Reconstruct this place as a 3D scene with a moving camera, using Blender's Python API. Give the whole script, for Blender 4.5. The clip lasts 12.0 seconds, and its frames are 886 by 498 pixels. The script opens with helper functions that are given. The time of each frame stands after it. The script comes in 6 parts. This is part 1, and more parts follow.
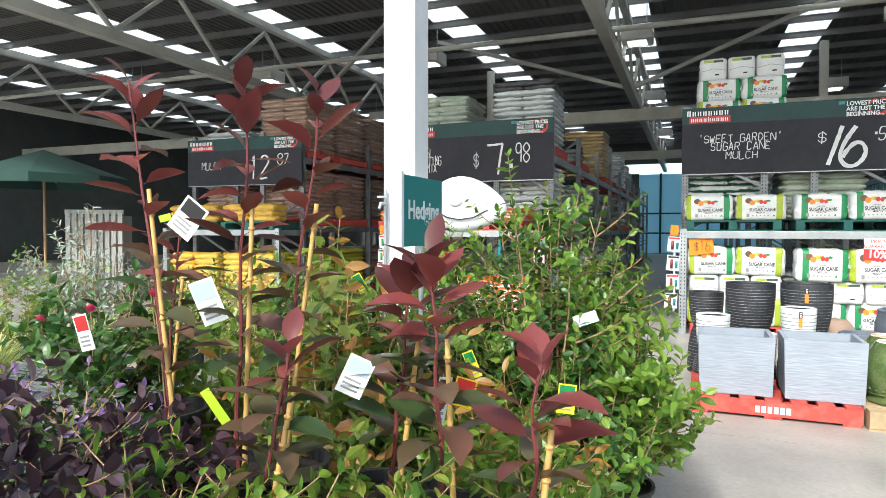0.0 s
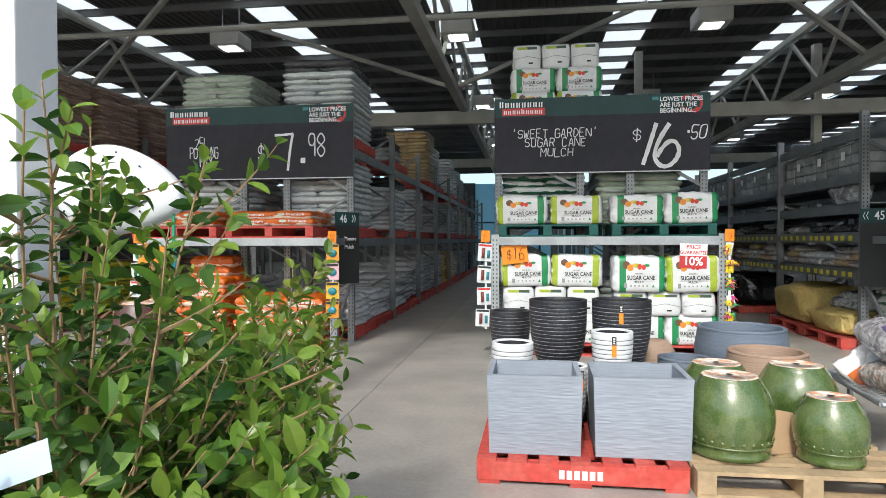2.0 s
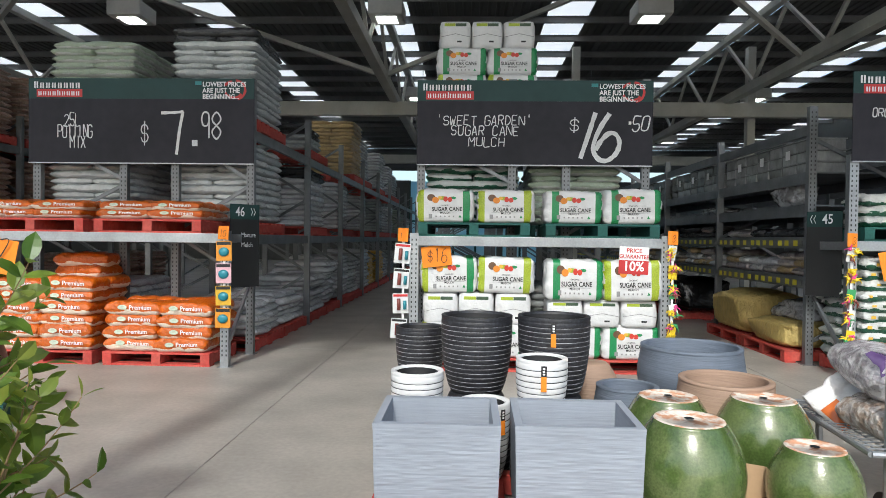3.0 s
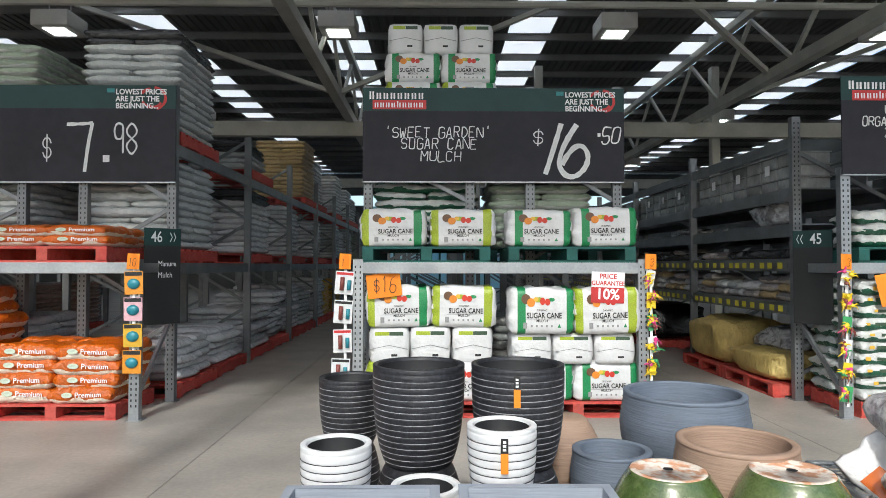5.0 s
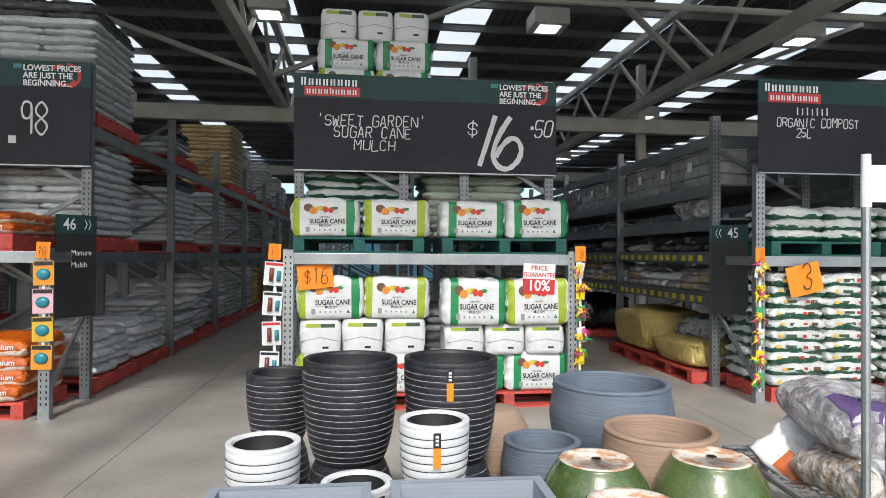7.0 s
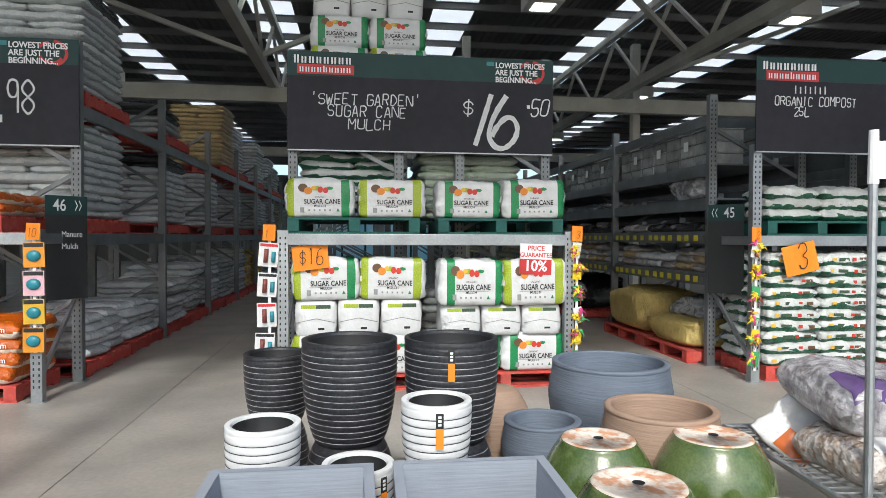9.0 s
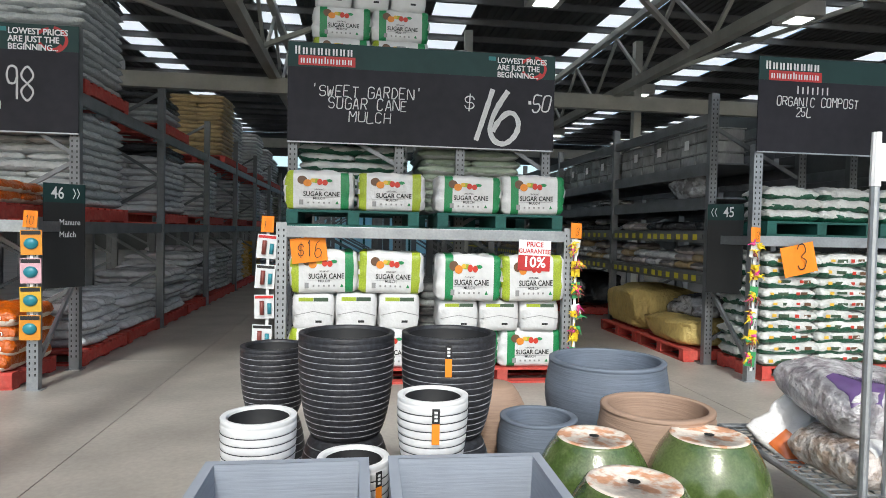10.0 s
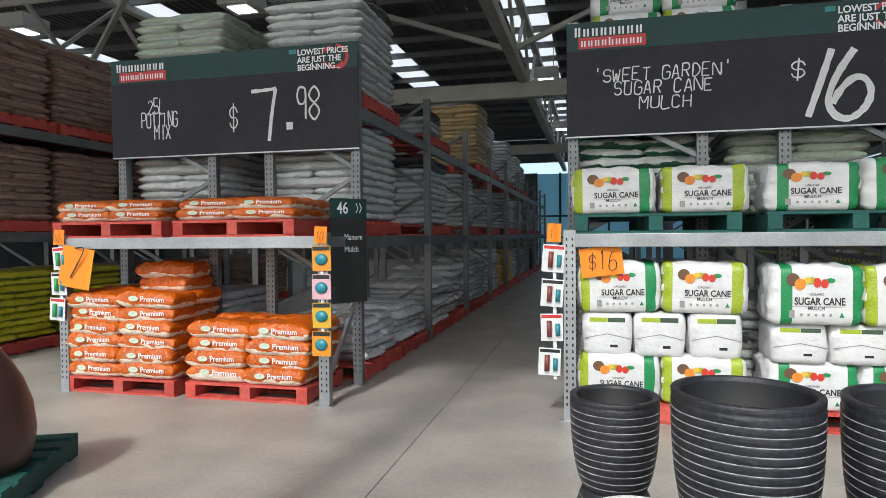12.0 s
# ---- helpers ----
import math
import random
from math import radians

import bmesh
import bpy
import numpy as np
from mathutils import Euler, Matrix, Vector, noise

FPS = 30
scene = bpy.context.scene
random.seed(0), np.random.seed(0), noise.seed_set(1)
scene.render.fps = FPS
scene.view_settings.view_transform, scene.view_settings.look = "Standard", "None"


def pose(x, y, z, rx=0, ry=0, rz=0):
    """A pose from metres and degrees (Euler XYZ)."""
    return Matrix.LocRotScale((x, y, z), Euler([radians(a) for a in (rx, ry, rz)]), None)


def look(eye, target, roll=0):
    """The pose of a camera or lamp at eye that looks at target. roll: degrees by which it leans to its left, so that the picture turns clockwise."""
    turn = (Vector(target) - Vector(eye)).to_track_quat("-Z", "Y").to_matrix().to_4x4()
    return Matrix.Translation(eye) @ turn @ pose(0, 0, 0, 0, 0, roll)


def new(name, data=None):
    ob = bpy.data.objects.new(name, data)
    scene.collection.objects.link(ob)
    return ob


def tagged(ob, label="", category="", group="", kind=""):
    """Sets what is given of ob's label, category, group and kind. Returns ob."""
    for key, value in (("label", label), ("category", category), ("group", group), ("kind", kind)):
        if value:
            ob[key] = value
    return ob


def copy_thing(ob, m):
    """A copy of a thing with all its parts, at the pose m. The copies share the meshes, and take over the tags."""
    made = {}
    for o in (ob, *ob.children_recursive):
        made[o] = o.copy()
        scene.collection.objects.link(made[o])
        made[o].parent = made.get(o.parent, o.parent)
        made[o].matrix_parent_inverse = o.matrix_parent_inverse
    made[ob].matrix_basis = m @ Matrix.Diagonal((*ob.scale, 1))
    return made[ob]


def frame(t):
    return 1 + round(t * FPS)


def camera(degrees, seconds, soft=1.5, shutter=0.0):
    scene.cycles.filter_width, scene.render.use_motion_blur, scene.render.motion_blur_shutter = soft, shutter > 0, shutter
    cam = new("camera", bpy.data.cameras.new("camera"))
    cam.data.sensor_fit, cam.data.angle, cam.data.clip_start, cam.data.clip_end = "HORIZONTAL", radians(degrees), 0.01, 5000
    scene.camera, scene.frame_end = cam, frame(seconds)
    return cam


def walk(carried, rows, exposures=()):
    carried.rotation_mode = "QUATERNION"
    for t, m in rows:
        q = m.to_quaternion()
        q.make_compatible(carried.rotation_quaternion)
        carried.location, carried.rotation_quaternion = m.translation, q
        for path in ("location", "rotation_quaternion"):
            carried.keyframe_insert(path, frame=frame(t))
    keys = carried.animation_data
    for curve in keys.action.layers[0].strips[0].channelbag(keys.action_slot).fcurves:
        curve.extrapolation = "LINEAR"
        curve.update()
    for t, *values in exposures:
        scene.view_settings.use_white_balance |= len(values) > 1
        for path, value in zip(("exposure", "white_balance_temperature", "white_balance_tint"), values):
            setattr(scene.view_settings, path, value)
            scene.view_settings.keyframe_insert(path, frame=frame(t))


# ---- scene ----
cam = camera(70.4, 12.0, soft=0.7)
PATH = [
    (0, (3.714, 3.422, 1.431), (2.979, 5.281, 1.37), 0.1),
    (0.5, (3.733, 3.914, 1.392), (2.81, 5.687, 1.347), -0.4),
    (1, (3.799, 4.242, 1.383), (3.009, 6.079, 1.317), 1.3),
    (1.5, (3.933, 4.643, 1.379), (3.345, 6.554, 1.343), 2.7),
    (2, (4.027, 5.165, 1.388), (3.752, 7.145, 1.359), -0.2),
    (2.5, (4.138, 5.728, 1.404), (3.968, 7.721, 1.361), 1.6),
    (3, (4.174, 6.154, 1.392), (4.094, 8.152, 1.36), 0.7),
    (3.5, (4.254, 6.477, 1.418), (4.288, 8.477, 1.407), -1.5),
    (3.7, (4.326, 6.594, 1.429), (4.339, 8.593, 1.427), -1.1),
    (5.3, (4.298, 7.003, 1.395), (4.327, 9.002, 1.449), 0.1),
    (5.5, (4.294, 6.974, 1.417), (4.323, 8.973, 1.46), -0.2),
    (6, (4.291, 6.97, 1.416), (4.382, 8.967, 1.449), -0.6),
    (6.5, (4.294, 6.996, 1.414), (4.45, 8.989, 1.441), -0.7),
    (6.7, (4.306, 7.016, 1.412), (4.54, 9.002, 1.438), 0.5),
    (8.5, (4.281, 7.057, 1.407), (4.523, 9.042, 1.378), 0.1),
    (9, (4.275, 7.079, 1.398), (4.538, 9.061, 1.359), 0.2),
    (9.5, (4.273, 7.071, 1.398), (4.552, 9.05, 1.351), 0.6),
    (10, (4.274, 7.089, 1.401), (4.542, 9.07, 1.344), 1.2),
    (10.5, (4.262, 7.187, 1.386), (4.529, 9.168, 1.317), 0.3),
    (11, (4.238, 7.432, 1.38), (4.221, 9.432, 1.363), 1.1),
    (11.5, (4.054, 7.655, 1.389), (3.756, 9.633, 1.362), 0.6),
    (12, (3.791, 7.872, 1.419), (3.323, 9.816, 1.375), -0.5),
]
EXPO, SKY_STRENGTH, SUN_STRENGTH = 0.68, 0.15, 1.5
walk(cam, [(t, look(eye, target, roll)) for t, eye, target, roll in PATH], exposures=[(0.0, EXPO + 0.62, 6150, 2), (1.0, EXPO + 0.42, 6150, 4), (1.8, EXPO + 0.15, 6150, 4), (3.0, EXPO, 6150, 5), (12.0, EXPO, 6150, 5)])

# ---- daylight ----
SUN_ELEV, SUN_AZ = 42.0, 8.0   # degrees; the sun stands behind the walker, a little to the left
world = bpy.data.worlds.new("sky")
scene.world = world
world.use_nodes = True
wn = world.node_tree
wn.nodes.clear()
sky = wn.nodes.new("ShaderNodeTexSky")
sky.sky_type = "NISHITA"
sky.sun_disc = False
sky.sun_elevation = radians(SUN_ELEV)
sky.sun_rotation = radians(180 + SUN_AZ)
sky.dust_density = 3.0
bg = wn.nodes.new("ShaderNodeBackground")
bg.inputs["Strength"].default_value = SKY_STRENGTH
wo = wn.nodes.new("ShaderNodeOutputWorld")
wn.links.new(sky.outputs[0], bg.inputs[0])
wn.links.new(bg.outputs[0], wo.inputs[0])
sun_data = bpy.data.lights.new("sun", "SUN")
sun_data.energy, sun_data.angle, sun_data.color = SUN_STRENGTH, radians(4.0), (1.0, 0.97, 0.92)
sun = new("sun", sun_data)
ce, se = math.cos(radians(SUN_ELEV)), math.sin(radians(SUN_ELEV))
sun.matrix_world = look((0, 0, 30), (ce * math.sin(radians(SUN_AZ)), ce * math.cos(radians(SUN_AZ)), 30 - se))


# ---- materials ----
def mat(name, color, rough=0.6, metal=0.0, grain=30.0, vary=0.25, bump=0.15, stain=1.5, stain_amt=0.2, rand=0.0, coat=0.0, spec=0.5, bump_dist=0.004, stain_col=None, stretch=None):
    """A procedural surface: base colour with fine grain, large stains, relief and a shift from piece to piece."""
    m = bpy.data.materials.new(name)
    m.use_nodes = True
    nt = m.node_tree
    n, l = nt.nodes, nt.links
    b = n["Principled BSDF"]
    b.inputs["Roughness"].default_value = rough
    b.inputs["Metallic"].default_value = metal
    b.inputs["Coat Weight"].default_value = coat
    b.inputs["Specular IOR Level"].default_value = spec
    co = n.new("ShaderNodeTexCoord")
    fine = n.new("ShaderNodeTexNoise")
    fine.inputs["Scale"].default_value, fine.inputs["Detail"].default_value = grain, 5.0
    big = n.new("ShaderNodeTexNoise")
    big.inputs["Scale"].default_value, big.inputs["Detail"].default_value = stain, 4.0
    if stretch:
        mp = n.new("ShaderNodeMapping")
        mp.inputs["Scale"].default_value = stretch
        l.new(co.outputs["Object"], mp.inputs["Vector"])
        l.new(mp.outputs[0], fine.inputs["Vector"])
    else:
        l.new(co.outputs["Object"], fine.inputs["Vector"])
    l.new(co.outputs["Object"], big.inputs["Vector"])
    dark = tuple(c * (1 - vary) for c in color)
    light = tuple(min(1.0, c * (1 + vary * 0.6)) for c in color)
    ramp = n.new("ShaderNodeMix")
    ramp.data_type = "RGBA"
    ramp.inputs[6].default_value, ramp.inputs[7].default_value = (*dark, 1), (*light, 1)
    l.new(fine.outputs["Fac"], ramp.inputs[0])
    st = n.new("ShaderNodeMapRange")
    st.inputs[1].default_value, st.inputs[2].default_value = 0.35, 0.7
    st.inputs[3].default_value, st.inputs[4].default_value = 1.0, 1.0 - stain_amt
    l.new(big.outputs["Fac"], st.inputs[0])
    mul = n.new("ShaderNodeMix")
    mul.data_type, mul.blend_type = "RGBA", "MULTIPLY"
    mul.inputs[0].default_value = 1.0
    l.new(ramp.outputs[2], mul.inputs[6])
    if stain_col:
        st.inputs[1].default_value, st.inputs[2].default_value = 0.46, 0.58
        st.inputs[3].default_value, st.inputs[4].default_value = 0.0, 1.0
        tint = n.new("ShaderNodeMix")
        tint.data_type = "RGBA"
        tint.inputs[6].default_value, tint.inputs[7].default_value = (1, 1, 1, 1), (*stain_col, 1)
        l.new(st.outputs[0], tint.inputs[0])
        l.new(tint.outputs[2], mul.inputs[7])
    else:
        l.new(st.outputs[0], mul.inputs[7])
    last = mul.outputs[2]
    if rand:
        info = n.new("ShaderNodeObjectInfo")
        hsv = n.new("ShaderNodeHueSaturation")
        rr = n.new("ShaderNodeMapRange")
        rr.inputs[3].default_value, rr.inputs[4].default_value = 1 - rand, 1 + rand
        l.new(info.outputs["Random"], rr.inputs[0])
        l.new(rr.outputs[0], hsv.inputs["Value"])
        l.new(last, hsv.inputs["Color"])
        last = hsv.outputs["Color"]
    l.new(last, b.inputs["Base Color"])
    if bump:
        bp = n.new("ShaderNodeBump")
        bp.inputs["Strength"].default_value, bp.inputs["Distance"].default_value = bump, bump_dist
        l.new(fine.outputs["Fac"], bp.inputs["Height"])
        l.new(bp.outputs[0], b.inputs["Normal"])
    return m


def leaf_mat(name, a, b_, under=0.35, rough=0.35, trans=0.35):
    """Foliage: colour that shifts from leaf to leaf, light that passes through the blade."""
    m = bpy.data.materials.new(name)
    m.use_nodes = True
    nt = m.node_tree
    n, l = nt.nodes, nt.links
    p = n["Principled BSDF"]
    p.inputs["Roughness"].default_value = rough
    geo = n.new("ShaderNodeNewGeometry")
    info = n.new("ShaderNodeObjectInfo")
    add = n.new("ShaderNodeMath")
    add.operation = "ADD"
    l.new(geo.outputs["Random Per Island"], add.inputs[0])
    l.new(info.outputs["Random"], add.inputs[1])
    fr = n.new("ShaderNodeMath")
    fr.operation = "FRACT"
    l.new(add.outputs[0], fr.inputs[0])
    tex = n.new("ShaderNodeTexNoise")
    tex.inputs["Scale"].default_value = 25
    mix0 = n.new("ShaderNodeMath")
    mix0.operation = "MULTIPLY_ADD"
    mix0.inputs[1].default_value, mix0.inputs[2].default_value = 0.4, -0.2
    l.new(tex.outputs["Fac"], mix0.inputs[0])
    add2 = n.new("ShaderNodeMath")
    l.new(fr.outputs[0], add2.inputs[0])
    l.new(mix0.outputs[0], add2.inputs[1])
    mix = n.new("ShaderNodeMix")
    mix.data_type = "RGBA"
    mix.inputs[6].default_value, mix.inputs[7].default_value = (*a, 1), (*b_, 1)
    l.new(add2.outputs[0], mix.inputs[0])
    l.new(mix.outputs[2], p.inputs["Base Color"])
    tr = n.new("ShaderNodeBsdfTranslucent")
    l.new(mix.outputs[2], tr.inputs["Color"])
    ms = n.new("ShaderNodeMixShader")
    ms.inputs[0].default_value = trans
    l.new(p.outputs[0], ms.inputs[1])
    l.new(tr.outputs[0], ms.inputs[2])
    l.new(ms.outputs[0], n["Material Output"].inputs["Surface"])
    return m


def glow_mat(name, color, strength):
    m = bpy.data.materials.new(name)
    m.use_nodes = True
    b = m.node_tree.nodes["Principled BSDF"]
    b.inputs["Base Color"].default_value = (*color, 1)
    b.inputs["Emission Color"].default_value = (*color, 1)
    b.inputs["Emission Strength"].default_value = strength
    return m


def sheet_mat(name, color, trans=0.8):
    """A translucent roof sheet that scatters the daylight falling on it."""
    m = bpy.data.materials.new(name)
    m.use_nodes = True
    nt = m.node_tree
    tr = nt.nodes.new("ShaderNodeBsdfTranslucent")
    tr.inputs["Color"].default_value = (*color, 1)
    df = nt.nodes.new("ShaderNodeBsdfDiffuse")
    df.inputs["Color"].default_value = (*color, 1)
    ms = nt.nodes.new("ShaderNodeMixShader")
    ms.inputs[0].default_value = trans
    nt.links.new(df.outputs[0], ms.inputs[1])
    nt.links.new(tr.outputs[0], ms.inputs[2])
    nt.links.new(ms.outputs[0], nt.nodes["Material Output"].inputs["Surface"])
    return m


M_CONCRETE = mat("concrete", (0.405, 0.375, 0.335), 0.42, grain=30, vary=0.26, bump=0.12, stain=1.6, stain_amt=0.30)
M_ASPHALT = mat("asphalt", (0.10, 0.10, 0.10), 0.9, grain=120, vary=0.3, stain=0.3)
M_PURLIN = mat("dull_steel_purlin", (0.21, 0.21, 0.205), 0.6, grain=15, vary=0.15)
M_ROOF = mat("roof_sheet", (0.115, 0.115, 0.112), 0.6, grain=8, vary=0.2, bump=0.02, stain=0.4)
M_WALL = mat("dark_wall", (0.10, 0.11, 0.11), 0.8, grain=10, vary=0.2)
M_STEEL = mat("galvanised_steel", (0.42, 0.44, 0.46), 0.42, 0.75, grain=45, vary=0.25, bump=0.03, stain=4, stain_amt=0.25, rand=0.08)
M_RACK = mat("rack_grey_steel", (0.215, 0.225, 0.235), 0.45, 0.4, grain=40, vary=0.2, bump=0.03, stain=4, stain_amt=0.3, rand=0.08)
M_BEAM_PAINT = mat("cream_painted_steel", (0.50, 0.50, 0.45), 0.5, 0.0, grain=15, vary=0.1, bump=0.02, stain=2, stain_amt=0.2)
M_WHITE = mat("white_paint", (0.80, 0.80, 0.80), 0.45, grain=20, vary=0.05, bump=0.03, stain=2, stain_amt=0.1)
M_SKYLIGHT = sheet_mat("skylight_sheet", (0.95, 0.95, 0.93))
M_LAMP = glow_mat("lamp_diffuser", (1.0, 1.0, 0.95), 3.0)
M_LAMPBODY = mat("lamp_body", (0.62, 0.61, 0.57), 0.5, grain=20, vary=0.1)
M_BOARD = mat("chalkboard", (0.027, 0.026, 0.034), 0.6, spec=0.25, grain=9, vary=0.35, bump=0.02, stain=1.5, stain_amt=0.3)
M_BOARDTOP = mat("teal_green_header", (0.018, 0.052, 0.050), 0.55, spec=0.3, grain=9, vary=0.15, bump=0.02)
M_CHALK = mat("chalk_paint", (0.75, 0.75, 0.75), 0.8, grain=70, vary=0.3, bump=0)
M_PRINTWHITE = mat("print_white", (0.82, 0.82, 0.82), 0.5, grain=20, vary=0.04, bump=0)
M_PRINTRED = mat("print_red", (0.55, 0.03, 0.03), 0.5, grain=20, vary=0.08, bump=0)
M_PRINTBLACK = mat("print_black", (0.015, 0.015, 0.015), 0.5, grain=20, vary=0.1, bump=0)
M_TEAL = mat("teal_sign", (0.012, 0.20, 0.20), 0.4, grain=10, vary=0.05, bump=0.0, stain=3, stain_amt=0.05)
M_ORANGECARD = mat("orange_card", (0.95, 0.27, 0.01), 0.7, grain=40, vary=0.08, bump=0.05)
M_PALRED = mat("red_painted_timber", (0.50, 0.060, 0.045), 0.75, grain=26, vary=0.45, bump=0.4, stain=9, stain_col=(1.05, 1.5, 1.5), rand=0.18)
M_PALGREEN = mat("green_painted_timber", (0.015, 0.10, 0.085), 0.75, grain=35, vary=0.35, bump=0.3, stain=6, stain_amt=0.3, rand=0.15)
M_PALWOOD = mat("raw_timber", (0.46, 0.33, 0.19), 0.8, grain=35, vary=0.3, bump=0.3, stain=6, stain_amt=0.3, rand=0.12)
M_PLANTER = mat("grey_stone_composite", (0.30, 0.33, 0.38), 0.65, grain=55, vary=0.18, bump=0.5, stain=5, stain_amt=0.12, stretch=(0.10, 0.10, 2.0))
M_BLUEPOT = mat("slate_blue_composite", (0.145, 0.175, 0.225), 0.68, grain=40, vary=0.35, bump=0.9, stain=5, stain_amt=0.15, stretch=(0.18, 0.18, 2.6))
M_TANPOT = mat("sand_composite", (0.37, 0.25, 0.18), 0.72, grain=40, vary=0.28, bump=0.9, stain=5, stain_amt=0.12, stretch=(0.18, 0.18, 2.6))
M_BLACKPOT = mat("charcoal_clay", (0.017, 0.0175, 0.021), 0.5, grain=60, vary=0.5, bump=0.5, stain=55, stain_col=(1.7, 1.7, 1.75), stretch=(0.5, 0.5, 2.0))
M_WHITEPOT = mat("white_clay", (0.74, 0.74, 0.74), 0.6, grain=30, vary=0.1, bump=0.2, stain=9, stain_amt=0.15)
M_GROOVE_W = mat("worn_light_groove", (0.42, 0.42, 0.44), 0.8, grain=26, vary=0.7, bump=0, stain=22, stain_amt=0.75)
M_GROOVE_B = mat("dark_groove", (0.05, 0.05, 0.055), 0.8, grain=50, vary=0.3, bump=0)
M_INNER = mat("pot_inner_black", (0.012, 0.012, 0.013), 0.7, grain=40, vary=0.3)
M_GLAZE = mat("green_glaze", (0.12, 0.16, 0.055), 0.18, grain=95, vary=0.55, bump=0.25, stain=9, stain_col=(0.62, 0.74, 0.55), coat=0.6)
M_BISCUIT = mat("bare_clay_base", (0.70, 0.62, 0.54), 0.85, grain=60, vary=0.4, bump=0.3, stain=17, stain_col=(0.80, 0.46, 0.30))
M_TERRA = mat("brown_glaze", (0.085, 0.035, 0.027), 0.4, grain=10, vary=0.3, bump=0.05, stain=3, stain_amt=0.3)
M_PLASTICPOT = mat("black_plastic", (0.014, 0.014, 0.015), 0.5, grain=40, vary=0.3)
M_SOIL = mat("potting_soil", (0.035, 0.022, 0.015), 0.95, grain=120, vary=0.6, bump=0.8)
M_BAMBOO = mat("bamboo", (0.58, 0.36, 0.11), 0.5, grain=40, vary=0.25, bump=0.1, rand=0.15)
M_STEM = mat("woody_stem", (0.36, 0.23, 0.12), 0.8, grain=60, vary=0.4, bump=0.3)
M_REDSTEM = mat("red_stem", (0.16, 0.03, 0.03), 0.6, grain=60, vary=0.3)
M_CARD = mat("cardboard", (0.42, 0.28, 0.16), 0.85, grain=40, vary=0.12, bump=0.05)


# ---- mesh helpers ----
def part(name, bm, material, parent=None, label="", smooth=False):
    me = bpy.data.meshes.new(name)
    bm.to_mesh(me)
    bm.free()
    return meshpart(name, me, material, parent, label, smooth)


def meshpart(name, me, material=None, parent=None, label="", smooth=False):
    if material is not None and not me.materials:
        me.materials.append(material)
    if smooth:
        me.polygons.foreach_set("use_smooth", [True] * len(me.polygons))
    ob = new(name, me)
    if parent is not None:
        ob.parent = parent
    if label:
        ob["label"] = label
    return ob


def thing(name, m, label, category, group="", kind=""):
    ob = new(name)
    ob.empty_display_size = 0.1
    ob.matrix_world = m
    return tagged(ob, label, category, group, kind)


def box(bm, x0, x1, y0, y1, z0, z1):
    v = [bm.verts.new(p) for p in ((x0, y0, z0), (x1, y0, z0), (x1, y1, z0), (x0, y1, z0), (x0, y0, z1), (x1, y0, z1), (x1, y1, z1), (x0, y1, z1))]
    for f in ((3, 2, 1, 0), (4, 5, 6, 7), (0, 1, 5, 4), (1, 2, 6, 5), (2, 3, 7, 6), (3, 0, 4, 7)):
        bm.faces.new([v[i] for i in f])
    return v


def boxbm(x0, x1, y0, y1, z0, z1, bevel=0.0):
    bm = bmesh.new()
    box(bm, x0, x1, y0, y1, z0, z1)
    if bevel:
        bmesh.ops.bevel(bm, geom=bm.edges[:], offset=bevel, segments=2, affect="EDGES", profile=0.6)
    return bm


def bar(bm, a, b, w, h=None):
    """A rectangular bar from a to b."""
    h = h or w
    a, b = Vector(a), Vector(b)
    d = (b - a).normalized()
    up = Vector((0, 0, 1)) if abs(d.z) < 0.9 else Vector((0, 1, 0))
    s = d.cross(up).normalized()
    u = s.cross(d)
    v = []
    for p in (a, b):
        for i, j in ((-1, -1), (1, -1), (1, 1), (-1, 1)):
            v.append(bm.verts.new(p + s * (i * w / 2) + u * (j * h / 2)))
    for f in ((0, 1, 2, 3), (7, 6, 5, 4), (0, 4, 5, 1), (1, 5, 6, 2), (2, 6, 7, 3), (3, 7, 4, 0)):
        bm.faces.new([v[i] for i in f])


def tube(bm, pts, r, seg=8, r2=None):
    """A round tube along a run of points, tapering to r2."""
    pts = [Vector(p) for p in pts]
    r2 = r if r2 is None else r2
    rings = []
    for i, p in enumerate(pts):
        d = (pts[min(i + 1, len(pts) - 1)] - pts[max(i - 1, 0)]).normalized()
        a = d.cross(Vector((0.31, 0.95, 0.02)))
        if a.length < 0.05:
            a = d.cross(Vector((1, 0, 0)))
        a.normalize()
        b = d.cross(a)
        k = r + (r2 - r) * i / max(1, len(pts) - 1)
        rings.append([bm.verts.new(p + (a * math.cos(t) + b * math.sin(t)) * k) for t in (2 * math.pi * j / seg for j in range(seg))])
    for q, s in zip(rings, rings[1:]):
        for j in range(seg):
            bm.faces.new((q[j], q[(j + 1) % seg], s[(j + 1) % seg], s[j]))
    bm.faces.new(rings[0][::-1])
    bm.faces.new(rings[-1])


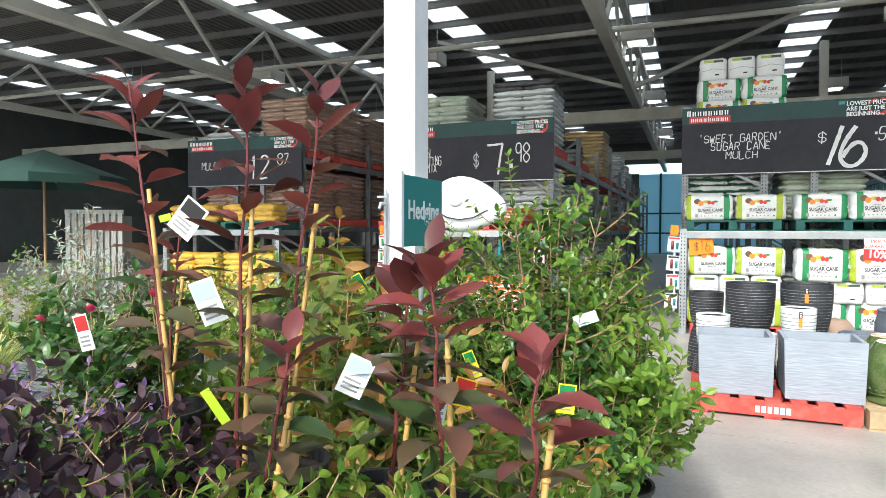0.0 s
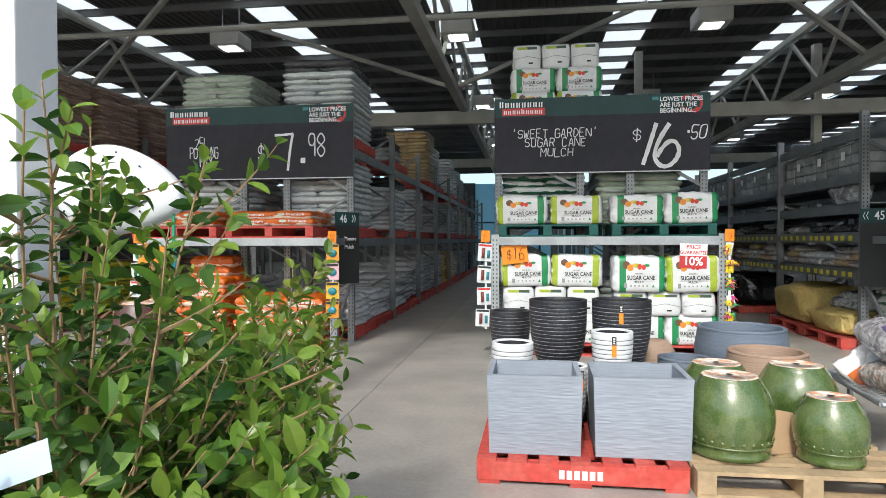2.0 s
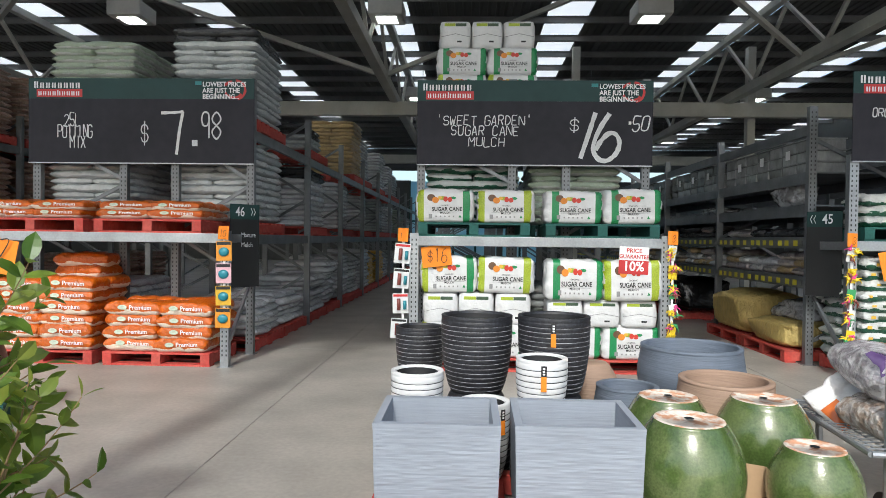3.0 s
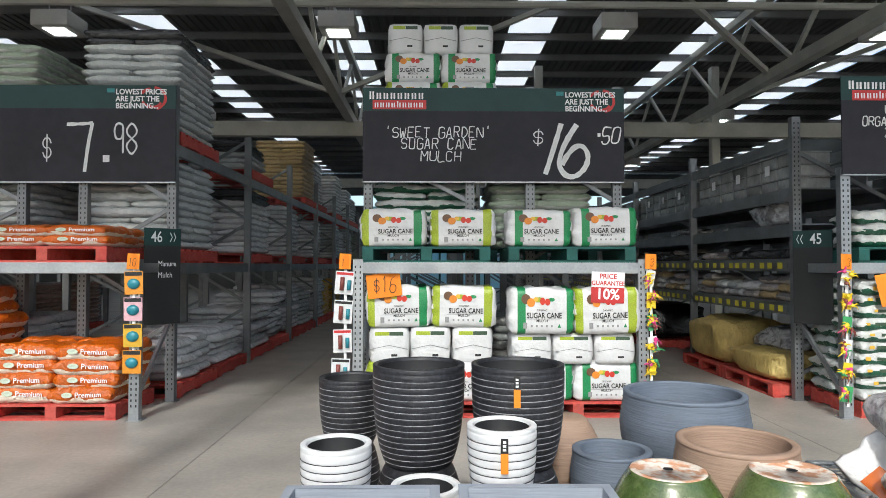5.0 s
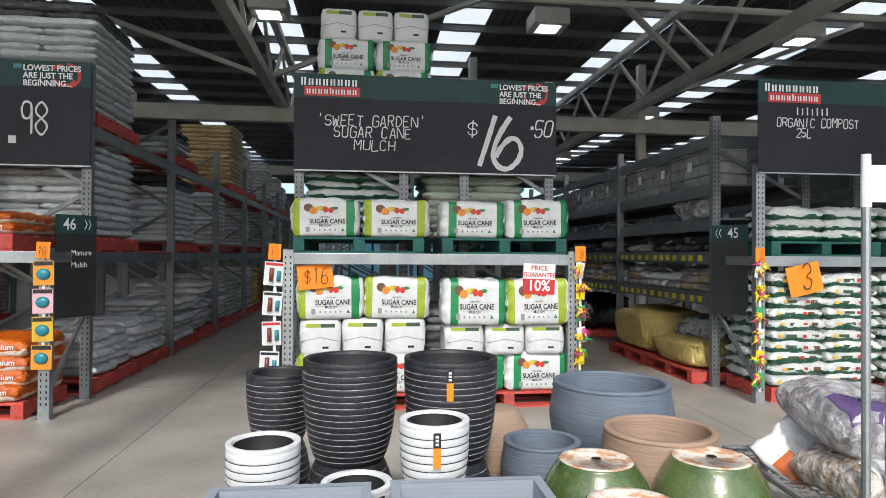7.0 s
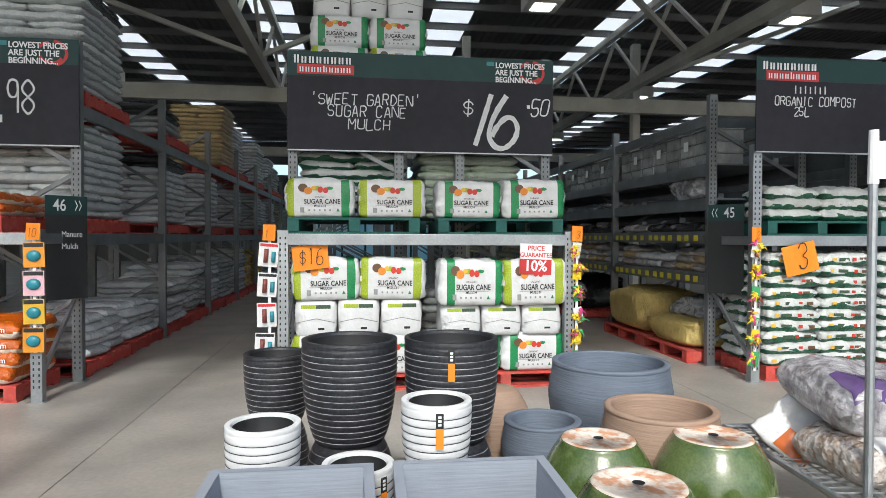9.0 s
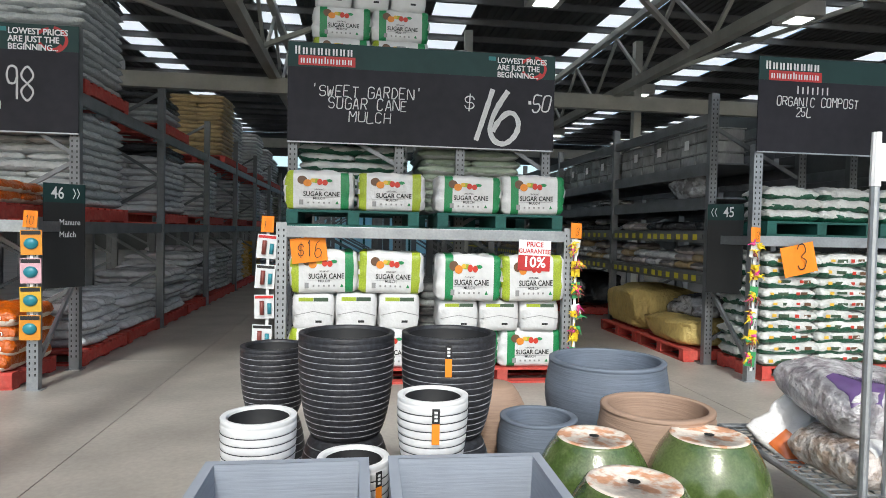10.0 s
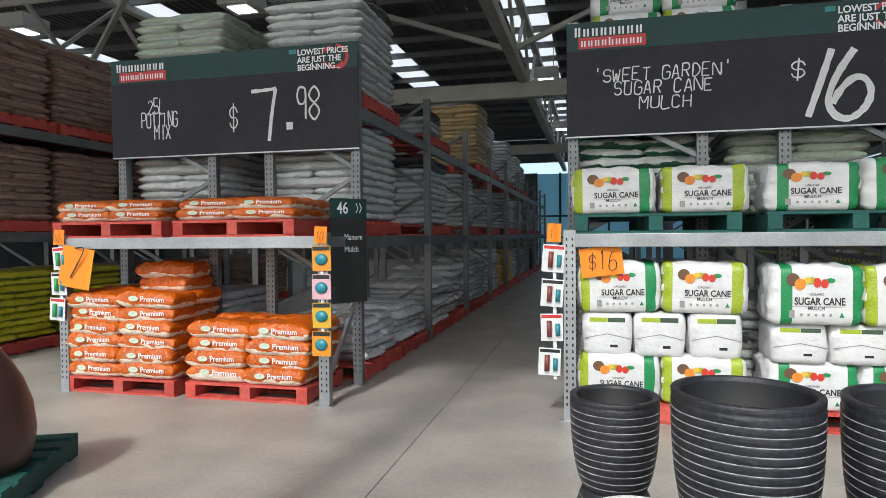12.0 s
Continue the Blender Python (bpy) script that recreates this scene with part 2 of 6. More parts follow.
def lathe(profile, seg=40):
    """A turned body from (radius, height) pairs."""
    bm = bmesh.new()
    rings = []
    for r, z in profile:
        rings.append([bm.verts.new((r * math.cos(t), r * math.sin(t), z)) for t in (2 * math.pi * j / seg for j in range(seg))] if r > 1e-5 else [bm.verts.new((0, 0, z))])
    for q, s in zip(rings, rings[1:]):
        for j in range(seg):
            k = (j + 1) % seg
            if len(q) == 1 and len(s) > 1:
                bm.faces.new((q[0], s[k], s[j]))
            elif len(s) == 1 and len(q) > 1:
                bm.faces.new((q[j], q[k], s[0]))
            elif len(q) > 1:
                bm.faces.new((q[j], q[k], s[k], s[j]))
    return bm


TEXTS = {}


def text_mesh(words, size=0.1, squash=1.0, thick=0.0, align="LEFT"):
    """Built-in lettering as a mesh in the xz plane, facing -y."""
    key = (words, size, squash, thick, align)
    if key not in TEXTS:
        cu = bpy.data.curves.new("lettering", "FONT")
        cu.body, cu.size, cu.extrude, cu.offset = words, size, 0.0008, thick
        cu.align_x = align
        cu.resolution_u = 3
        ob = bpy.data.objects.new("lettering", cu)
        scene.collection.objects.link(ob)
        me = bpy.data.meshes.new_from_object(ob.evaluated_get(bpy.context.evaluated_depsgraph_get()))
        bpy.data.objects.remove(ob)
        me.transform(Matrix.Rotation(radians(90), 4, "X") @ Matrix.Diagonal((squash, 1, 1, 1)))
        TEXTS[key] = me
    return TEXTS[key]


def lettering(name, words, material, parent, m, size, squash=1.0, thick=0.0, align="LEFT", label=""):
    key_mesh = text_mesh(words, size, squash, thick, align)
    if not key_mesh.materials:
        key_mesh.materials.append(material)
    if key_mesh.materials[0] != material:
        key_mesh = key_mesh.copy()
        key_mesh.materials.clear()
        key_mesh.materials.append(material)
    ob = meshpart(name, key_mesh, None, parent, label)
    ob.matrix_local = m
    return ob


# ---- ground, shed and roof ----
ROOF_Z, ROOF_Y0, BACK_Y = 6.8, 7.2, 44.0
X0, X1 = -24.0, 20.0


def build_shell():
    bm = bmesh.new()
    box(bm, -600, 600, -600, 600, -0.3, -0.02)
    tagged(part("ground", bm, M_ASPHALT), "dark grey asphalt yard around the shed", "ground", kind="structure")
    # concrete slab with sawn joints
    slab = tagged(new("floor"), "pale grey concrete slab floor with sawn joints", "floor", kind="structure")
    xs = [X0, -13.2, -8.2, -3.2, 2.58, 7.3, 12.4, X1]
    ys = [-8.0, -2.0, 3.2, 9.0 - 0.8, 13.9, 19.5, 25.0, 31.0, 37.0, BACK_Y]
    g = 0.003
    for i in range(len(xs) - 1):
        for j in range(len(ys) - 1):
            bm = boxbm(xs[i] + g, xs[i + 1] - g, ys[j] + g, ys[j + 1] - g, -0.02, 0.0)
            part("slab_panel", bm, M_CONCRETE, slab)
    # roof: ribbed sheet with translucent strips between purlins
    strips = [2.2 + 4.3 * k for k in range(-6, 5)]
    half = 0.5
    edges = [X0] + [e for s in strips if X0 < s - half and s + half < X1 for e in (s - half, s + half)] + [X1]
    bm = bmesh.new()
    for a, b in zip(edges[0::2], edges[1::2]):
        n = max(2, int((b - a) / 0.19))
        prof = []
        for i in range(n):
            x = a + (b - a) * i / n
            w = (b - a) / n
            prof += [(x, 0.0), (x + w * 0.55, 0.0), (x + w * 0.65, 0.03), (x + w * 0.9, 0.03)]
        prof.append((b, 0.0))
        lo = [(bm.verts.new((x, ROOF_Y0, ROOF_Z + z)), bm.verts.new((x, BACK_Y, ROOF_Z + z))) for x, z in prof]
        hi = [(bm.verts.new((x, ROOF_Y0, ROOF_Z + z + 0.02)), bm.verts.new((x, BACK_Y, ROOF_Z + z + 0.02))) for x, z in prof]
        for (p, q), (r, s) in zip(lo, lo[1:]):
            bm.faces.new((p, r, s, q))
        for (p, q), (r, s) in zip(hi, hi[1:]):
            bm.faces.new((q, s, r, p))
        bm.faces.new((lo[0][0], lo[0][1], hi[0][1], hi[0][0]))
        bm.faces.new((lo[-1][1], lo[-1][0], hi[-1][0], hi[-1][1]))
    tagged(part("ceiling", bm, M_ROOF), "dark underside of a ribbed metal shed roof", "roof", kind="structure")
    for s in strips:
        if X0 < s - half and s + half < X1:
            tagged(part("skylight", boxbm(s - half - 0.03, s + half + 0.03, ROOF_Y0, BACK_Y, ROOF_Z + 0.055, ROOF_Z + 0.06), M_SKYLIGHT), "white translucent skylight strip in the shed roof", "skylight", "roof skylights", "structure")
    y = ROOF_Y0 + 0.1
    while y < BACK_Y:
        sec = ((0.0, -0.15), (0.075, -0.15), (0.075, -0.14), (0.008, -0.14), (0.008, -0.002), (-0.05, -0.002), (-0.05, -0.011), (0.0, -0.011))
        bm = bmesh.new()
        ends = [[bm.verts.new((x, y + dy, ROOF_Z + dz)) for dy, dz in sec] for x in (X0, X1)]
        for i in range(len(sec)):
            k = (i + 1) % len(sec)
            bm.faces.new((ends[0][i], ends[1][i], ends[1][k], ends[0][k]))
        bm.faces.new(ends[0])
        bm.faces.new(ends[1][::-1])
        tagged(part("purlin", bm, M_PURLIN), "dull steel roof purlin across the shed", "purlin", "roof purlins", "structure")
        y += 1.42
    # trusses along the aisles
    for x in (-15.0, -6.4, 2.2, 10.8):
        tr = tagged(new("roof_truss"), "pale painted steel truss running along the shed", "truss", "roof trusses", "structure")
        part("bottom_chord", boxbm(x - 0.1, x + 0.1, 9.0, BACK_Y, 4.95, 5.15), M_BEAM_PAINT, tr)
        part("top_chord", boxbm(x - 0.08, x + 0.08, 9.0, BACK_Y, ROOF_Z - 0.29, ROOF_Z - 0.132), M_BEAM_PAINT, tr)
        y, k = 9.2, 0
        while y + 1.5 < BACK_Y:
            bm = bmesh.new()
            bar(bm, (x, y, 5.15 if k % 2 == 0 else ROOF_Z - 0.38), (x, y + 1.5, ROOF_Z - 0.38 if k % 2 == 0 else 5.15), 0.07)
            part("web", bm, M_BEAM_PAINT, tr)
            y += 1.5
            k += 1
    for y in (22.6, 33.0):
        tagged(part("cross_beam", boxbm(X0, X1, y, y + 0.22, 4.62, 4.98), M_BEAM_PAINT), "deep pale steel beam across the shed", "beam", "cross beams", "structure")
    for y in (17.0,):
        bm = bmesh.new()
        tube(bm, [(X0, y, 5.6), (X1, y, 5.6)], 0.06)
        tagged(part("sprinkler_pipe", bm, M_BEAM_PAINT), "pale pipe hung below the roof", "pipe", kind="structure")
    for a, b in (((2.2, 20.5, 5.1), (-2.6, 19.0, 6.4)), ((2.2, 20.5, 5.1), (6.5, 19.0, 6.4)), ((10.8, 19.0, 5.1), (6.2, 15.5, 6.5)), ((10.8, 22.0, 5.1), (15.0, 19.5, 6.5)), ((-6.4, 19.0, 5.1), (-2.0, 16.0, 6.5)), ((-6.4, 20.5, 5.1), (-11.0, 19.0, 6.4))):
        bm = bmesh.new()
        bar(bm, a, b, 0.09)
        tagged(part("roof_brace", bm, M_BEAM_PAINT), "slanting pale steel brace under the roof", "brace", "roof braces", "structure")
    # walls
    tagged(part("wall_left", boxbm(X0 - 0.2, X0, 16.0, BACK_Y, 0, ROOF_Z), M_WALL), "dark metal side wall of the shed", "wall", kind="structure")
    tagged(part("wall_right", boxbm(X1, X1 + 0.2, ROOF_Y0, BACK_Y, 0, ROOF_Z), M_WALL), "dark metal side wall of the shed", "wall", kind="structure")
    bm = bmesh.new()
    box(bm, X0, 0.6, BACK_Y, BACK_Y + 0.2, 0, 4.9)
    box(bm, 8.6, X1, BACK_Y, BACK_Y + 0.2, 0, 4.9)
    box(bm, X0, X1, BACK_Y, BACK_Y + 0.2, 5.5, ROOF_Z)
    tagged(part("wall_back", bm, M_WALL), "dark metal end wall with a bright opening", "wall", kind="structure")
    # the open end: glazed gate
    gate = tagged(new("window_1"), "pale blue glazed gate at the far end of the shed", "gate", kind="structure")
    for i in range(6):
        part("pane", boxbm(0.6 + i * 1.333 + 0.06, 0.6 + (i + 1) * 1.333 - 0.06, BACK_Y + 0.08, BACK_Y + 0.1, 0.05, 4.85), M_GATEPANE, gate)
    for i in range(7):
        part("mullion", boxbm(0.6 + i * 1.333 - 0.06, 0.6 + i * 1.333 + 0.06, BACK_Y + 0.02, BACK_Y + 0.14, 0, 4.9), M_PALGREEN, gate)
    for z in (1.2, 2.4):
        part("rail", boxbm(0.6, 8.6, BACK_Y - 0.03, BACK_Y + 0.02, z, z + 0.1), M_PALGREEN, gate)
    # front column
    col = tagged(new("column"), "white painted square steel column", "column", kind="structure")
    part("shaft", boxbm(1.60, 1.85, 7.58, 7.83, 0, ROOF_Z - 0.601, 0.008), M_WHITE, col)
    part("base_plate", boxbm(1.53, 1.98, 7.48, 7.93, 0.0, 0.02), M_WHITE, col)
    for x in (-7.0, 10.45):
        col = tagged(new("column"), "white painted square steel column", "column", kind="structure")
        part("shaft", boxbm(x, x + 0.26, 7.58, 7.83, 0, ROOF_Z - 0.601, 0.008), M_WHITE, col)
    tagged(part("cross_beam", boxbm(X0, X1, 7.56, 7.85, ROOF_Z - 0.6, ROOF_Z - 0.132), M_BEAM_PAINT), "deep pale steel beam over the columns", "beam", "cross beams", "structure")
    for x, y in ((6.9, 23.1), (-2.5, 23.0), (11.5, 23.1)):
        tagged(part("column", boxbm(x, x + 0.2, y, y + 0.2, 0, ROOF_Z - 0.24), M_BEAM_PAINT), "pale painted steel column inside the shed", "column", kind="structure")


def build_lamps():
    first = None
    for x in (-12.9, -7.8, -2.7, 2.5, 7.7, 12.9):
        for y in (18.7, 25.8, 34.32):
            if first is None:
                first = thing("ceiling_light", pose(x, y, 5.75), "square white high-bay light box hung under the roof", "ceiling light", "high-bay lights")
                part("housing", boxbm(-0.34, 0.34, -0.34, 0.34, 0.0, 0.30, 0.03), M_LAMPBODY, first)
                part("diffuser", boxbm(-0.2, 0.2, -0.2, 0.2, -0.012, -0.002), M_LAMP, first)
                bm = bmesh.new()
                tube(bm, [(-0.2, 0, 0.3), (-0.2, 0, 0.925)], 0.012, 6)
                part("hanger", bm, M_STEEL, first)
                bm = bmesh.new()
                tube(bm, [(0.2, 0, 0.3), (0.2, 0, 0.925)], 0.012, 6)
                part("hanger", bm, M_STEEL, first)
            else:
                copy_thing(first, pose(x, y, 5.75))


M_GATEPANE = sheet_mat("gate_sheet", (0.55, 0.75, 0.78))
build_shell()
build_lamps()


# ---- pallet racking ----
YF, YR, BAY = 12.69, 13.47, 2.6   # front of the end shelves, first upright frame, bay length
RACKS = {"L": (-1.03, 1.645), "C": (3.57, 6.245), "R": (8.035, 10.71), "LL": (-5.75, -3.08)}


def perforated_post(name, x, y, z1, parent, material, w=0.09, d=0.07, holes=True):
    """A folded steel upright, base plate and two rows of punched slots."""
    bm = bmesh.new()
    box(bm, x - w / 2, x + w / 2, y, y + d, 0.006, z1)
    box(bm, x - w / 2 - 0.03, x + w / 2 + 0.03, y - 0.02, y + d + 0.02, 0, 0.006)
    post = part(name, bm, material, parent)
    if holes:
        bm = bmesh.new()
        z = 0.12
        while z < z1 - 0.05:
            for dx in (-0.022, 0.022):
                box(bm, x + dx - 0.006, x + dx + 0.006, y - 0.0015, y + 0.001, z, z + 0.022)
            z += 0.05
        tagged(part("punched_slot", bm, M_PRINTBLACK, post), kind="stuff")
    return post


def rack(key, bays, levels, top=3.3, faces=("x0", "x1"), label="grey steel pallet racking filled with bagged goods"):
    x0, x1 = RACKS[key]
    r = tagged(new("pallet_rack"), label, "pallet rack", "pallet racking rows")
    xs = (x0 + 0.045, x0 + 1.1, x1 - 0.95, x1 - 0.045)
    for k in range(bays + 1):
        y = YR + k * BAY
        for x in xs:
            perforated_post("upright_post", x, y, top, r, M_RACK, holes=(k == 0))
        for a, b in ((xs[0], xs[1]), (xs[2], xs[3])):
            z, s = 0.25, 0
            while z + 0.55 < top:
                bm = bmesh.new()
                bar(bm, (a, y + 0.035, z if s % 2 == 0 else z + 0.55), (b, y + 0.035, z + 0.55 if s % 2 == 0 else z), 0.03, 0.04)
                part("brace", bm, M_RACK, r)
                z += 0.6
                s += 1
    for z in levels:
        for x in xs:
            for k in range(bays):
                y = YR + k * BAY
                bm = boxbm(x - 0.025, x + 0.025, y + 0.072, y + BAY - 0.002, z - 0.12, z)
                part("beam", bm, M_RACK, r)
    return r


def end_bay(key, upper=1.42, tall=False):
    x0, x1 = RACKS[key]
    e = tagged(new("end_shelf"), "galvanised steel end-of-row pallet shelf on perforated posts", "end shelf", "end-of-row shelves")
    top = 2.3 if tall else upper + 0.03
    for x in (x0 + 0.04, x1 - 0.04):
        perforated_post("post", x, YF, top, e, M_STEEL)
        bm = bmesh.new()
        bar(bm, (x, YF + 0.07, upper - 0.05), (x, YR, upper - 0.05), 0.05, 0.09)
        part("side_arm", bm, M_STEEL, e)
        bm = bmesh.new()
        bar(bm, (x, YF + 0.07, 0.2), (x, YR, 0.85), 0.03, 0.04)
        part("brace", bm, M_STEEL, e)
    bm = boxbm(x0 + 0.085, x1 - 0.085, YF, YF + 0.05, upper - 0.1, upper, 0.004)
    part("front_beam", bm, M_STEEL, e)
    part("back_beam", boxbm(x0 + 0.09, x1 - 0.09, YR - 0.06, YR - 0.01, upper - 0.1, upper), M_STEEL, e)
    return e


# ---- pallets ----
PALLETS = {}   # one of each kind, copied after that


def pallet(color, m, depth=1.165, label=""):
    """Timber pallet: three bearers, deck boards and base boards."""
    key = (color, depth)
    if key in PALLETS:
        return copy_thing(PALLETS[key], m)
    mt = {"red": M_PALRED, "green": M_PALGREEN, "raw": M_PALWOOD}[color]
    names = {"red": "red painted timber pallet with worn edges", "green": "dark green painted timber pallet", "raw": "unpainted pale timber pallet"}
    p = thing("pallet", m, label or names[color], "pallet", color + " pallets")
    w = 1.165
    for x in (-w / 2 + 0.05, 0, w / 2 - 0.05):
        part("bearer", boxbm(x - 0.05, x + 0.05, -depth / 2, depth / 2, 0.02, 0.125, 0.004), mt, p)
    n = max(3, int(depth / 0.165))
    for i in range(n):
        y = -depth / 2 + (depth - 0.11) * i / (n - 1)
        part("deck_board", boxbm(-w / 2, w / 2, y, y + 0.11, 0.125, 0.146), mt, p)
    for y in (-depth / 2 + 0.01, -0.06, depth / 2 - 0.13):
        part("base_board", boxbm(-w / 2, w / 2, y, y + 0.12, 0.0, 0.02), mt, p)
    PALLETS[key] = p
    return p


# ---- bags ----
def bag_mesh(w, d, h, seed, nx=12, ny=10, rough=0.012):
    """A filled sack lying flat: full rounded sides, sealed ends along x, creased film."""
    rng = random.Random(seed)
    off = Vector((rng.uniform(0, 50), rng.uniform(0, 50), 0))
    slump = rng.uniform(-0.12, 0.12)

    def crease(p, k):
        return 0.5 - abs(noise.noise(p * k + off)) * 1.6
    bm = bmesh.new()
    top, bot = [], []
    for i in range(nx + 1):
        u = math.sin(math.pi / 2 * (2 * i / nx - 1))
        tr, br = [], []
        for j in range(ny + 1):
            v = math.sin(math.pi / 2 * (2 * j / ny - 1))
            fx = max(0.0, 1 - abs(u) ** 7) ** 0.5
            fy = max(0.0, 1 - abs(v) ** 6) ** 0.5
            f = fx * fy
            x, y = u * w / 2 * (1 - 0.02 * (1 - fy)), v * d / 2 * (1 - 0.04 * (1 - fx))
            p = Vector((x, y, 0))
            e = (noise.noise(p * 6 + off) * 1.4 + crease(p, 13) * 0.9) * rough * min(1.0, f * 1.5)
            x += noise.noise(Vector((y * 11, 3, 0)) + off) * rough * abs(u) ** 3
            y += (noise.noise(Vector((x * 11, 7, 0)) + off) + 0.6 * noise.noise(Vector((x * 27, 5, 0)) + off)) * rough * abs(v) ** 3
            zt = h / 2 + h / 2 * f * (1 + slump * u) + e
            zb = h / 2 - h / 2 * min(1.0, f * 1.2) + noise.noise(Vector((x * 6, y * 6, 9)) + off) * rough * f * 0.6
            if i in (0, nx) or j in (0, ny):
                zt = h * 0.45 + noise.noise(Vector((x * 13, y * 13, 4)) + off) * rough * 1.6
                vt = bm.verts.new((x, y, zt))
                tr.append(vt)
                br.append(vt)
            else:
                tr.append(bm.verts.new((x, y, zt)))
                br.append(bm.verts.new((x, y, zb)))
        top.append(tr)
        bot.append(br)
    for i in range(nx):
        for j in range(ny):
            bm.faces.new((top[i][j], top[i + 1][j], top[i + 1][j + 1], top[i][j + 1]))
            bm.faces.new((bot[i][j + 1], bot[i + 1][j + 1], bot[i + 1][j], bot[i][j]))
    me = bpy.data.meshes.new("bag")
    bm.to_mesh(me)
    bm.free()
    me.polygons.foreach_set("use_smooth", [True] * len(me.polygons))
    return me


def bag_mat(name, color, second, cut=0.3, gloss=0.35, rand=0.1, blotch=0.5):
    """Printed film: main colour, the second colour low on the sides, wrinkles."""
    m = mat(name, color, gloss, grain=24, vary=0.14, bump=1.0, stain=8, stain_amt=0.2, rand=rand, bump_dist=0.022)
    nt = m.node_tree
    n, l = nt.nodes, nt.links
    b = n["Principled BSDF"]
    src = b.inputs["Base Color"].links[0].from_socket
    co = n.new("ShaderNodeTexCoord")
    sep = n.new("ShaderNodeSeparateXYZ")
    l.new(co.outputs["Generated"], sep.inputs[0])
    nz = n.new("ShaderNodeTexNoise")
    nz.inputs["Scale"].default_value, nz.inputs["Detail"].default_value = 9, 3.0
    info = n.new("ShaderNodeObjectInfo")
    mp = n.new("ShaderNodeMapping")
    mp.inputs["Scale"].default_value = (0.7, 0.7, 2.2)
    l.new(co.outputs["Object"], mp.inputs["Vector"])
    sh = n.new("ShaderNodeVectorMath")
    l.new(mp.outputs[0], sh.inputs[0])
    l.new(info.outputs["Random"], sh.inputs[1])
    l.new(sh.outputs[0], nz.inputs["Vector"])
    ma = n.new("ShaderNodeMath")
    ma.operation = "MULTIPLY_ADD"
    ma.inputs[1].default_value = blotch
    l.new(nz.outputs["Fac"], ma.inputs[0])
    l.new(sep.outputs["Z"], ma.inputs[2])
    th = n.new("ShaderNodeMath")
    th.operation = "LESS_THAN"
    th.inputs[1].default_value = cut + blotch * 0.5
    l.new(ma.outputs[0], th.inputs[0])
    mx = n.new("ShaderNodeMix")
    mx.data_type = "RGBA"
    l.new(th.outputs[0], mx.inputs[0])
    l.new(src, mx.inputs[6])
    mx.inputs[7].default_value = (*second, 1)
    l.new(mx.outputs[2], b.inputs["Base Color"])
    return m


BAGS = {
    "orange": bag_mat("orange_film", (0.58, 0.112, 0.004), (0.74, 0.64, 0.52), 0.33, 0.3, blotch=0.7),
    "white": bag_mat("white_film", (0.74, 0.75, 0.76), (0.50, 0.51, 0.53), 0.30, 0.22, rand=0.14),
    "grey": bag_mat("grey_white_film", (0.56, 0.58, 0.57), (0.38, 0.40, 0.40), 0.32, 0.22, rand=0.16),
    "green": bag_mat("pale_green_film", (0.36, 0.42, 0.32), (0.5, 0.5, 0.48), 0.3),
    "brown": bag_mat("brown_mulch_film", (0.30, 0.175, 0.13), (0.42, 0.32, 0.25), 0.34, 0.3),
    "yellow": bag_mat("yellow_film", (0.62, 0.36, 0.04), (0.5, 0.42, 0.2), 0.2),
    "lime": bag_mat("lime_yellow_film", (0.55, 0.50, 0.02), (0.10, 0.16, 0.03), 0.26),
    "tan": bag_mat("tan_film", (0.52, 0.38, 0.19), (0.38, 0.29, 0.16), 0.25),
    "whitegreen": bag_mat("white_green_film", (0.62, 0.63, 0.61), (0.012, 0.085, 0.045), 0.36, 0.28, blotch=0.8),
    "dark": bag_mat("dark_film", (0.05, 0.05, 0.055), (0.09, 0.09, 0.09), 0.3, 0.25),
    "multi": bag_mat("mixed_print_film", (0.30, 0.27, 0.27), (0.45, 0.40, 0.36), 0.4, rand=0.6),
}
BAGMESH = {}


def bag_variant(color, w, d, h, k):
    key = (color, w, d, h, k % 4)
    if key not in BAGMESH:
        fine = color in ("orange", "whitegreen")
        me = bag_mesh(w, d, h, int((w * 31 + d * 17 + h * 7) * 100) % 97 + k % 4, 18 if fine else 12, 13 if fine else 10, rough=0.024 if fine else 0.016)
        me.materials.append(BAGS[color])
        BAGMESH[key] = me
    return BAGMESH[key]


BAG_NAMES = {"orange": "bright orange", "white": "white", "grey": "grey-white", "green": "pale green and white", "brown": "red-brown", "yellow": "yellow", "lime": "lime-yellow", "tan": "tan", "whitegreen": "white and green", "dark": "dark plastic", "multi": "mixed printed"}
rb = random.Random(5)


def bag_thing(color, m, w, d, h, k, group, on):
    ob = meshpart("bag", bag_variant(color, w, d, h, k))
    ob.matrix_world = m
    return tagged(ob, BAG_NAMES[color] + " bag of garden mix " + on, "bag", group)


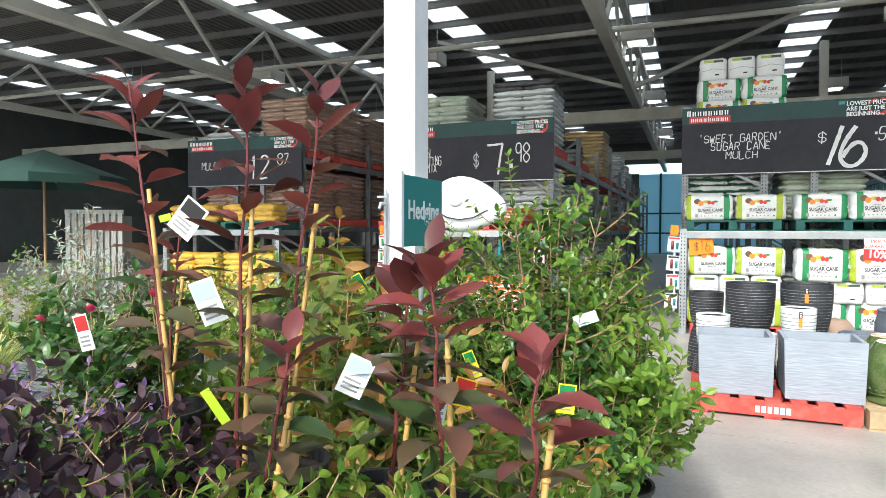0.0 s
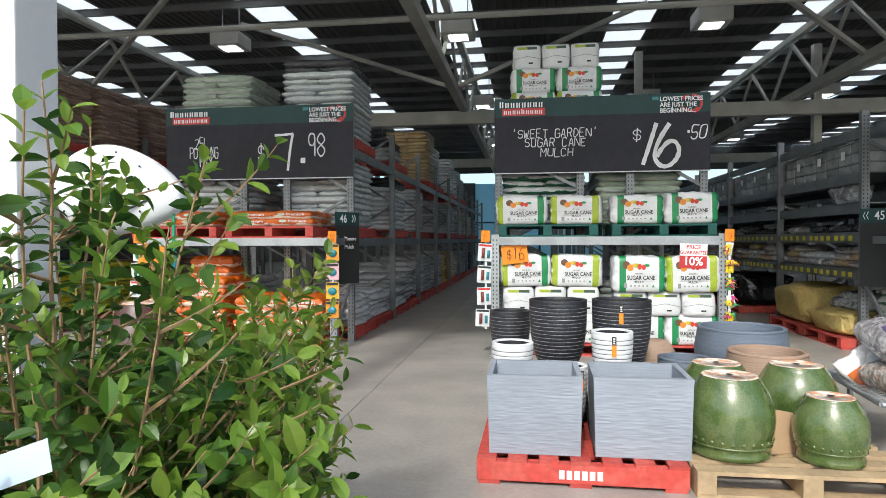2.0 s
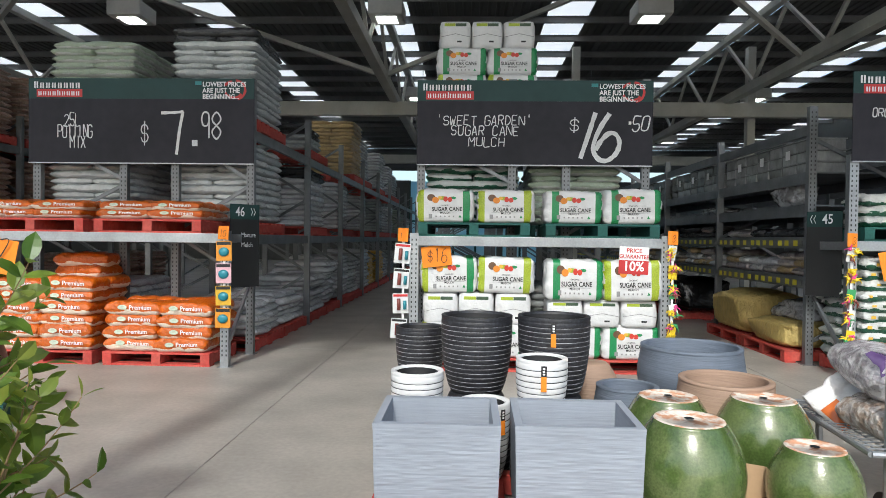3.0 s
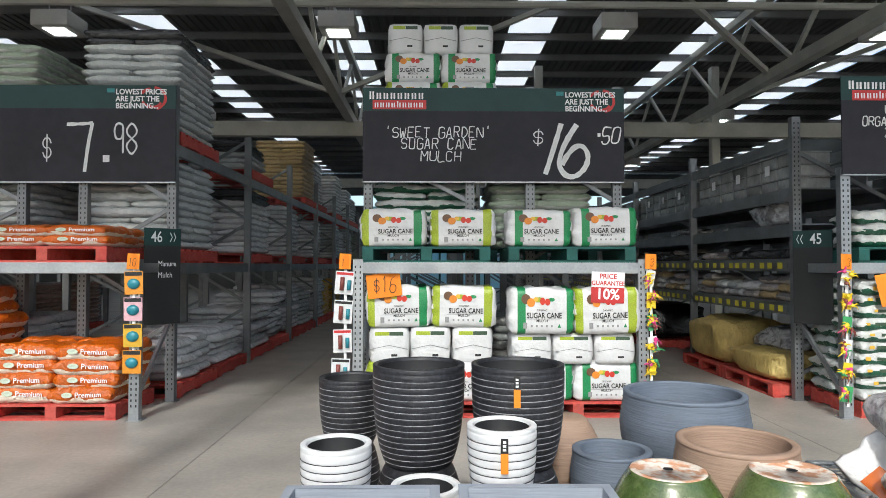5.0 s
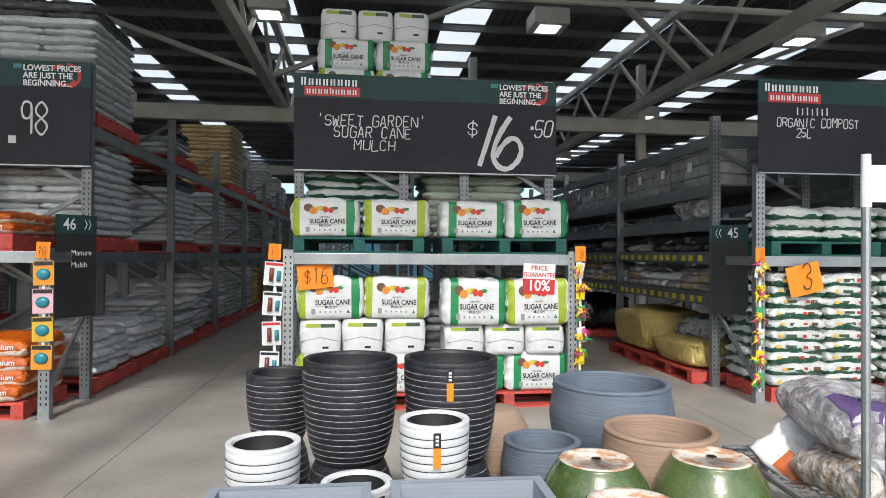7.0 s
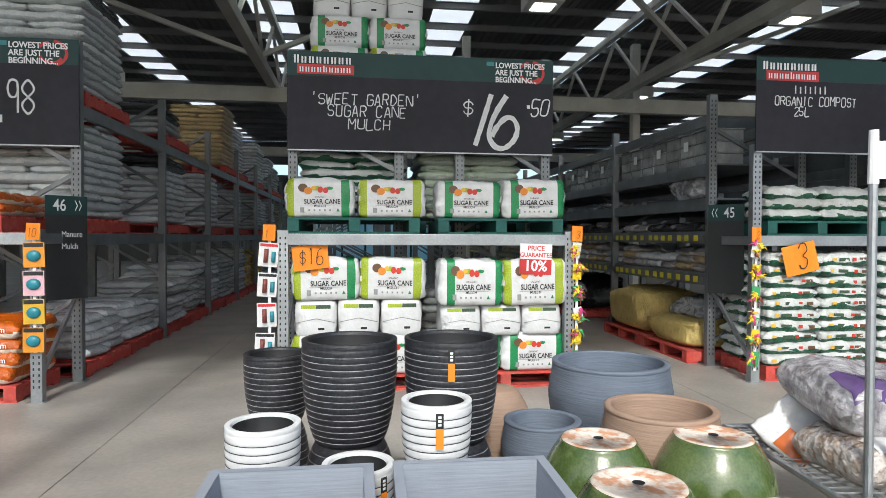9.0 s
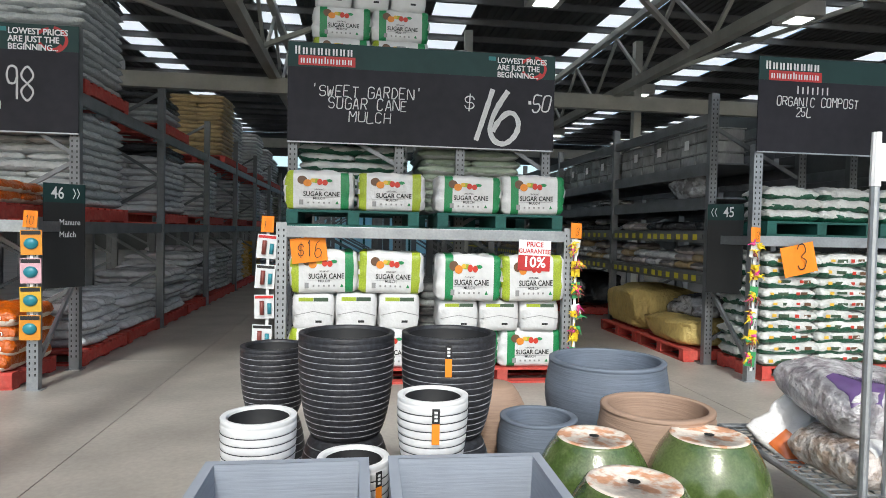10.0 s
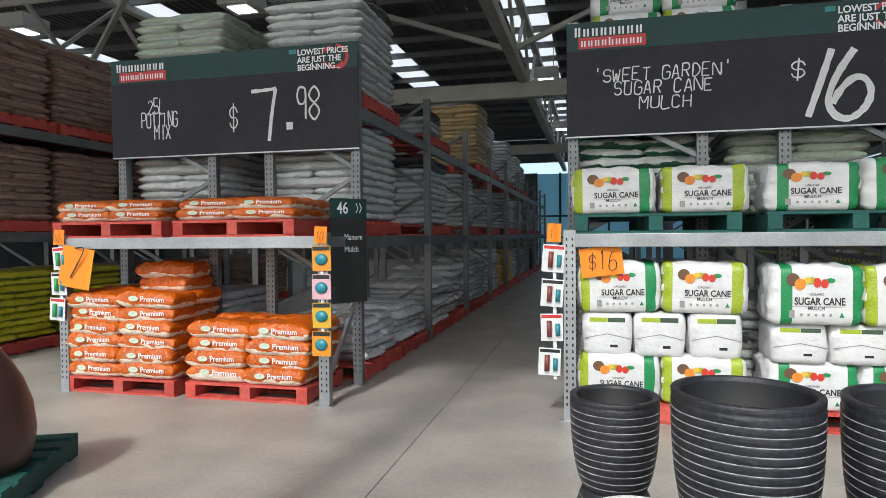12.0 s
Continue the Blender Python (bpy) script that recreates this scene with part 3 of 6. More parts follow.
def wrapped_load(color, x, y, z, w, d, layers, h=0.085, label="", across=True, cap=None, loose=0.0):
    """A film-wrapped stack of bags, one part for each bag, two in a layer, laid crosswise by turns."""
    ld = thing("wrapped_bag_load", pose(x, y, z, 0, 0, rb.uniform(-1.2, 1.2)), label or "wrapped stack of " + BAG_NAMES[color] + " bags on a pallet", "bag stack", "wrapped bag loads")
    for i in range(layers):
        c = cap if cap and i >= layers - 2 else color
        slip = (rb.uniform(-0.02, 0.02) * (1 + loose * 3), rb.uniform(-0.02, 0.02) * (1 + loose * 2))
        for s in (-1, 1):
            if across == (i % 2 == 0):
                me = bag_variant(c, w, d / 2 + 0.01, h * 1.3, i * 2 + s + rb.randint(0, 3))
                loc = (slip[0] + rb.uniform(-0.015, 0.015), slip[1] + s * d / 4 + rb.uniform(-0.01, 0.01), i * h)
            else:
                me = bag_variant(c, d, w / 2 + 0.01, h * 1.3, i * 2 + s + rb.randint(0, 3))
                loc = (slip[0] + s * w / 4 + rb.uniform(-0.01, 0.01), slip[1] + rb.uniform(-0.015, 0.015), i * h)
            ob = meshpart("bag", me, None, ld)
            turn = 0 if across == (i % 2 == 0) else 90
            ob.matrix_local = pose(*loc, rb.uniform(-1, 1) * (1 + loose * 3), 0, turn + rb.uniform(-1.5, 1.5) * (1 + loose * 4))
    return ld


# ---- row 46: bags along the aisle ----
rack("L", 9, (1.42, 2.66), 3.25)
rack("C", 4, (1.42, 2.56), 3.25)
rack("R", 9, (0.99, 1.45, 1.82, 2.20, 2.75), 2.95, label="grey steel shelving row with yellow price strips")
rack("LL", 4, (1.5, 2.8), 3.3)
for key in ("L", "C", "LL"):
    end_bay(key)
end_bay("R", tall=True)


def aisle_row():
    x1 = RACKS["L"][1]
    xc = x1 - 0.60
    # bay: for each pallet place the floor stack, the load on the first beam and the load on the top beam
    plan = {
        0: [(("white", 5), ("grey", 11), ("grey", 13)), (("white", 5), None, None)],
        1: [(("white", 7), ("white", 11), ("grey", 5)), (("white", 9), None, None)],
        2: [(("white", 10), ("white", 11), None), (("grey", 9), None, ("tan", 14))],
        3: [(("white", 11), ("white", 10), ("white", 12)), (("yellow", 9), None, None)],
        4: [(("yellow", 10), ("grey", 11), ("white", 12)), (("white", 8), ("white", 9), None)],
        5: [(("grey", 9), ("white", 10), ("white", 11)), (("grey", 8), None, ("grey", 9))],
        6: [(("grey", 9), ("green", 10), None), (("dark", 7), ("green", 9), None)],
        7: [(("dark", 8), ("grey", 8), None), (("grey", 6), ("grey", 8), None)],
    }
    for bay, slots in plan.items():
        for s, (low, up, top) in enumerate(slots):
            y = YR + bay * BAY + 0.74 + s * 1.22
            pallet("red", pose(xc, y, 0))
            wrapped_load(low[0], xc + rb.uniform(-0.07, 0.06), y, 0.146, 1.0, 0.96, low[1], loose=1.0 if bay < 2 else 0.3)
            if up:
                pallet("red", pose(xc, y, 1.42))
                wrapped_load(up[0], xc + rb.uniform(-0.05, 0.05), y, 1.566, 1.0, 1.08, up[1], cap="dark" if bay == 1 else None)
            if top:
                pallet("red", pose(xc, y, 2.66))
                wrapped_load(top[0], xc + rb.uniform(-0.05, 0.06), y, 2.806, 1.04, 1.08, top[1], cap="dark" if bay < 2 else None)
    # the back half of the row, seen from the end
    xb = RACKS["L"][0] + 0.6
    for s, (c, n, z) in enumerate((("green", 11, 2.66), ("grey", 10, 1.42), ("white", 8, 0.0))):
        pallet("red", pose(xb, YR + 0.72, z))
        wrapped_load(c, xb, YR + 0.72, z + 0.146, 1.06, 1.1, n)


aisle_row()


def mulch_row():
    x1 = RACKS["LL"][1]
    for bay in range(3):
        for s in range(2):
            y = YR + bay * BAY + 0.72 + s * 1.22
            for z, n, c in ((0, 10, "lime" if bay == 0 else "brown"), (1.5, 11, "brown"), (2.8, 12, "brown")):
                pallet("red", pose(x1 - 0.6, y, z))
                wrapped_load(c, x1 - 0.6, y, z + 0.146, 1.06, 1.1, n)
    y = YR + 0.72
    for z, n, c in ((1.5, 9, "brown"), (2.8, 5, "grey")):
        pallet("red", pose(x1 - 1.95, y, z))
        wrapped_load(c, x1 - 1.95, y, z + 0.146, 1.06, 1.1, n)


mulch_row()


# ---- end shelf with orange bags ----
def orange_bag(m, k, on, words=True):
    b = bag_thing("orange", m, 0.60, 0.42, 0.152, k, "orange potting bags", on)
    if words:
        lettering("brand_word", "Premium", M_PRINTWHITE, b, pose(-0.03, -0.2265, 0.070), 0.066, 1.0, 0.0008)
        bm = bmesh.new()
        bmesh.ops.create_circle(bm, cap_ends=True, segments=16, radius=1.0, matrix=pose(-0.10, -0.2265, 0.092, 90) @ Matrix.Diagonal((0.05, 0.025, 1, 1)))
        part("oval_mark", bm, M_OVAL, b)
    return b


M_OVAL = mat("oval_print", (0.62, 0.70, 0.55), 0.5, grain=60, vary=0.5, bump=0)
ro = random.Random(11)
for px, layers in ((-0.42, 6), (0.86, 4)):
    pallet("red", pose(px, YF + 0.40, 0), 0.78)
    for i in range(layers):
        for row in (0, 1):
            n = layers if row == 0 else 9
            for s in (-1, 1):
                j = (i + s + row) % 3
                orange_bag(pose(px + s * 0.275 + ro.uniform(-0.02, 0.02), YF + 0.22 + row * 0.37 + ro.uniform(-0.015, 0.015), 0.146 + i * 0.126, ro.uniform(-2, 2), ro.uniform(-2, 2), ro.uniform(-3, 3)), i + j, "stacked on a pallet", row == 0)
    if layers == 6:
        for i in range(2):
            orange_bag(pose(px + 0.2, YF + 0.58, 0.146 + (6 + i) * 0.126, 0, 0, ro.uniform(-8, 8)), i, "on top of the stack", False)
for px in (-0.42, 0.86):
    pallet("red", pose(px - 0.1, YF + 0.40, 1.42), 0.78)
    for i in range(2):
        for s in (-1, 1):
            orange_bag(pose(px - 0.1 + s * 0.28 + ro.uniform(-0.02, 0.02), YF + 0.24, 1.566 + i * 0.085, 0, 0, ro.uniform(-3, 3)) @ Matrix.Diagonal((1, 1, 0.72, 1)), i + s, "on a shelf pallet")
            orange_bag(pose(px - 0.1 + s * 0.28, YF + 0.6, 1.566 + i * 0.085, 0, 0, ro.uniform(-3, 3)) @ Matrix.Diagonal((1, 1, 0.72, 1)), i + s + 1, "on a shelf pallet", False)


# ---- end shelf with sugar cane mulch bales ----
M_BALE = mat("white_bale_film", (0.65, 0.65, 0.65), 0.32, grain=14, vary=0.1, bump=1.0, stain=5, stain_amt=0.1, bump_dist=0.016)
M_BALEGREEN = mat("green_bale_print", (0.02, 0.27, 0.085), 0.45, grain=110, vary=0.7, bump=0.1)
M_BALELIME = mat("lime_bale_print", (0.38, 0.48, 0.03), 0.45, grain=110, vary=0.6, bump=0.1)
M_FRUIT_R = mat("red_fruit_print", (0.60, 0.04, 0.02), 0.5, grain=40, vary=0.3, bump=0)
M_FRUIT_O = mat("orange_fruit_print", (0.75, 0.25, 0.02), 0.5, grain=40, vary=0.3, bump=0)
M_FRUIT_Y = mat("amber_fruit_print", (0.80, 0.48, 0.05), 0.5, grain=40, vary=0.3, bump=0)
M_FRUIT_B = mat("brown_fruit_print", (0.14, 0.07, 0.035), 0.5, grain=40, vary=0.3, bump=0)


def disc(x, z, y, rx, rz, seg=14):
    bm = bmesh.new()
    bmesh.ops.create_circle(bm, cap_ends=True, segments=seg, radius=1.0, matrix=pose(x, y, z, 90) @ Matrix.Diagonal((rx, rz, 1, 1)))
    return bm


def soft_block(w, d, h, r=0.045, seed=0, puff=0.012, cuts=5):
    """A plump rectangular bale with rounded edges and creased film."""
    bm = boxbm(-w / 2, w / 2, -d / 2, d / 2, 0, h)
    bmesh.ops.subdivide_edges(bm, edges=bm.edges[:], cuts=cuts, use_grid_fill=True)
    off = Vector((seed * 3.1, seed * 1.7, 0))
    for v in bm.verts:
        p = v.co.copy()
        q = Vector((max(-w / 2 + r, min(w / 2 - r, p.x)), max(-d / 2 + r, min(d / 2 - r, p.y)), max(r, min(h - r, p.z))))
        n = (p - q)
        if n.length > 1e-6:
            v.co = q + n.normalized() * r
        e = noise.noise(p * 9 + off) * puff
        if n.length > 1e-6 and p.z > 0.01:
            tuck = noise.noise(Vector((p.x * 3, p.y * 23, p.z * 23)) + off) * puff * 0.7 if abs(p.x) > w / 2 - r else 0.0
            v.co += n.normalized() * (e + tuck) * (0.12 if abs(p.y + d / 2) < 0.001 and abs(p.x) < w / 2 - r else 1.0)
    return bm


BALES = {}


def bale(m, style, seed):
    """Compressed mulch bale. style: side stripes colour, or 'end' for a bale seen end-on."""
    if style in BALES:
        return copy_thing(BALES[style], m)
    if style == "end":
        b = thing("mulch_bale", m, "white plastic mulch bale standing end-on with a lime strip", "mulch bale", "mulch bales")
        part("wrap", soft_block(0.375, 0.42, 0.335, 0.05, seed, 0.018), M_BALE, b, smooth=True)
        part("lime_strip", boxbm(-0.13, 0.0, -0.212, -0.2105, 0.262, 0.296), M_BALELIME, b)
        part("dark_strip", boxbm(0.002, 0.13, -0.212, -0.2105, 0.262, 0.296), M_BALEDARK, b)
        part("barcode", boxbm(0.02, 0.075, -0.212, -0.2105, 0.075, 0.095), M_PRINTBLACK, b)
        bm = bmesh.new()
        bar(bm, (-0.17, -0.211, 0.14), (0.0, -0.211, 0.175), 0.004, 0.006)
        bar(bm, (0.0, -0.211, 0.175), (0.17, -0.211, 0.14), 0.004, 0.006)
        part("fold_seam", bm, M_SEAM, b)
    else:
        b = thing("mulch_bale", m, "white plastic sugar cane mulch bale with green printed ends", "mulch bale", "mulch bales")
        bm = soft_block(0.59, 0.42, 0.315, 0.055, seed, 0.022, 15)
        cols = {"a": (-7.8, -5.9, 5, 7, 1, 2), "b": (-7.8, -5.9, 5, 7, 1, 1), "c": (-6.1, -4, 6, 7.8, 2, 2)}[style]
        for f in bm.faces:
            k = f.calc_center_median().x / (0.59 / 16)
            f.material_index = cols[4] if cols[0] < k < cols[1] else cols[5] if cols[2] < k < cols[3] else 0
        wrap = part("wrap", bm, M_BALE, b, smooth=True)
        wrap.data.materials.append(M_BALELIME)
        wrap.data.materials.append(M_BALEGREEN)
        y = -0.2145
        part("coir_print", disc(-0.145, 0.240, y, 0.042, 0.034), M_FRUIT_B, b)
        part("pumpkin_print", disc(-0.10, 0.216, y - 0.0006, 0.036, 0.030), M_FRUIT_O, b)
        part("pumpkin_print", disc(-0.055, 0.238, y - 0.0004, 0.022, 0.016), M_FRUIT_Y, b)
        part("corn_print", disc(-0.03, 0.235, y, 0.05, 0.018), M_BALELIME, b)
        part("tomato_print", disc(0.005, 0.225, y - 0.0006, 0.024, 0.026), M_FRUIT_R, b)
        part("tomato_print", disc(0.05, 0.220, y - 0.0006, 0.024, 0.024), M_FRUIT_R, b)
        part("leaf_print", disc(0.085, 0.236, y, 0.032, 0.014, 7), M_BALEGREEN, b)
        part("panel_seam", boxbm(-0.15, 0.16, y, y + 0.001, 0.0985, 0.1005), M_SEAM, b)
        part("triangle_mark", disc(0.155, 0.055, y, 0.018, 0.018, 3), M_BALEGREEN, b)
        part("code_print", boxbm(-0.17, -0.135, y, y + 0.002, 0.04, 0.08), M_SEAM, b)
        lettering("bale_word", "SUGAR CANE", M_PRINTBLACK, b, pose(0.02, y - 0.001, 0.110), 0.054, 0.95, 0.0010, "CENTER")
        lettering("bale_word", "MULCH", M_PRINTBLACK, b, pose(0.0, y - 0.001, 0.083), 0.028, 1.1, 0.0002, "CENTER")
        lettering("bale_word", "ORGANIC", M_PRINTBLACK, b, pose(0.0, y - 0.001, 0.158), 0.018, 1.1, 0.0, "CENTER")
        for i in range(5):
            part("icon_print", boxbm(-0.1 + i * 0.045, -0.085 + i * 0.045, y, y + 0.002, 0.05, 0.064), M_SEAM, b)
    BALES[style] = b
    return b


M_BALEDARK = mat("dark_green_print", (0.05, 0.09, 0.05), 0.5, grain=60, vary=0.4, bump=0)
M_SEAM = mat("grey_print", (0.30, 0.30, 0.30), 0.5, grain=60, vary=0.3, bump=0)
rc = random.Random(3)
for i, (px, style) in enumerate(((3.93, "a"), (4.56, "b"), (5.26, "c"), (5.86, "c"))):
    bale(pose(px, YF + 0.2, 1.566, 0, rc.uniform(-1, 1), rc.uniform(-2, 2)) @ Matrix.Diagonal((1, 1, 1.07, 1)), style, i)
for px in (4.23, 5.56):
    pallet("green", pose(px, YF + 0.40, 1.42), 0.78)
    pallet("red", pose(px + 0.06, YF + 0.45, 0), 0.78)
for s, px in enumerate((4.27, 5.58)):
    for i in (-1, 1):
        bale(pose(px + i * 0.3, YF + 0.28, 0.146, 0, 0, rc.uniform(-2, 2)) @ Matrix.Diagonal((1, 1, 1.06, 1)), "abcc"[s * 2 + (i > 0)], i)
        low = 0.825 if s == 0 else 0.772
        bale(pose(px + i * 0.3, YF + 0.28 - s * 0.10, low, 0, rc.uniform(-1.5, 1.5), rc.uniform(-3, 3) - s * 3) @ Matrix.Diagonal((1, 1, 1.12 if s == 0 else 1.24, 1)), "abcb"[s * 2 + (i > 0)], i)
    for i in (-1, 0, 1):
        bale(pose(px + i * 0.385, YF + 0.3 - s * 0.05, 0.482, 0, 0, rc.uniform(-2, 2)) @ Matrix.Diagonal((1, 1, 1.02 if s == 0 else 0.865, 1)), "end", i)
# the load on top of the row
pallet("red", pose(4.37, YR + 0.72, 2.56))
for z, style in ((2.706, "a"), (3.022, "a"), (3.338, "c")):
    for i in (-1, 1):
        bale(pose(4.37 + i * 0.3, YR + 0.38, z), style, 2)
        bale(pose(4.37 + i * 0.3, YR + 0.84, z), style, 2)
for i in (-1, 0, 1):
    bale(pose(4.37 + i * 0.38, YR + 0.4, 3.654), "end", 2)
    bale(pose(4.37 + i * 0.38, YR + 0.84, 3.654), "end", 2)
for px, c in ((4.2, "whitegreen"), (5.45, "green")):
    pallet("green", pose(px, YR + 0.75, 1.42))
    wrapped_load(c, px, YR + 0.75, 1.566, 1.1, 1.1, 9, across=False)
    pallet("red", pose(px, YR + 0.75, 0))
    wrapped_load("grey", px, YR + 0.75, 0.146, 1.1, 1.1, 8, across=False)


# ---- end shelf with white and green compost bags ----
def compost_bag(m, k, on, words=False):
    b = bag_thing("whitegreen", m, 0.58, 0.42, 0.13, k, "compost bags", on)
    if words:
        for x0, wd, mt in ((-0.21, 0.045, M_FRUIT_Y), (-0.13, 0.11, M_BALEDARK), (0.03, 0.04, M_FRUIT_R), (0.11, 0.07, M_FRUIT_B)):
            x0 += rr_.uniform(-0.03, 0.03)
            part("print_mark", boxbm(x0, x0 + wd, -0.2185, -0.2165, 0.050 + rr_.uniform(0, 0.012), 0.084), mt, b)
    return b


rr_ = random.Random(8)
for px in (8.78, 10.0):
    pallet("red", pose(px, YF + 0.40, 0), 0.78)
    pallet("green", pose(px, YF + 0.40, 1.42), 0.78)
    for i in range(10):
        for s in (-1, 1):
            for row in (0, 1):
                compost_bag(pose(px + s * 0.285 + rr_.uniform(-0.02, 0.02), YF + 0.22 + row * 0.38, 0.146 + i * 0.108, rr_.uniform(-2, 2), rr_.uniform(-2, 2), rr_.uniform(-3, 3)), i + s, "stacked on a pallet", row == 0)
    for i in range(3):
        for s in (-1, 1):
            compost_bag(pose(px + s * 0.285, YF + 0.24, 1.566 + i * 0.105, 0, 0, rr_.uniform(-3, 3)), i + s, "on a shelf pallet")


# ---- price boards ----
DIGITS = {
    "16": (((2.04, 0.60), (1.96, 0.34), (1.875, 0.075)), ((2.20, 0.59), (2.11, 0.45), (2.04, 0.30), (2.02, 0.17), (2.08, 0.07), (2.18, 0.055), (2.28, 0.14), (2.315, 0.26), (2.27, 0.355), (2.19, 0.36), (2.10, 0.27), (2.05, 0.17))),
    "7": (((1.60, 0.585), (1.74, 0.59), (1.865, 0.60)), ((1.86, 0.60), (1.82, 0.38), (1.785, 0.10))),
}
# hand lettering: strokes on a grid four wide and six high, two digits to a point
GLYPHS = {
    "A": "002640 1232", "S": "453616050413334241301001", "W": "0610243046", "E": "0600 0646 0333 0040", "T": "0646 2620",
    "G": "45361605011030414323", "R": "0600 063645443303 2340", "D": "0600 062644422000", "N": "00064046", "U": "060110304146",
    "C": "4536160501103041", "M": "0006234640", "L": "060040", "H": "0600 4640 0343", "'": "2725", "P": "0600 063645443303",
    "O": "160501103041453616", "I": "2620", "X": "0640 4600", "2": "05163645440040", "5": "460603334241301001",
    "0": "160501103041453616", "9": "443313040516364540", "8": "23040526454423020120414223", "$": "44351504133342311102 2620",
    "3": "0516364544234241301001", "1": "152620", "7": "064610", "6": "3615020110304142331302", ".": "2021",
}


def ribbon(runs, w):
    """Flat brush strokes along smoothed runs of points."""
    bm = bmesh.new()
    for k, run in enumerate(runs):
        pts = []
        p = [Vector((a, 0, c)) for a, c in run]
        p = [p[0] * 2 - p[1]] + p + [p[-1] * 2 - p[-2]]
        for i in range(1, len(p) - 2):
            for q in range(5):
                t = q / 5
                pts.append(0.5 * ((2 * p[i]) + (p[i + 1] - p[i - 1]) * t + (2 * p[i - 1] - 5 * p[i] + 4 * p[i + 1] - p[i + 2]) * t * t + (3 * p[i] - p[i - 1] - 3 * p[i + 1] + p[i + 2]) * t ** 3))
        pts.append(p[-2])
        prev = None
        for i, q in enumerate(pts):
            d = (pts[min(i + 1, len(pts) - 1)] - pts[max(i - 1, 0)]).normalized()
            n = Vector((-d.z, 0, d.x)) * w / 2 * (0.85 + 0.3 * noise.noise(q * 19))
            lift = Vector((0, -0.004 - 0.0008 * k, 0))
            r = (bm.verts.new(q - n + lift), bm.verts.new(q + n + lift))
            if prev:
                bm.faces.new((prev[0], r[0], r[1], prev[1]))
            prev = r
    bmesh.ops.recalc_face_normals(bm, faces=bm.faces[:])
    bmesh.ops.solidify(bm, geom=bm.faces[:], thickness=0.0006)
    return bm


rh = random.Random(17)


def handwrite(words, cx, base, cap, pitch, w, parent, material, y=0.0, slant=0.06, name="chalk_letter"):
    """Hand lettering centred on cx, each letter a part of its own."""
    for k, ch in enumerate(words):
        if ch not in GLYPHS:
            continue
        x0 = cx + (k - (len(words) - 1) / 2) * pitch - pitch * 0.36 + rh.uniform(-0.05, 0.05) * pitch
        z0 = base + rh.uniform(-0.06, 0.06) * cap
        sx, sz = pitch * 0.72 / 4 * rh.uniform(0.9, 1.08), cap / 6 * rh.uniform(0.92, 1.06)
        runs = []
        for st in GLYPHS[ch].split():
            g = [(int(st[i]), int(st[i + 1])) for i in range(0, len(st), 2)]
            runs.append([(x0 + gx * sx + gz * sz * slant, z0 + gz * sz) for gx, gz in g])
        ob = part(name, ribbon(runs, w), material, parent)
        ob.matrix_local = pose(0, y, 0)


def price_board(x0, x1, y, z0, z1, header=0.24):
    """A chalk board with its printed header: store mark, slogan and red ring."""
    w, h = x1 - x0, z1 - z0
    b = thing("price_board", pose(x0, y, z0), "dark chalk price board with teal header and white hand lettering", "price board", "chalk price boards")
    part("board", boxbm(0, w, 0, 0.012, 0, h - header), M_BOARD, b)
    part("header", boxbm(0, w, -0.001, 0.012, h - header, h), M_BOARDTOP, b)
    part("edge_strip", boxbm(0, w, -0.004, 0.014, -0.012, 0.0), M_STEEL, b)
    # store mark drawn as plain strokes: a white row above a red block with a white row
    for k in range(8):
        lx = 0.068 + k * 0.072
        hi = h - (0.040 if k == 0 else 0.054)
        for dx in (0.0, 0.030):
            part("logo_stroke", boxbm(lx + dx, lx + dx + 0.017, -0.004, -0.001, h - 0.118, hi), M_PRINTWHITE, b)
    part("logo_block", boxbm(0.10, 0.65, -0.004, -0.001, h - 0.222, h - 0.128), M_PRINTRED, b)
    for k in range(9):
        lx = 0.122 + k * 0.057
        for dx in (0.0, 0.024):
            part("logo_stroke", boxbm(lx + dx, lx + dx + 0.013, -0.006, -0.0045, h - 0.204, h - (0.140 if k == 4 and dx == 0 else 0.156)), M_PRINTWHITE, b)
    for k, (r0, a0, a1) in enumerate(((0.135, -70, 80), (0.105, -160, -30), (0.12, 100, 150))):
        run = [(w - 0.24 + r0 * math.cos(radians(a0 + (a1 - a0) * i / 8)), h - 0.135 + 0.85 * r0 * math.sin(radians(a0 + (a1 - a0) * i / 8))) for i in range(9)]
        part("red_arc", ribbon([run], 0.030), M_PRINTRED, b)
    part("slogan_tab", boxbm(w - 0.70, w - 0.625, -0.004, -0.001, h - 0.075, h - 0.035), M_TEAL, b)
    for i, words in enumerate(("LOWEST PRICES", "ARE JUST THE", "BEGINNING...")):
        lettering("slogan_word", words, M_PRINTWHITE, b, pose(w - 0.61, -0.007, h - 0.095 - i * 0.072), 0.078, 0.92, 0.0016)
    return b, h


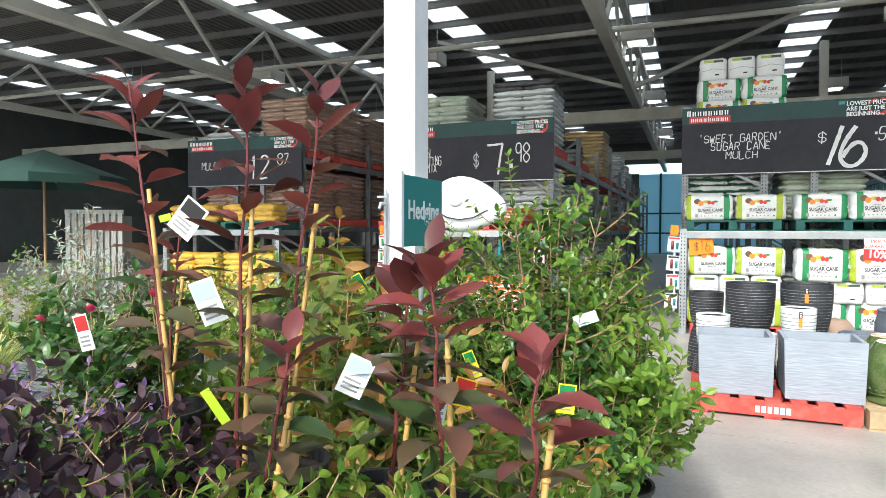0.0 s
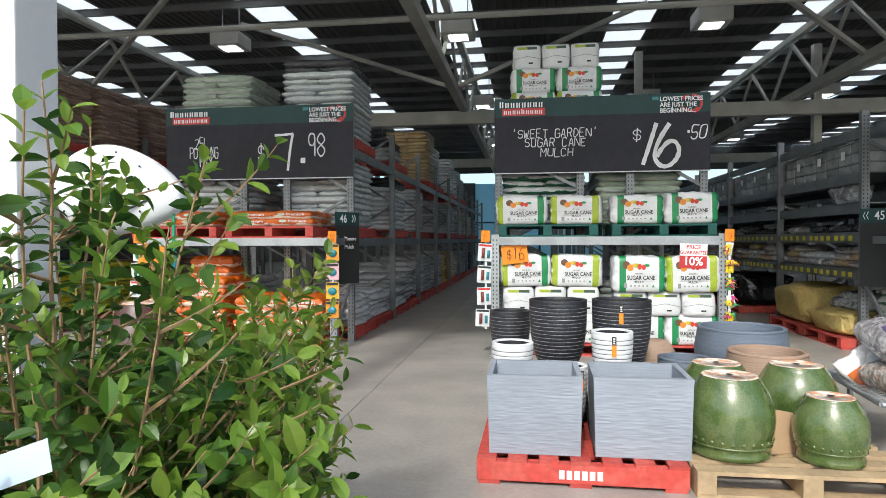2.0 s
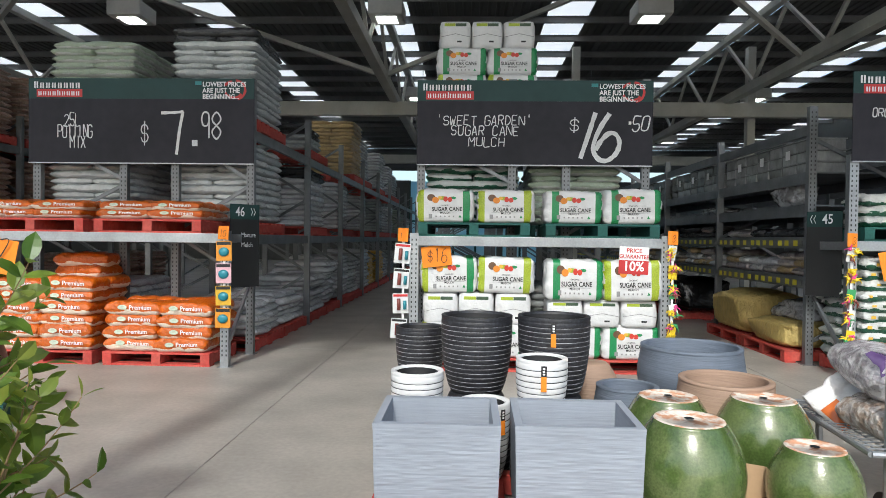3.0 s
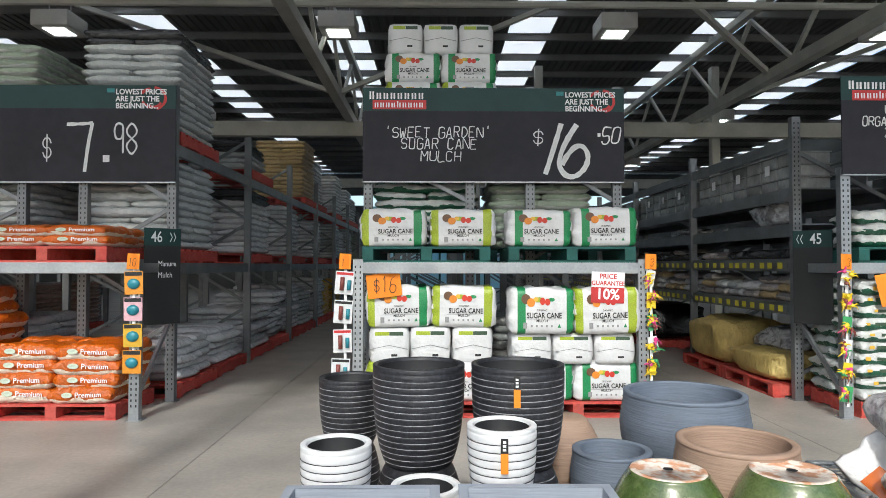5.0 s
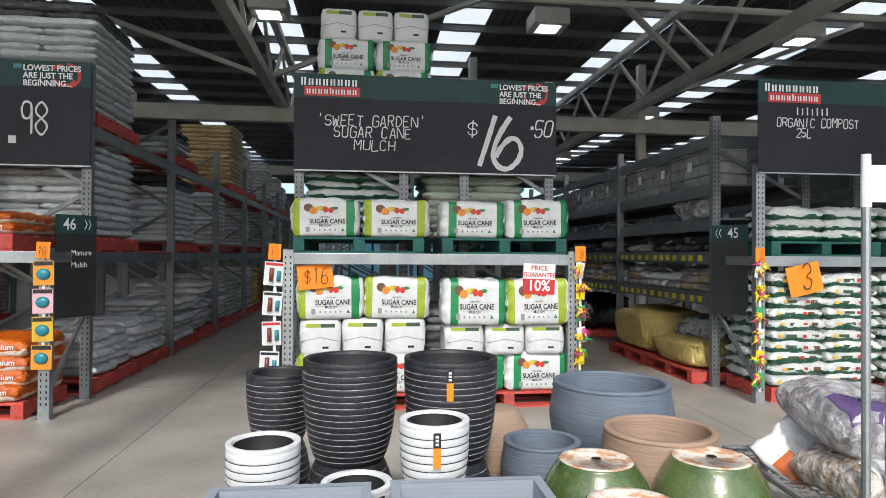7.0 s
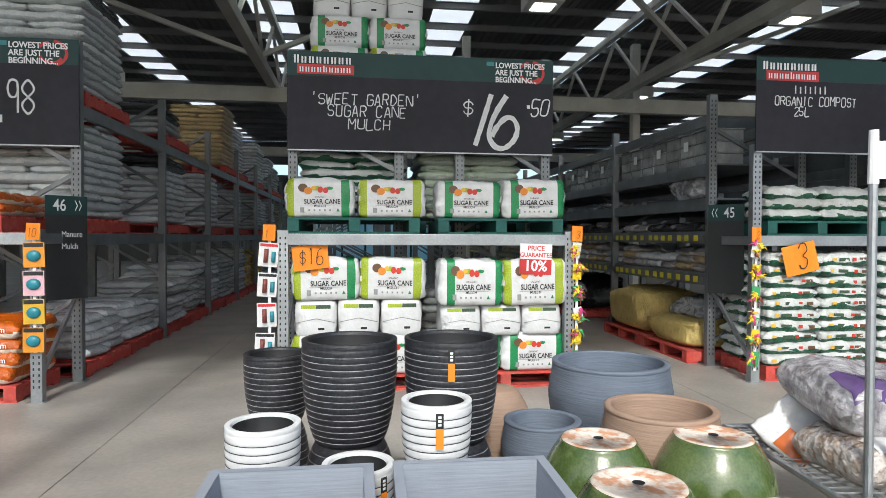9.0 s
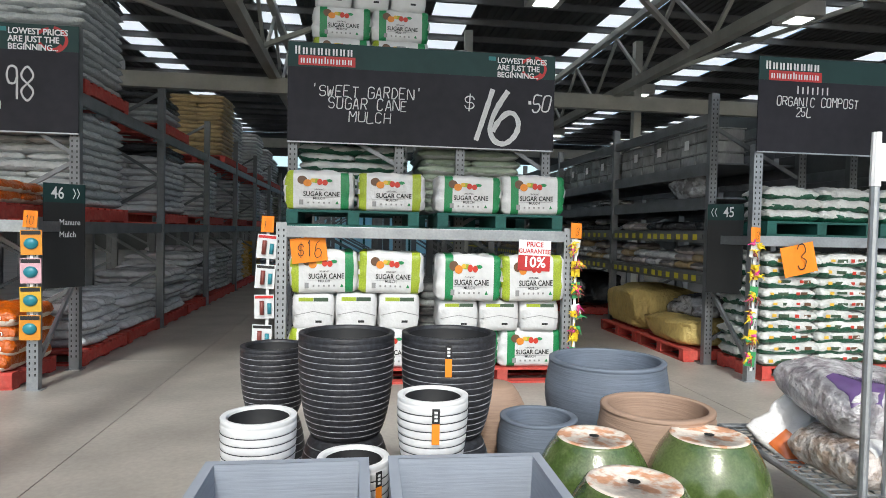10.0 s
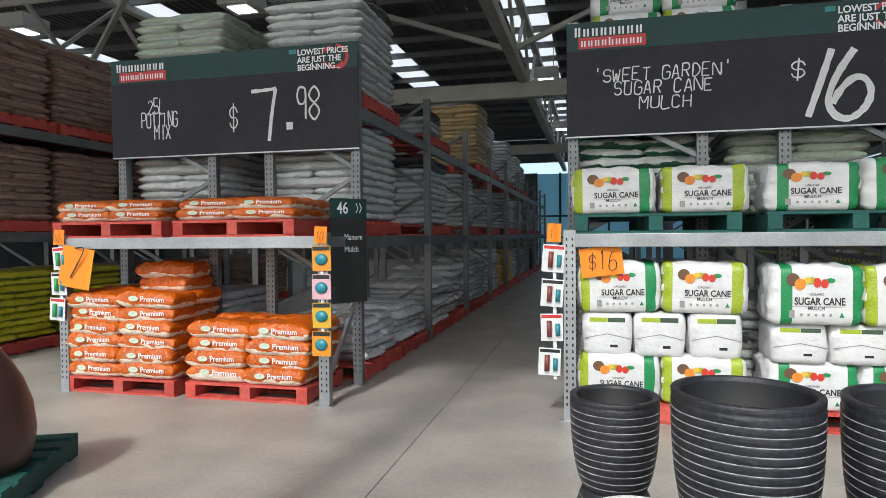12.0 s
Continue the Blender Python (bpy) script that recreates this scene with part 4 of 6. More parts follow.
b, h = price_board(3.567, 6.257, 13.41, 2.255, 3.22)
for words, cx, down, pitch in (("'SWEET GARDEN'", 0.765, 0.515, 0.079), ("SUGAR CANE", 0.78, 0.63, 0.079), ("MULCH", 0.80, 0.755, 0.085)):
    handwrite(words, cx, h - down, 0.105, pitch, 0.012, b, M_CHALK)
handwrite("$", 1.80, h - 0.595, 0.18, 0.13, 0.014, b, M_CHALK)
handwrite("50", 2.54, h - 0.575, 0.17, 0.10, 0.017, b, M_CHALK, slant=0.2)
part("chalk_point", boxbm(2.415, 2.445, -0.005, -0.001, h - 0.50, h - 0.465), M_CHALK, b)
for run in DIGITS["16"]:
    part("brush_stroke", ribbon([run], 0.062), M_CHALK, b)

b, h = price_board(-1.045, 1.658, 13.41, 2.245, 3.235)
for words, cx, down, pitch in (("25L", 0.53, 0.56, 0.066), ("POTTING", 0.565, 0.695, 0.062), ("MIX", 0.60, 0.82, 0.066)):
    handwrite(words, cx, h - down, 0.145, pitch, 0.013, b, M_CHALK, slant=0.0)
handwrite("$", 1.40, h - 0.80, 0.29, 0.11, 0.015, b, M_CHALK, slant=0.0)
handwrite("98", 2.20, h - 0.70, 0.30, 0.125, 0.022, b, M_CHALK, slant=0.0)
part("chalk_point", boxbm(1.97, 2.035, -0.005, -0.001, h - 0.79, h - 0.72), M_CHALK, b)
for run in DIGITS["7"]:
    part("brush_stroke", ribbon([run], 0.04), M_CHALK, b)

b, h = price_board(8.03, 10.72, 12.66, 2.23, 3.13, 0.22)
for k in range(7):
    part("name_stroke", boxbm(0.40 + k * 0.052, 0.412 + k * 0.052, -0.004, -0.001, h - 0.34, h - 0.265 - 0.01 * (k % 2)), M_CHALK, b)
handwrite("ORGANIC COMPOST", 0.62, h - 0.455, 0.085, 0.0585, 0.011, b, M_CHALK)
handwrite("25L", 0.47, h - 0.555, 0.085, 0.055, 0.011, b, M_CHALK)

b, h = price_board(-5.80, -3.08, 13.41, 2.3, 3.22)
handwrite("MULCH", 0.6, h - 0.60, 0.14, 0.10, 0.014, b, M_CHALK)
handwrite("12", 1.75, h - 0.80, 0.42, 0.24, 0.04, b, M_CHALK)
handwrite("87", 2.3, h - 0.55, 0.20, 0.13, 0.02, b, M_CHALK)


# ---- display pots ----
def ribbed_pot(m, r, h, color, label, inverted=False, taper=0.66, rings=13):
    """Clay planter with rolled rim and scored rings."""
    main, groove = (M_BLACKPOT, M_GROOVE_W) if color == "black" else (M_WHITEPOT, M_GROOVE_B)
    p = thing("ribbed_planter", m if not inverted else m @ pose(0, 0, h, 180), label, "plant pot", "ribbed planters")

    def rad(z):
        u = z / h
        return r * (taper + (1 - taper) * (1 - (1 - u) ** 2.6) ** 0.75)
    prof = [(0, 0), (rad(0) * 0.97, 0)]
    grooves = []
    for i in range(rings):
        z0, z1 = h * 0.94 * i / rings, h * 0.94 * (i + 1) / rings
        grooves.append(z1)
        for k in (0.06, 0.3, 0.7, 0.94):
            zz = z0 + (z1 - z0) * k
            prof.append((rad(zz) + (0.0008 if 0.2 < k < 0.8 else 0.0), zz))
        prof.append((rad(z1) - 0.0012, z1))
    prof += [(r, h * 0.955), (r + 0.001, h * 0.992), (r - 0.001, h * 0.999), (r - 0.004, h), (r - 0.018, h), (r - 0.021, h * 0.998), (r - 0.024, h * 0.985), (rad(h * 0.5) - 0.035, h * 0.5), (0, h * 0.45)]
    part("body", lathe(prof), main, p, smooth=True)
    for z in grooves[:-1]:
        bm = lathe([(rad(z) - 0.006, z - 0.0022), (rad(z) + 0.0014, z - 0.0015), (rad(z) + 0.0014, z + 0.0015), (rad(z) - 0.006, z + 0.0022)])
        part("groove", bm, groove, p, smooth=True)
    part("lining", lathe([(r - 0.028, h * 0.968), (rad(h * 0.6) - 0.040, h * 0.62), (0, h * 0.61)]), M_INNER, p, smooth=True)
    return p


def pot_tag(parent_m, z, r, angle=-90):
    a = radians(angle)
    t = thing("pot_tag", parent_m @ pose(r * math.cos(a), r * math.sin(a), z, 0, 0, angle + 90), "black and orange swing tag hanging on a pot rim", "tag", "pot tags")
    part("black_half", boxbm(-0.014, 0.014, -0.008, -0.006, -0.055, 0.0), M_PRINTBLACK, t)
    part("orange_half", boxbm(-0.014, 0.014, -0.008, -0.006, -0.13, -0.0552), M_ORANGECARD, t)
    for k in range(3):
        part("mark", boxbm(-0.006, 0.006, -0.0092, -0.0082, -0.018 - k * 0.014, -0.009 - k * 0.014), M_PRINTWHITE, t)


B = "charcoal black clay planter with pale scored rings"
W = "white clay planter with dark scored rings"
for (x, y, z, r, h) in ((4.232, 9.914, 0.944, 0.212, 0.455), (4.679, 9.83, 0.957, 0.208, 0.45), (3.863, 10.322, 0.812, 0.164, 0.35)):
    z0 = z - h
    ribbed_pot(pose(x, y, z0), r, h, "black", "charcoal clay planter with pale rings on an upturned planter", taper=0.70, rings=16 if r > 0.2 else 12)
    ribbed_pot(pose(x, y, 0), r * 1.06, z0, "black", B + ", turned upside down", inverted=True)
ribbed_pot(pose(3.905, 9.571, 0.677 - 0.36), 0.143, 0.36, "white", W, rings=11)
ribbed_pot(pose(3.905, 9.571, 0.148), 0.165, 0.169, "black", B + ", turned upside down", inverted=True, rings=9)
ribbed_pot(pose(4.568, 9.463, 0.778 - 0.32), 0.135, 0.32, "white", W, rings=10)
ribbed_pot(pose(4.568, 9.463, 0.148), 0.16, 0.31, "black", B + ", turned upside down", inverted=True, rings=11)
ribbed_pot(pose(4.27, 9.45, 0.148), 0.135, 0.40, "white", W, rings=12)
pot_tag(pose(4.679, 9.83, 0.953), -0.02, 0.207, -98)
pot_tag(pose(4.568, 9.463, 0.778), -0.02, 0.137, -92)
pot_tag(pose(4.27, 9.45, 0.548), -0.02, 0.137, -50)


def bowl_pot(m, r, h, mt, label, belly=1.0, foot=0.62, wall=0.03, ringsn=26):
    p = thing("bowl_planter", m, label, "plant pot", "smooth planters")
    prof = [(0, 0), (r * foot, 0)]
    for i in range(1, ringsn):
        u = i / ringsn
        rr = r * (foot + (belly * 1.05 - foot) * math.sin(min(1.0, u * 1.5) * math.pi / 2) ** 0.8)
        if u > 0.7:
            rr -= r * (belly * 1.05 - 1.0) * ((u - 0.7) / 0.3)
        prof.append((rr + (0.0018 if i % 2 else 0.0), u * h * 0.95))
    prof.append((r + 0.001, h * 0.955))
    part("body", lathe(prof, 56), mt, p, smooth=True)
    part("rim", lathe([(r + 0.001, h * 0.9545), (r + 0.004, h * 0.962), (r + 0.004, h * 0.992), (r - 0.004, h), (r - wall + 0.003, h), (r - wall, h * 0.995), (r - wall, h * 0.972)], 56), mt, p, smooth=True)
    part("inside", lathe([(r - wall, h * 0.973), (r * 0.95 - wall, h * 0.5), (r * foot - wall, 0.05), (0, 0.05)], 56), mt, p, smooth=True)
    return p


bowl_pot(pose(5.76, 10.66, 0.148), 0.338, 0.515, M_BLUEPOT, "wide slate-blue ribbed composite planter bowl", 1.02, 0.74)
bowl_pot(pose(5.165, 10.054, 0.15), 0.185, 0.358, M_BLUEPOT, "small slate-blue composite planter", 1.03, 0.72)
bowl_pot(pose(5.685, 9.87, 0.148), 0.256, 0.452, M_TANPOT, "sand-coloured ribbed composite planter bowl", 1.03, 0.70)
p_ = bowl_pot(pose(5.02, 10.45, 0.15) @ pose(0, 0, 0.42, 180), 0.19, 0.42, M_TANPOT, "sand-coloured planter turned upside down", 1.05, 0.55)


def glazed_pot(m, r_top, h, label):
    """Glazed urn standing on its mouth: bare clay base up, relief band low on the body."""
    p = thing("glazed_urn", m, label, "plant pot", "green glazed urns")
    R = r_top * 1.5
    prof = [(R * 0.84, 0.0), (R * 0.90, 0.01), (R * 0.90, 0.03), (R * 0.86, 0.045)]
    for i in range(1, 17):
        u = i / 16
        rr = R * (0.86 + 0.14 * (1 - ((0.45 - u) / 0.45) ** 2)) if u < 0.45 else R - (R - r_top) * ((u - 0.45) / 0.55) ** 1.8
        prof.append((rr, 0.045 + (h - 0.055) * u))
    prof += [(r_top * 1.0, h - 0.008), (r_top * 0.95, h - 0.001)]
    part("body", lathe(prof, 56), M_GLAZE, p, smooth=True)
    part("bare_base", lathe([(r_top * 0.955, h - 0.006), (r_top * 0.93, h + 0.002), (r_top * 0.80, h + 0.001), (r_top * 0.78, h - 0.003), (0.02, h - 0.003), (0.018, h - 0.02), (0, h - 0.02)], 56), M_BISCUIT, p, smooth=True)
    # black disc laid over the hole, standing in for the shade inside it
    part("drain_hole_shade", lathe([(0.021, h + 0.004), (0.0, h + 0.0035)], 16), M_INNER, p)
    bm = bmesh.new()
    for k in range(26):
        t = 2 * math.pi * k / 26
        rr = R * 0.925
        bmesh.ops.create_uvsphere(bm, u_segments=6, v_segments=4, radius=0.013, matrix=Matrix.Translation((rr * math.cos(t), rr * math.sin(t), 0.105)))
    part("relief_band", bm, M_GLAZE, p, smooth=True)
    for z in (0.075, 0.135):
        part("relief_ring", lathe([(R * 0.90, z - 0.006), (R * 0.945, z), (R * 0.92, z + 0.006)], 48), M_GLAZE, p, smooth=True)
    return p


for (x, y, z, rt) in ((5.257, 9.56, 0.564, 0.16), (5.735, 9.506, 0.575, 0.165), (5.176, 9.006, 0.597, 0.162), (5.69, 8.93, 0.507, 0.128)):
    glazed_pot(pose(x, y, 0.148, 0, 0, x * 90), rt, z - 0.148, "glossy green glazed urn standing upside down on a pallet")


def square_planter(m, w, d, h, label):
    p = thing("square_planter", m, label, "planter box", "grey box planters")
    t = 0.032
    bm = bmesh.new()
    n = 40
    # outer walls with horizontal chiselled courses
    rg = random.Random(int(m.translation.x * 100))
    for side in range(4):
        ln = w if side % 2 == 0 else d
        rows_ = 46
        grid = []
        for j in range(rows_ + 1):
            z = h * j / rows_
            row = []
            for i in range(n + 1):
                s = -ln / 2 + ln * i / n
                e = noise.noise(Vector((s * 13 + side * 7, z * 120, m.translation.x))) * 0.0024 if 0 < j < rows_ and 0 < i < n else 0
                inset = 0.012 * (1 - j / rows_)
                o = (d if side % 2 == 0 else w) / 2 - inset + e
                s *= (ln - 2 * inset) / ln
                q = [(s, -o), (o, s), (-s, o), (-o, -s)][side]
                row.append(bm.verts.new((q[0], q[1], z)))
            grid.append(row)
        for a, b in zip(grid, grid[1:]):
            for i in range(n):
                bm.faces.new((a[i], a[i + 1], b[i + 1], b[i]))
    bmesh.ops.remove_doubles(bm, verts=bm.verts[:], dist=0.0006)
    part("outer_wall", bm, M_PLANTER, p)
    bm = bmesh.new()
    o = [(-w / 2, -d / 2), (w / 2, -d / 2), (w / 2, d / 2), (-w / 2, d / 2)]
    i_ = [(-w / 2 + t, -d / 2 + t), (w / 2 - t, -d / 2 + t), (w / 2 - t, d / 2 - t), (-w / 2 + t, d / 2 - t)]
    vo0 = [bm.verts.new((x, y, h - 0.02)) for x, y in o]
    vo = [bm.verts.new((x * 1.004, y * 1.004, h + 0.003)) for x, y in o]
    vi = [bm.verts.new((x, y, h + 0.003)) for x, y in i_]
    for k in range(4):
        q = (k + 1) % 4
        bm.faces.new((vo0[k], vo0[q], vo[q], vo[k]))
        bm.faces.new((vo[k], vo[q], vi[q], vi[k]))
    part("rim", bm, M_PLANTER, p)
    bm = bmesh.new()
    top = [bm.verts.new((x, y, h + 0.002)) for x, y in i_]
    low = [bm.verts.new((x * 0.93, y * 0.93, 0.03)) for x, y in i_]
    for k in range(4):
        q = (k + 1) % 4
        bm.faces.new((top[q], top[k], low[k], low[q]))
    bm.faces.new(low)
    part("inner_wall", bm, M_PLANTER, p)
    return p


square_planter(pose(4.05, 9.035, 0.148), 0.545, 0.48, 0.455, "large square grey composite planter with chiselled sides")
square_planter(pose(4.66, 9.04, 0.148, 0, 0, -1), 0.545, 0.48, 0.455, "large square grey composite planter with chiselled sides")
dp = pallet("red", pose(4.31, 9.16, 0, 0, 0, 89.4) @ Matrix.Diagonal((0.755, 1, 1, 1)), 1.166)
for k in range(6):
    part("stencil_mark", boxbm(-0.5845, -0.5828, -0.12 + k * 0.042, -0.09 + k * 0.042, 0.045, 0.095), M_PRINTWHITE, dp)
pallet("raw", pose(5.49, 9.25, 0, 0, 0, 0.5))
pallet("raw", pose(5.46, 10.30, 0.0, 0, 0, 0), 0.84)


# ---- tickets, clip strips and aisle signs ----
def ticket(x, y, z, w, h, words, tilt, size, label):
    t = thing("price_ticket", pose(x, y, z, 0, tilt, 0), label, "price ticket", "orange price tickets")
    bm = bmesh.new()
    grid = [[bm.verts.new((-w / 2 + w * i / 6, -0.012 * math.sin(i / 6 * 5) - 0.01 * j / 4, -h * j / 4)) for i in range(7)] for j in range(5)]
    for a, b in zip(grid, grid[1:]):
        for i in range(6):
            bm.faces.new((b[i], b[i + 1], a[i + 1], a[i]))
    bmesh.ops.recalc_face_normals(bm, faces=bm.faces[:])
    bmesh.ops.solidify(bm, geom=bm.faces[:], thickness=0.0015)
    part("card", bm, M_ORANGECARD, t)
    handwrite(words, 0.0, -h * 0.80, size * 0.8, size * 0.42, size * 0.045, t, M_PRINTBLACK, -0.024, 0.12, "pen_stroke")
    return t


ticket(-0.78, 12.66, 1.335, 0.33, 0.37, "7", 10, 0.34, "bright orange price ticket hanging from the shelf beam")
ticket(3.83, 12.735, 1.322, 0.31, 0.22, "$16", -7, 0.17, "bright orange price ticket hanging from the shelf beam")
ticket(8.47, 12.64, 1.34, 0.36, 0.29, "3", -12, 0.28, "bright orange price ticket hanging from the shelf beam")
for x, w in ((1.60, "10"), (-1.0, "10"), (3.50, "14"), (6.27, "3"), (8.06, "3")):
    ticket(x, 12.668, 1.50, 0.105, 0.14, w, 2, 0.085, "small orange price ticket on the shelf post")

g = thing("guarantee_sign", pose(5.875, 12.655, 1.335, 0, 2, 0), "red and white price guarantee card under the shelf", "sign")
part("white_half", boxbm(-0.15, 0.15, -0.004, 0, -0.14, 0), M_PRINTWHITE, g)
part("red_half", boxbm(-0.15, 0.15, -0.004, 0, -0.28, -0.1402), M_PRINTRED, g)
lettering("word", "PRICE", M_PRINTRED, g, pose(0, -0.006, -0.06), 0.062, 1.0, 0.001, "CENTER")
lettering("word", "GUARANTEE", M_PRINTRED, g, pose(0, -0.006, -0.12), 0.055, 0.95, 0.001, "CENTER")
lettering("number", "10%", M_PRINTWHITE, g, pose(0, -0.006, -0.245), 0.135, 0.95, 0.003, "CENTER")

M_CARDS = [mat("card_%s" % n, c, 0.35, grain=30, vary=0.15, bump=0) for n, c in (("orange", (0.75, 0.30, 0.03)), ("pink", (0.75, 0.45, 0.50)), ("amber", (0.70, 0.42, 0.04)), ("white", (0.75, 0.76, 0.76)), ("green", (0.06, 0.35, 0.12)), ("yellow", (0.85, 0.62, 0.02)), ("magenta", (0.70, 0.05, 0.25)), ("blue", (0.03, 0.24, 0.30)), ("red", (0.22, 0.05, 0.04)))]


def clip_strip(x, y, z, n, style, pitch=0.155):
    s = thing("clip_strip", pose(x, y, z), {"mask": "hanging strip of carded dust masks", "tool": "hanging strip of carded hose fittings", "toy": "hanging strip of bright garden ornaments", "white": "hanging strip of white carded goods"}[style], "clip strip", "clip strips")
    part("strip", boxbm(-0.012, 0.012, -0.004, 0, -n * pitch, 0.0), M_PRINTWHITE, s)
    rg = random.Random(int(x * 100))
    for i in range(n):
        z1 = -0.02 - i * pitch
        tilt = rg.uniform(-6, 6)
        if style == "toy":
            k = (5, 5, 8, 4, 4, 4, 6)[i % 7]
            c = part("carded_toy", boxbm(-0.035, 0.035, -0.014, -0.010, -0.12, 0), M_CARDS[(3, 5, 4)[i % 3]], s)
            c.matrix_local = pose(0, 0, z1, 0, tilt * 2, 0) @ Matrix.Scale(1.2, 4)
            for j in range(5):
                bm = bmesh.new()
                for q in range(3):
                    a = rg.uniform(0, 6.28)
                    tube(bm, [(0, 0, 0), (0.03 * math.cos(a), -0.01, 0.03 * math.sin(a)), (0.05 * math.cos(a), 0.0, 0.05 * math.sin(a) - 0.012)], 0.007, 5, 0.003)
                bmesh.ops.create_icosphere(bm, subdivisions=1, radius=0.018)
                o = part("petals", bm, M_CARDS[(5, k, 6, 5, 8)[j]], c)
                o.matrix_local = pose(rg.uniform(-0.045, 0.045), -0.026, rg.uniform(-0.11, -0.01))
        else:
            main = {"mask": (0, 1, 2, 0)[i % 4], "tool": 3, "white": 3}[style]
            c = part("card", boxbm(-0.055, 0.055, -0.010, -0.006, -0.138, 0), M_CARDS[main], s)
            c.matrix_local = pose(0 if style == "mask" else -0.012 * i, -0.004 * i, z1, 0, tilt if style != "mask" else tilt / 3, 0) @ Matrix.Scale(1.5, 4)
            if style == "mask":
                bm = bmesh.new()
                bmesh.ops.create_uvsphere(bm, u_segments=12, v_segments=8, radius=0.038, matrix=pose(0, -0.012, -0.075) @ Matrix.Diagonal((1, 0.5, 0.85, 1)))
                part("mask_cup", bm, M_CARDS[7], c, smooth=True)
                part("card_head", boxbm(-0.05, 0.05, -0.012, -0.0102, -0.026, -0.004), M_PRINTBLACK, c)
            else:
                bm = bmesh.new()
                tube(bm, [(-0.012, -0.018, -0.115), (-0.012, -0.018, -0.035)], 0.013, 10)
                part("fitting", bm, M_CARDS[8] if style == "tool" else M_CARDS[4], c, smooth=True)
                bm = bmesh.new()
                tube(bm, [(0.03, -0.016, -0.11), (0.03, -0.016, -0.05)], 0.012, 10)
                part("fitting", bm, M_CARDS[7], c, smooth=True)
                part("dark_band", boxbm(-0.05, 0.05, -0.0116, -0.0102, -0.022, -0.006), M_PRINTBLACK if i % 2 else M_PRINTRED, c)


clip_strip(1.60, 12.686, 1.36, 4, "mask", 0.235)
clip_strip(-1.0, 12.686, 1.36, 3, "white", 0.235)
clip_strip(3.50, 12.68, 1.36, 4, "tool", 0.26)
clip_strip(6.27, 12.68, 1.37, 6, "toy", 0.20)
clip_strip(8.06, 12.68, 1.37, 6, "toy", 0.21)


def aisle_sign(m, number, words, left):
    a = thing("aisle_sign", m, "dark aisle sign panel with a green header and white number", "aisle sign", "aisle signs")
    part("panel", boxbm(0, 0.36, -0.012, 0.0, 0.035, 0.80), M_PRINTBLACK, a)
    part("header", boxbm(0, 0.36, -0.014, 0.002, 0.8, 0.97), M_BOARDTOP, a)
    lettering("number", number, M_PRINTWHITE, a, pose(0.06 if not left else 0.16, -0.017, 0.835), 0.15, 0.75, 0.001)
    for i in range(2):
        bm = bmesh.new()
        x = (0.25 if not left else 0.06) + i * 0.035
        k = 1 if not left else -1
        bar(bm, (x, -0.0165, 0.93), (x + 0.02 * k, -0.0165, 0.885), 0.004, 0.012)
        bar(bm, (x + 0.02 * k, -0.0165, 0.885), (x, -0.0165, 0.84), 0.004, 0.012)
        part("chevron", bm, M_PRINTWHITE, a)
    for i, w in enumerate(words):
        lettering("word", w, M_PRINTWHITE, a, pose(0.13, -0.0145, 0.60 - i * 0.11), 0.075, 0.8)
    return a


aisle_sign(pose(1.53, 13.02, 0.785, 0, 0, 50), "46", ("Manure", "Mulch"), False)
aisle_sign(pose(7.97, 13.36, 0.775, 0, 0, -50), "45", (), True)


# ---- row 45: mixed shelves ----
M_YELLOWSTRIP = mat("yellow_price_strip", (0.70, 0.62, 0.05), 0.5, grain=30, vary=0.15, bump=0)
M_WOVEN = mat("yellow_woven_sack", (0.60, 0.45, 0.15), 0.6, grain=18, vary=0.3, bump=1.0, stain=4, stain_amt=0.25, bump_dist=0.03, stretch=(1.6, 1.6, 0.5))
M_BLACKFILM = mat("black_film", (0.015, 0.015, 0.017), 0.25, grain=9, vary=0.3, bump=0.8, bump_dist=0.02)
M_CLEAR = mat("clear_grey_film", (0.50, 0.50, 0.51), 0.18, grain=14, vary=0.5, bump=1.0, stain=9, stain_col=(0.45, 0.43, 0.43), bump_dist=0.03, coat=0.6)
M_TUB = mat("frosted_tub", (0.36, 0.365, 0.36), 0.25, grain=30, vary=0.35, bump=0.3, stain=5, stain_amt=0.4, rand=0.3, stretch=(1, 4, 0.3))
M_TUBTEAL = mat("teal_tub", (0.10, 0.28, 0.28), 0.3, grain=15, vary=0.15, bump=0.05)


def crumpled(name, m, w, d, h, material, label, category, seed, amp=0.06, square=0.7):
    bm = bmesh.new()
    bmesh.ops.create_icosphere(bm, subdivisions=4, radius=1.0)
    for v in bm.verts:
        p = v.co
        k = 1 + noise.noise(p * 1.7 + Vector((seed, 0, 0))) * amp * 4 + noise.noise(p * 5 + Vector((0, seed, 0))) * amp * 1.4
        k -= abs(noise.noise(p * 4 + Vector((seed, seed, 0)))) * amp * 1.6
        q = Vector((abs(p.x) ** square * math.copysign(1, p.x), abs(p.y) ** square * math.copysign(1, p.y), abs(p.z) ** (square + 0.1) * math.copysign(1, p.z))) * k
        v.co = (q.x * w / 2, q.y * d / 2, max(0.0, h / 2 + q.z * h / 2))
    ob = part(name, bm, material, smooth=True)
    ob.matrix_world = m
    return tagged(ob, label, category)


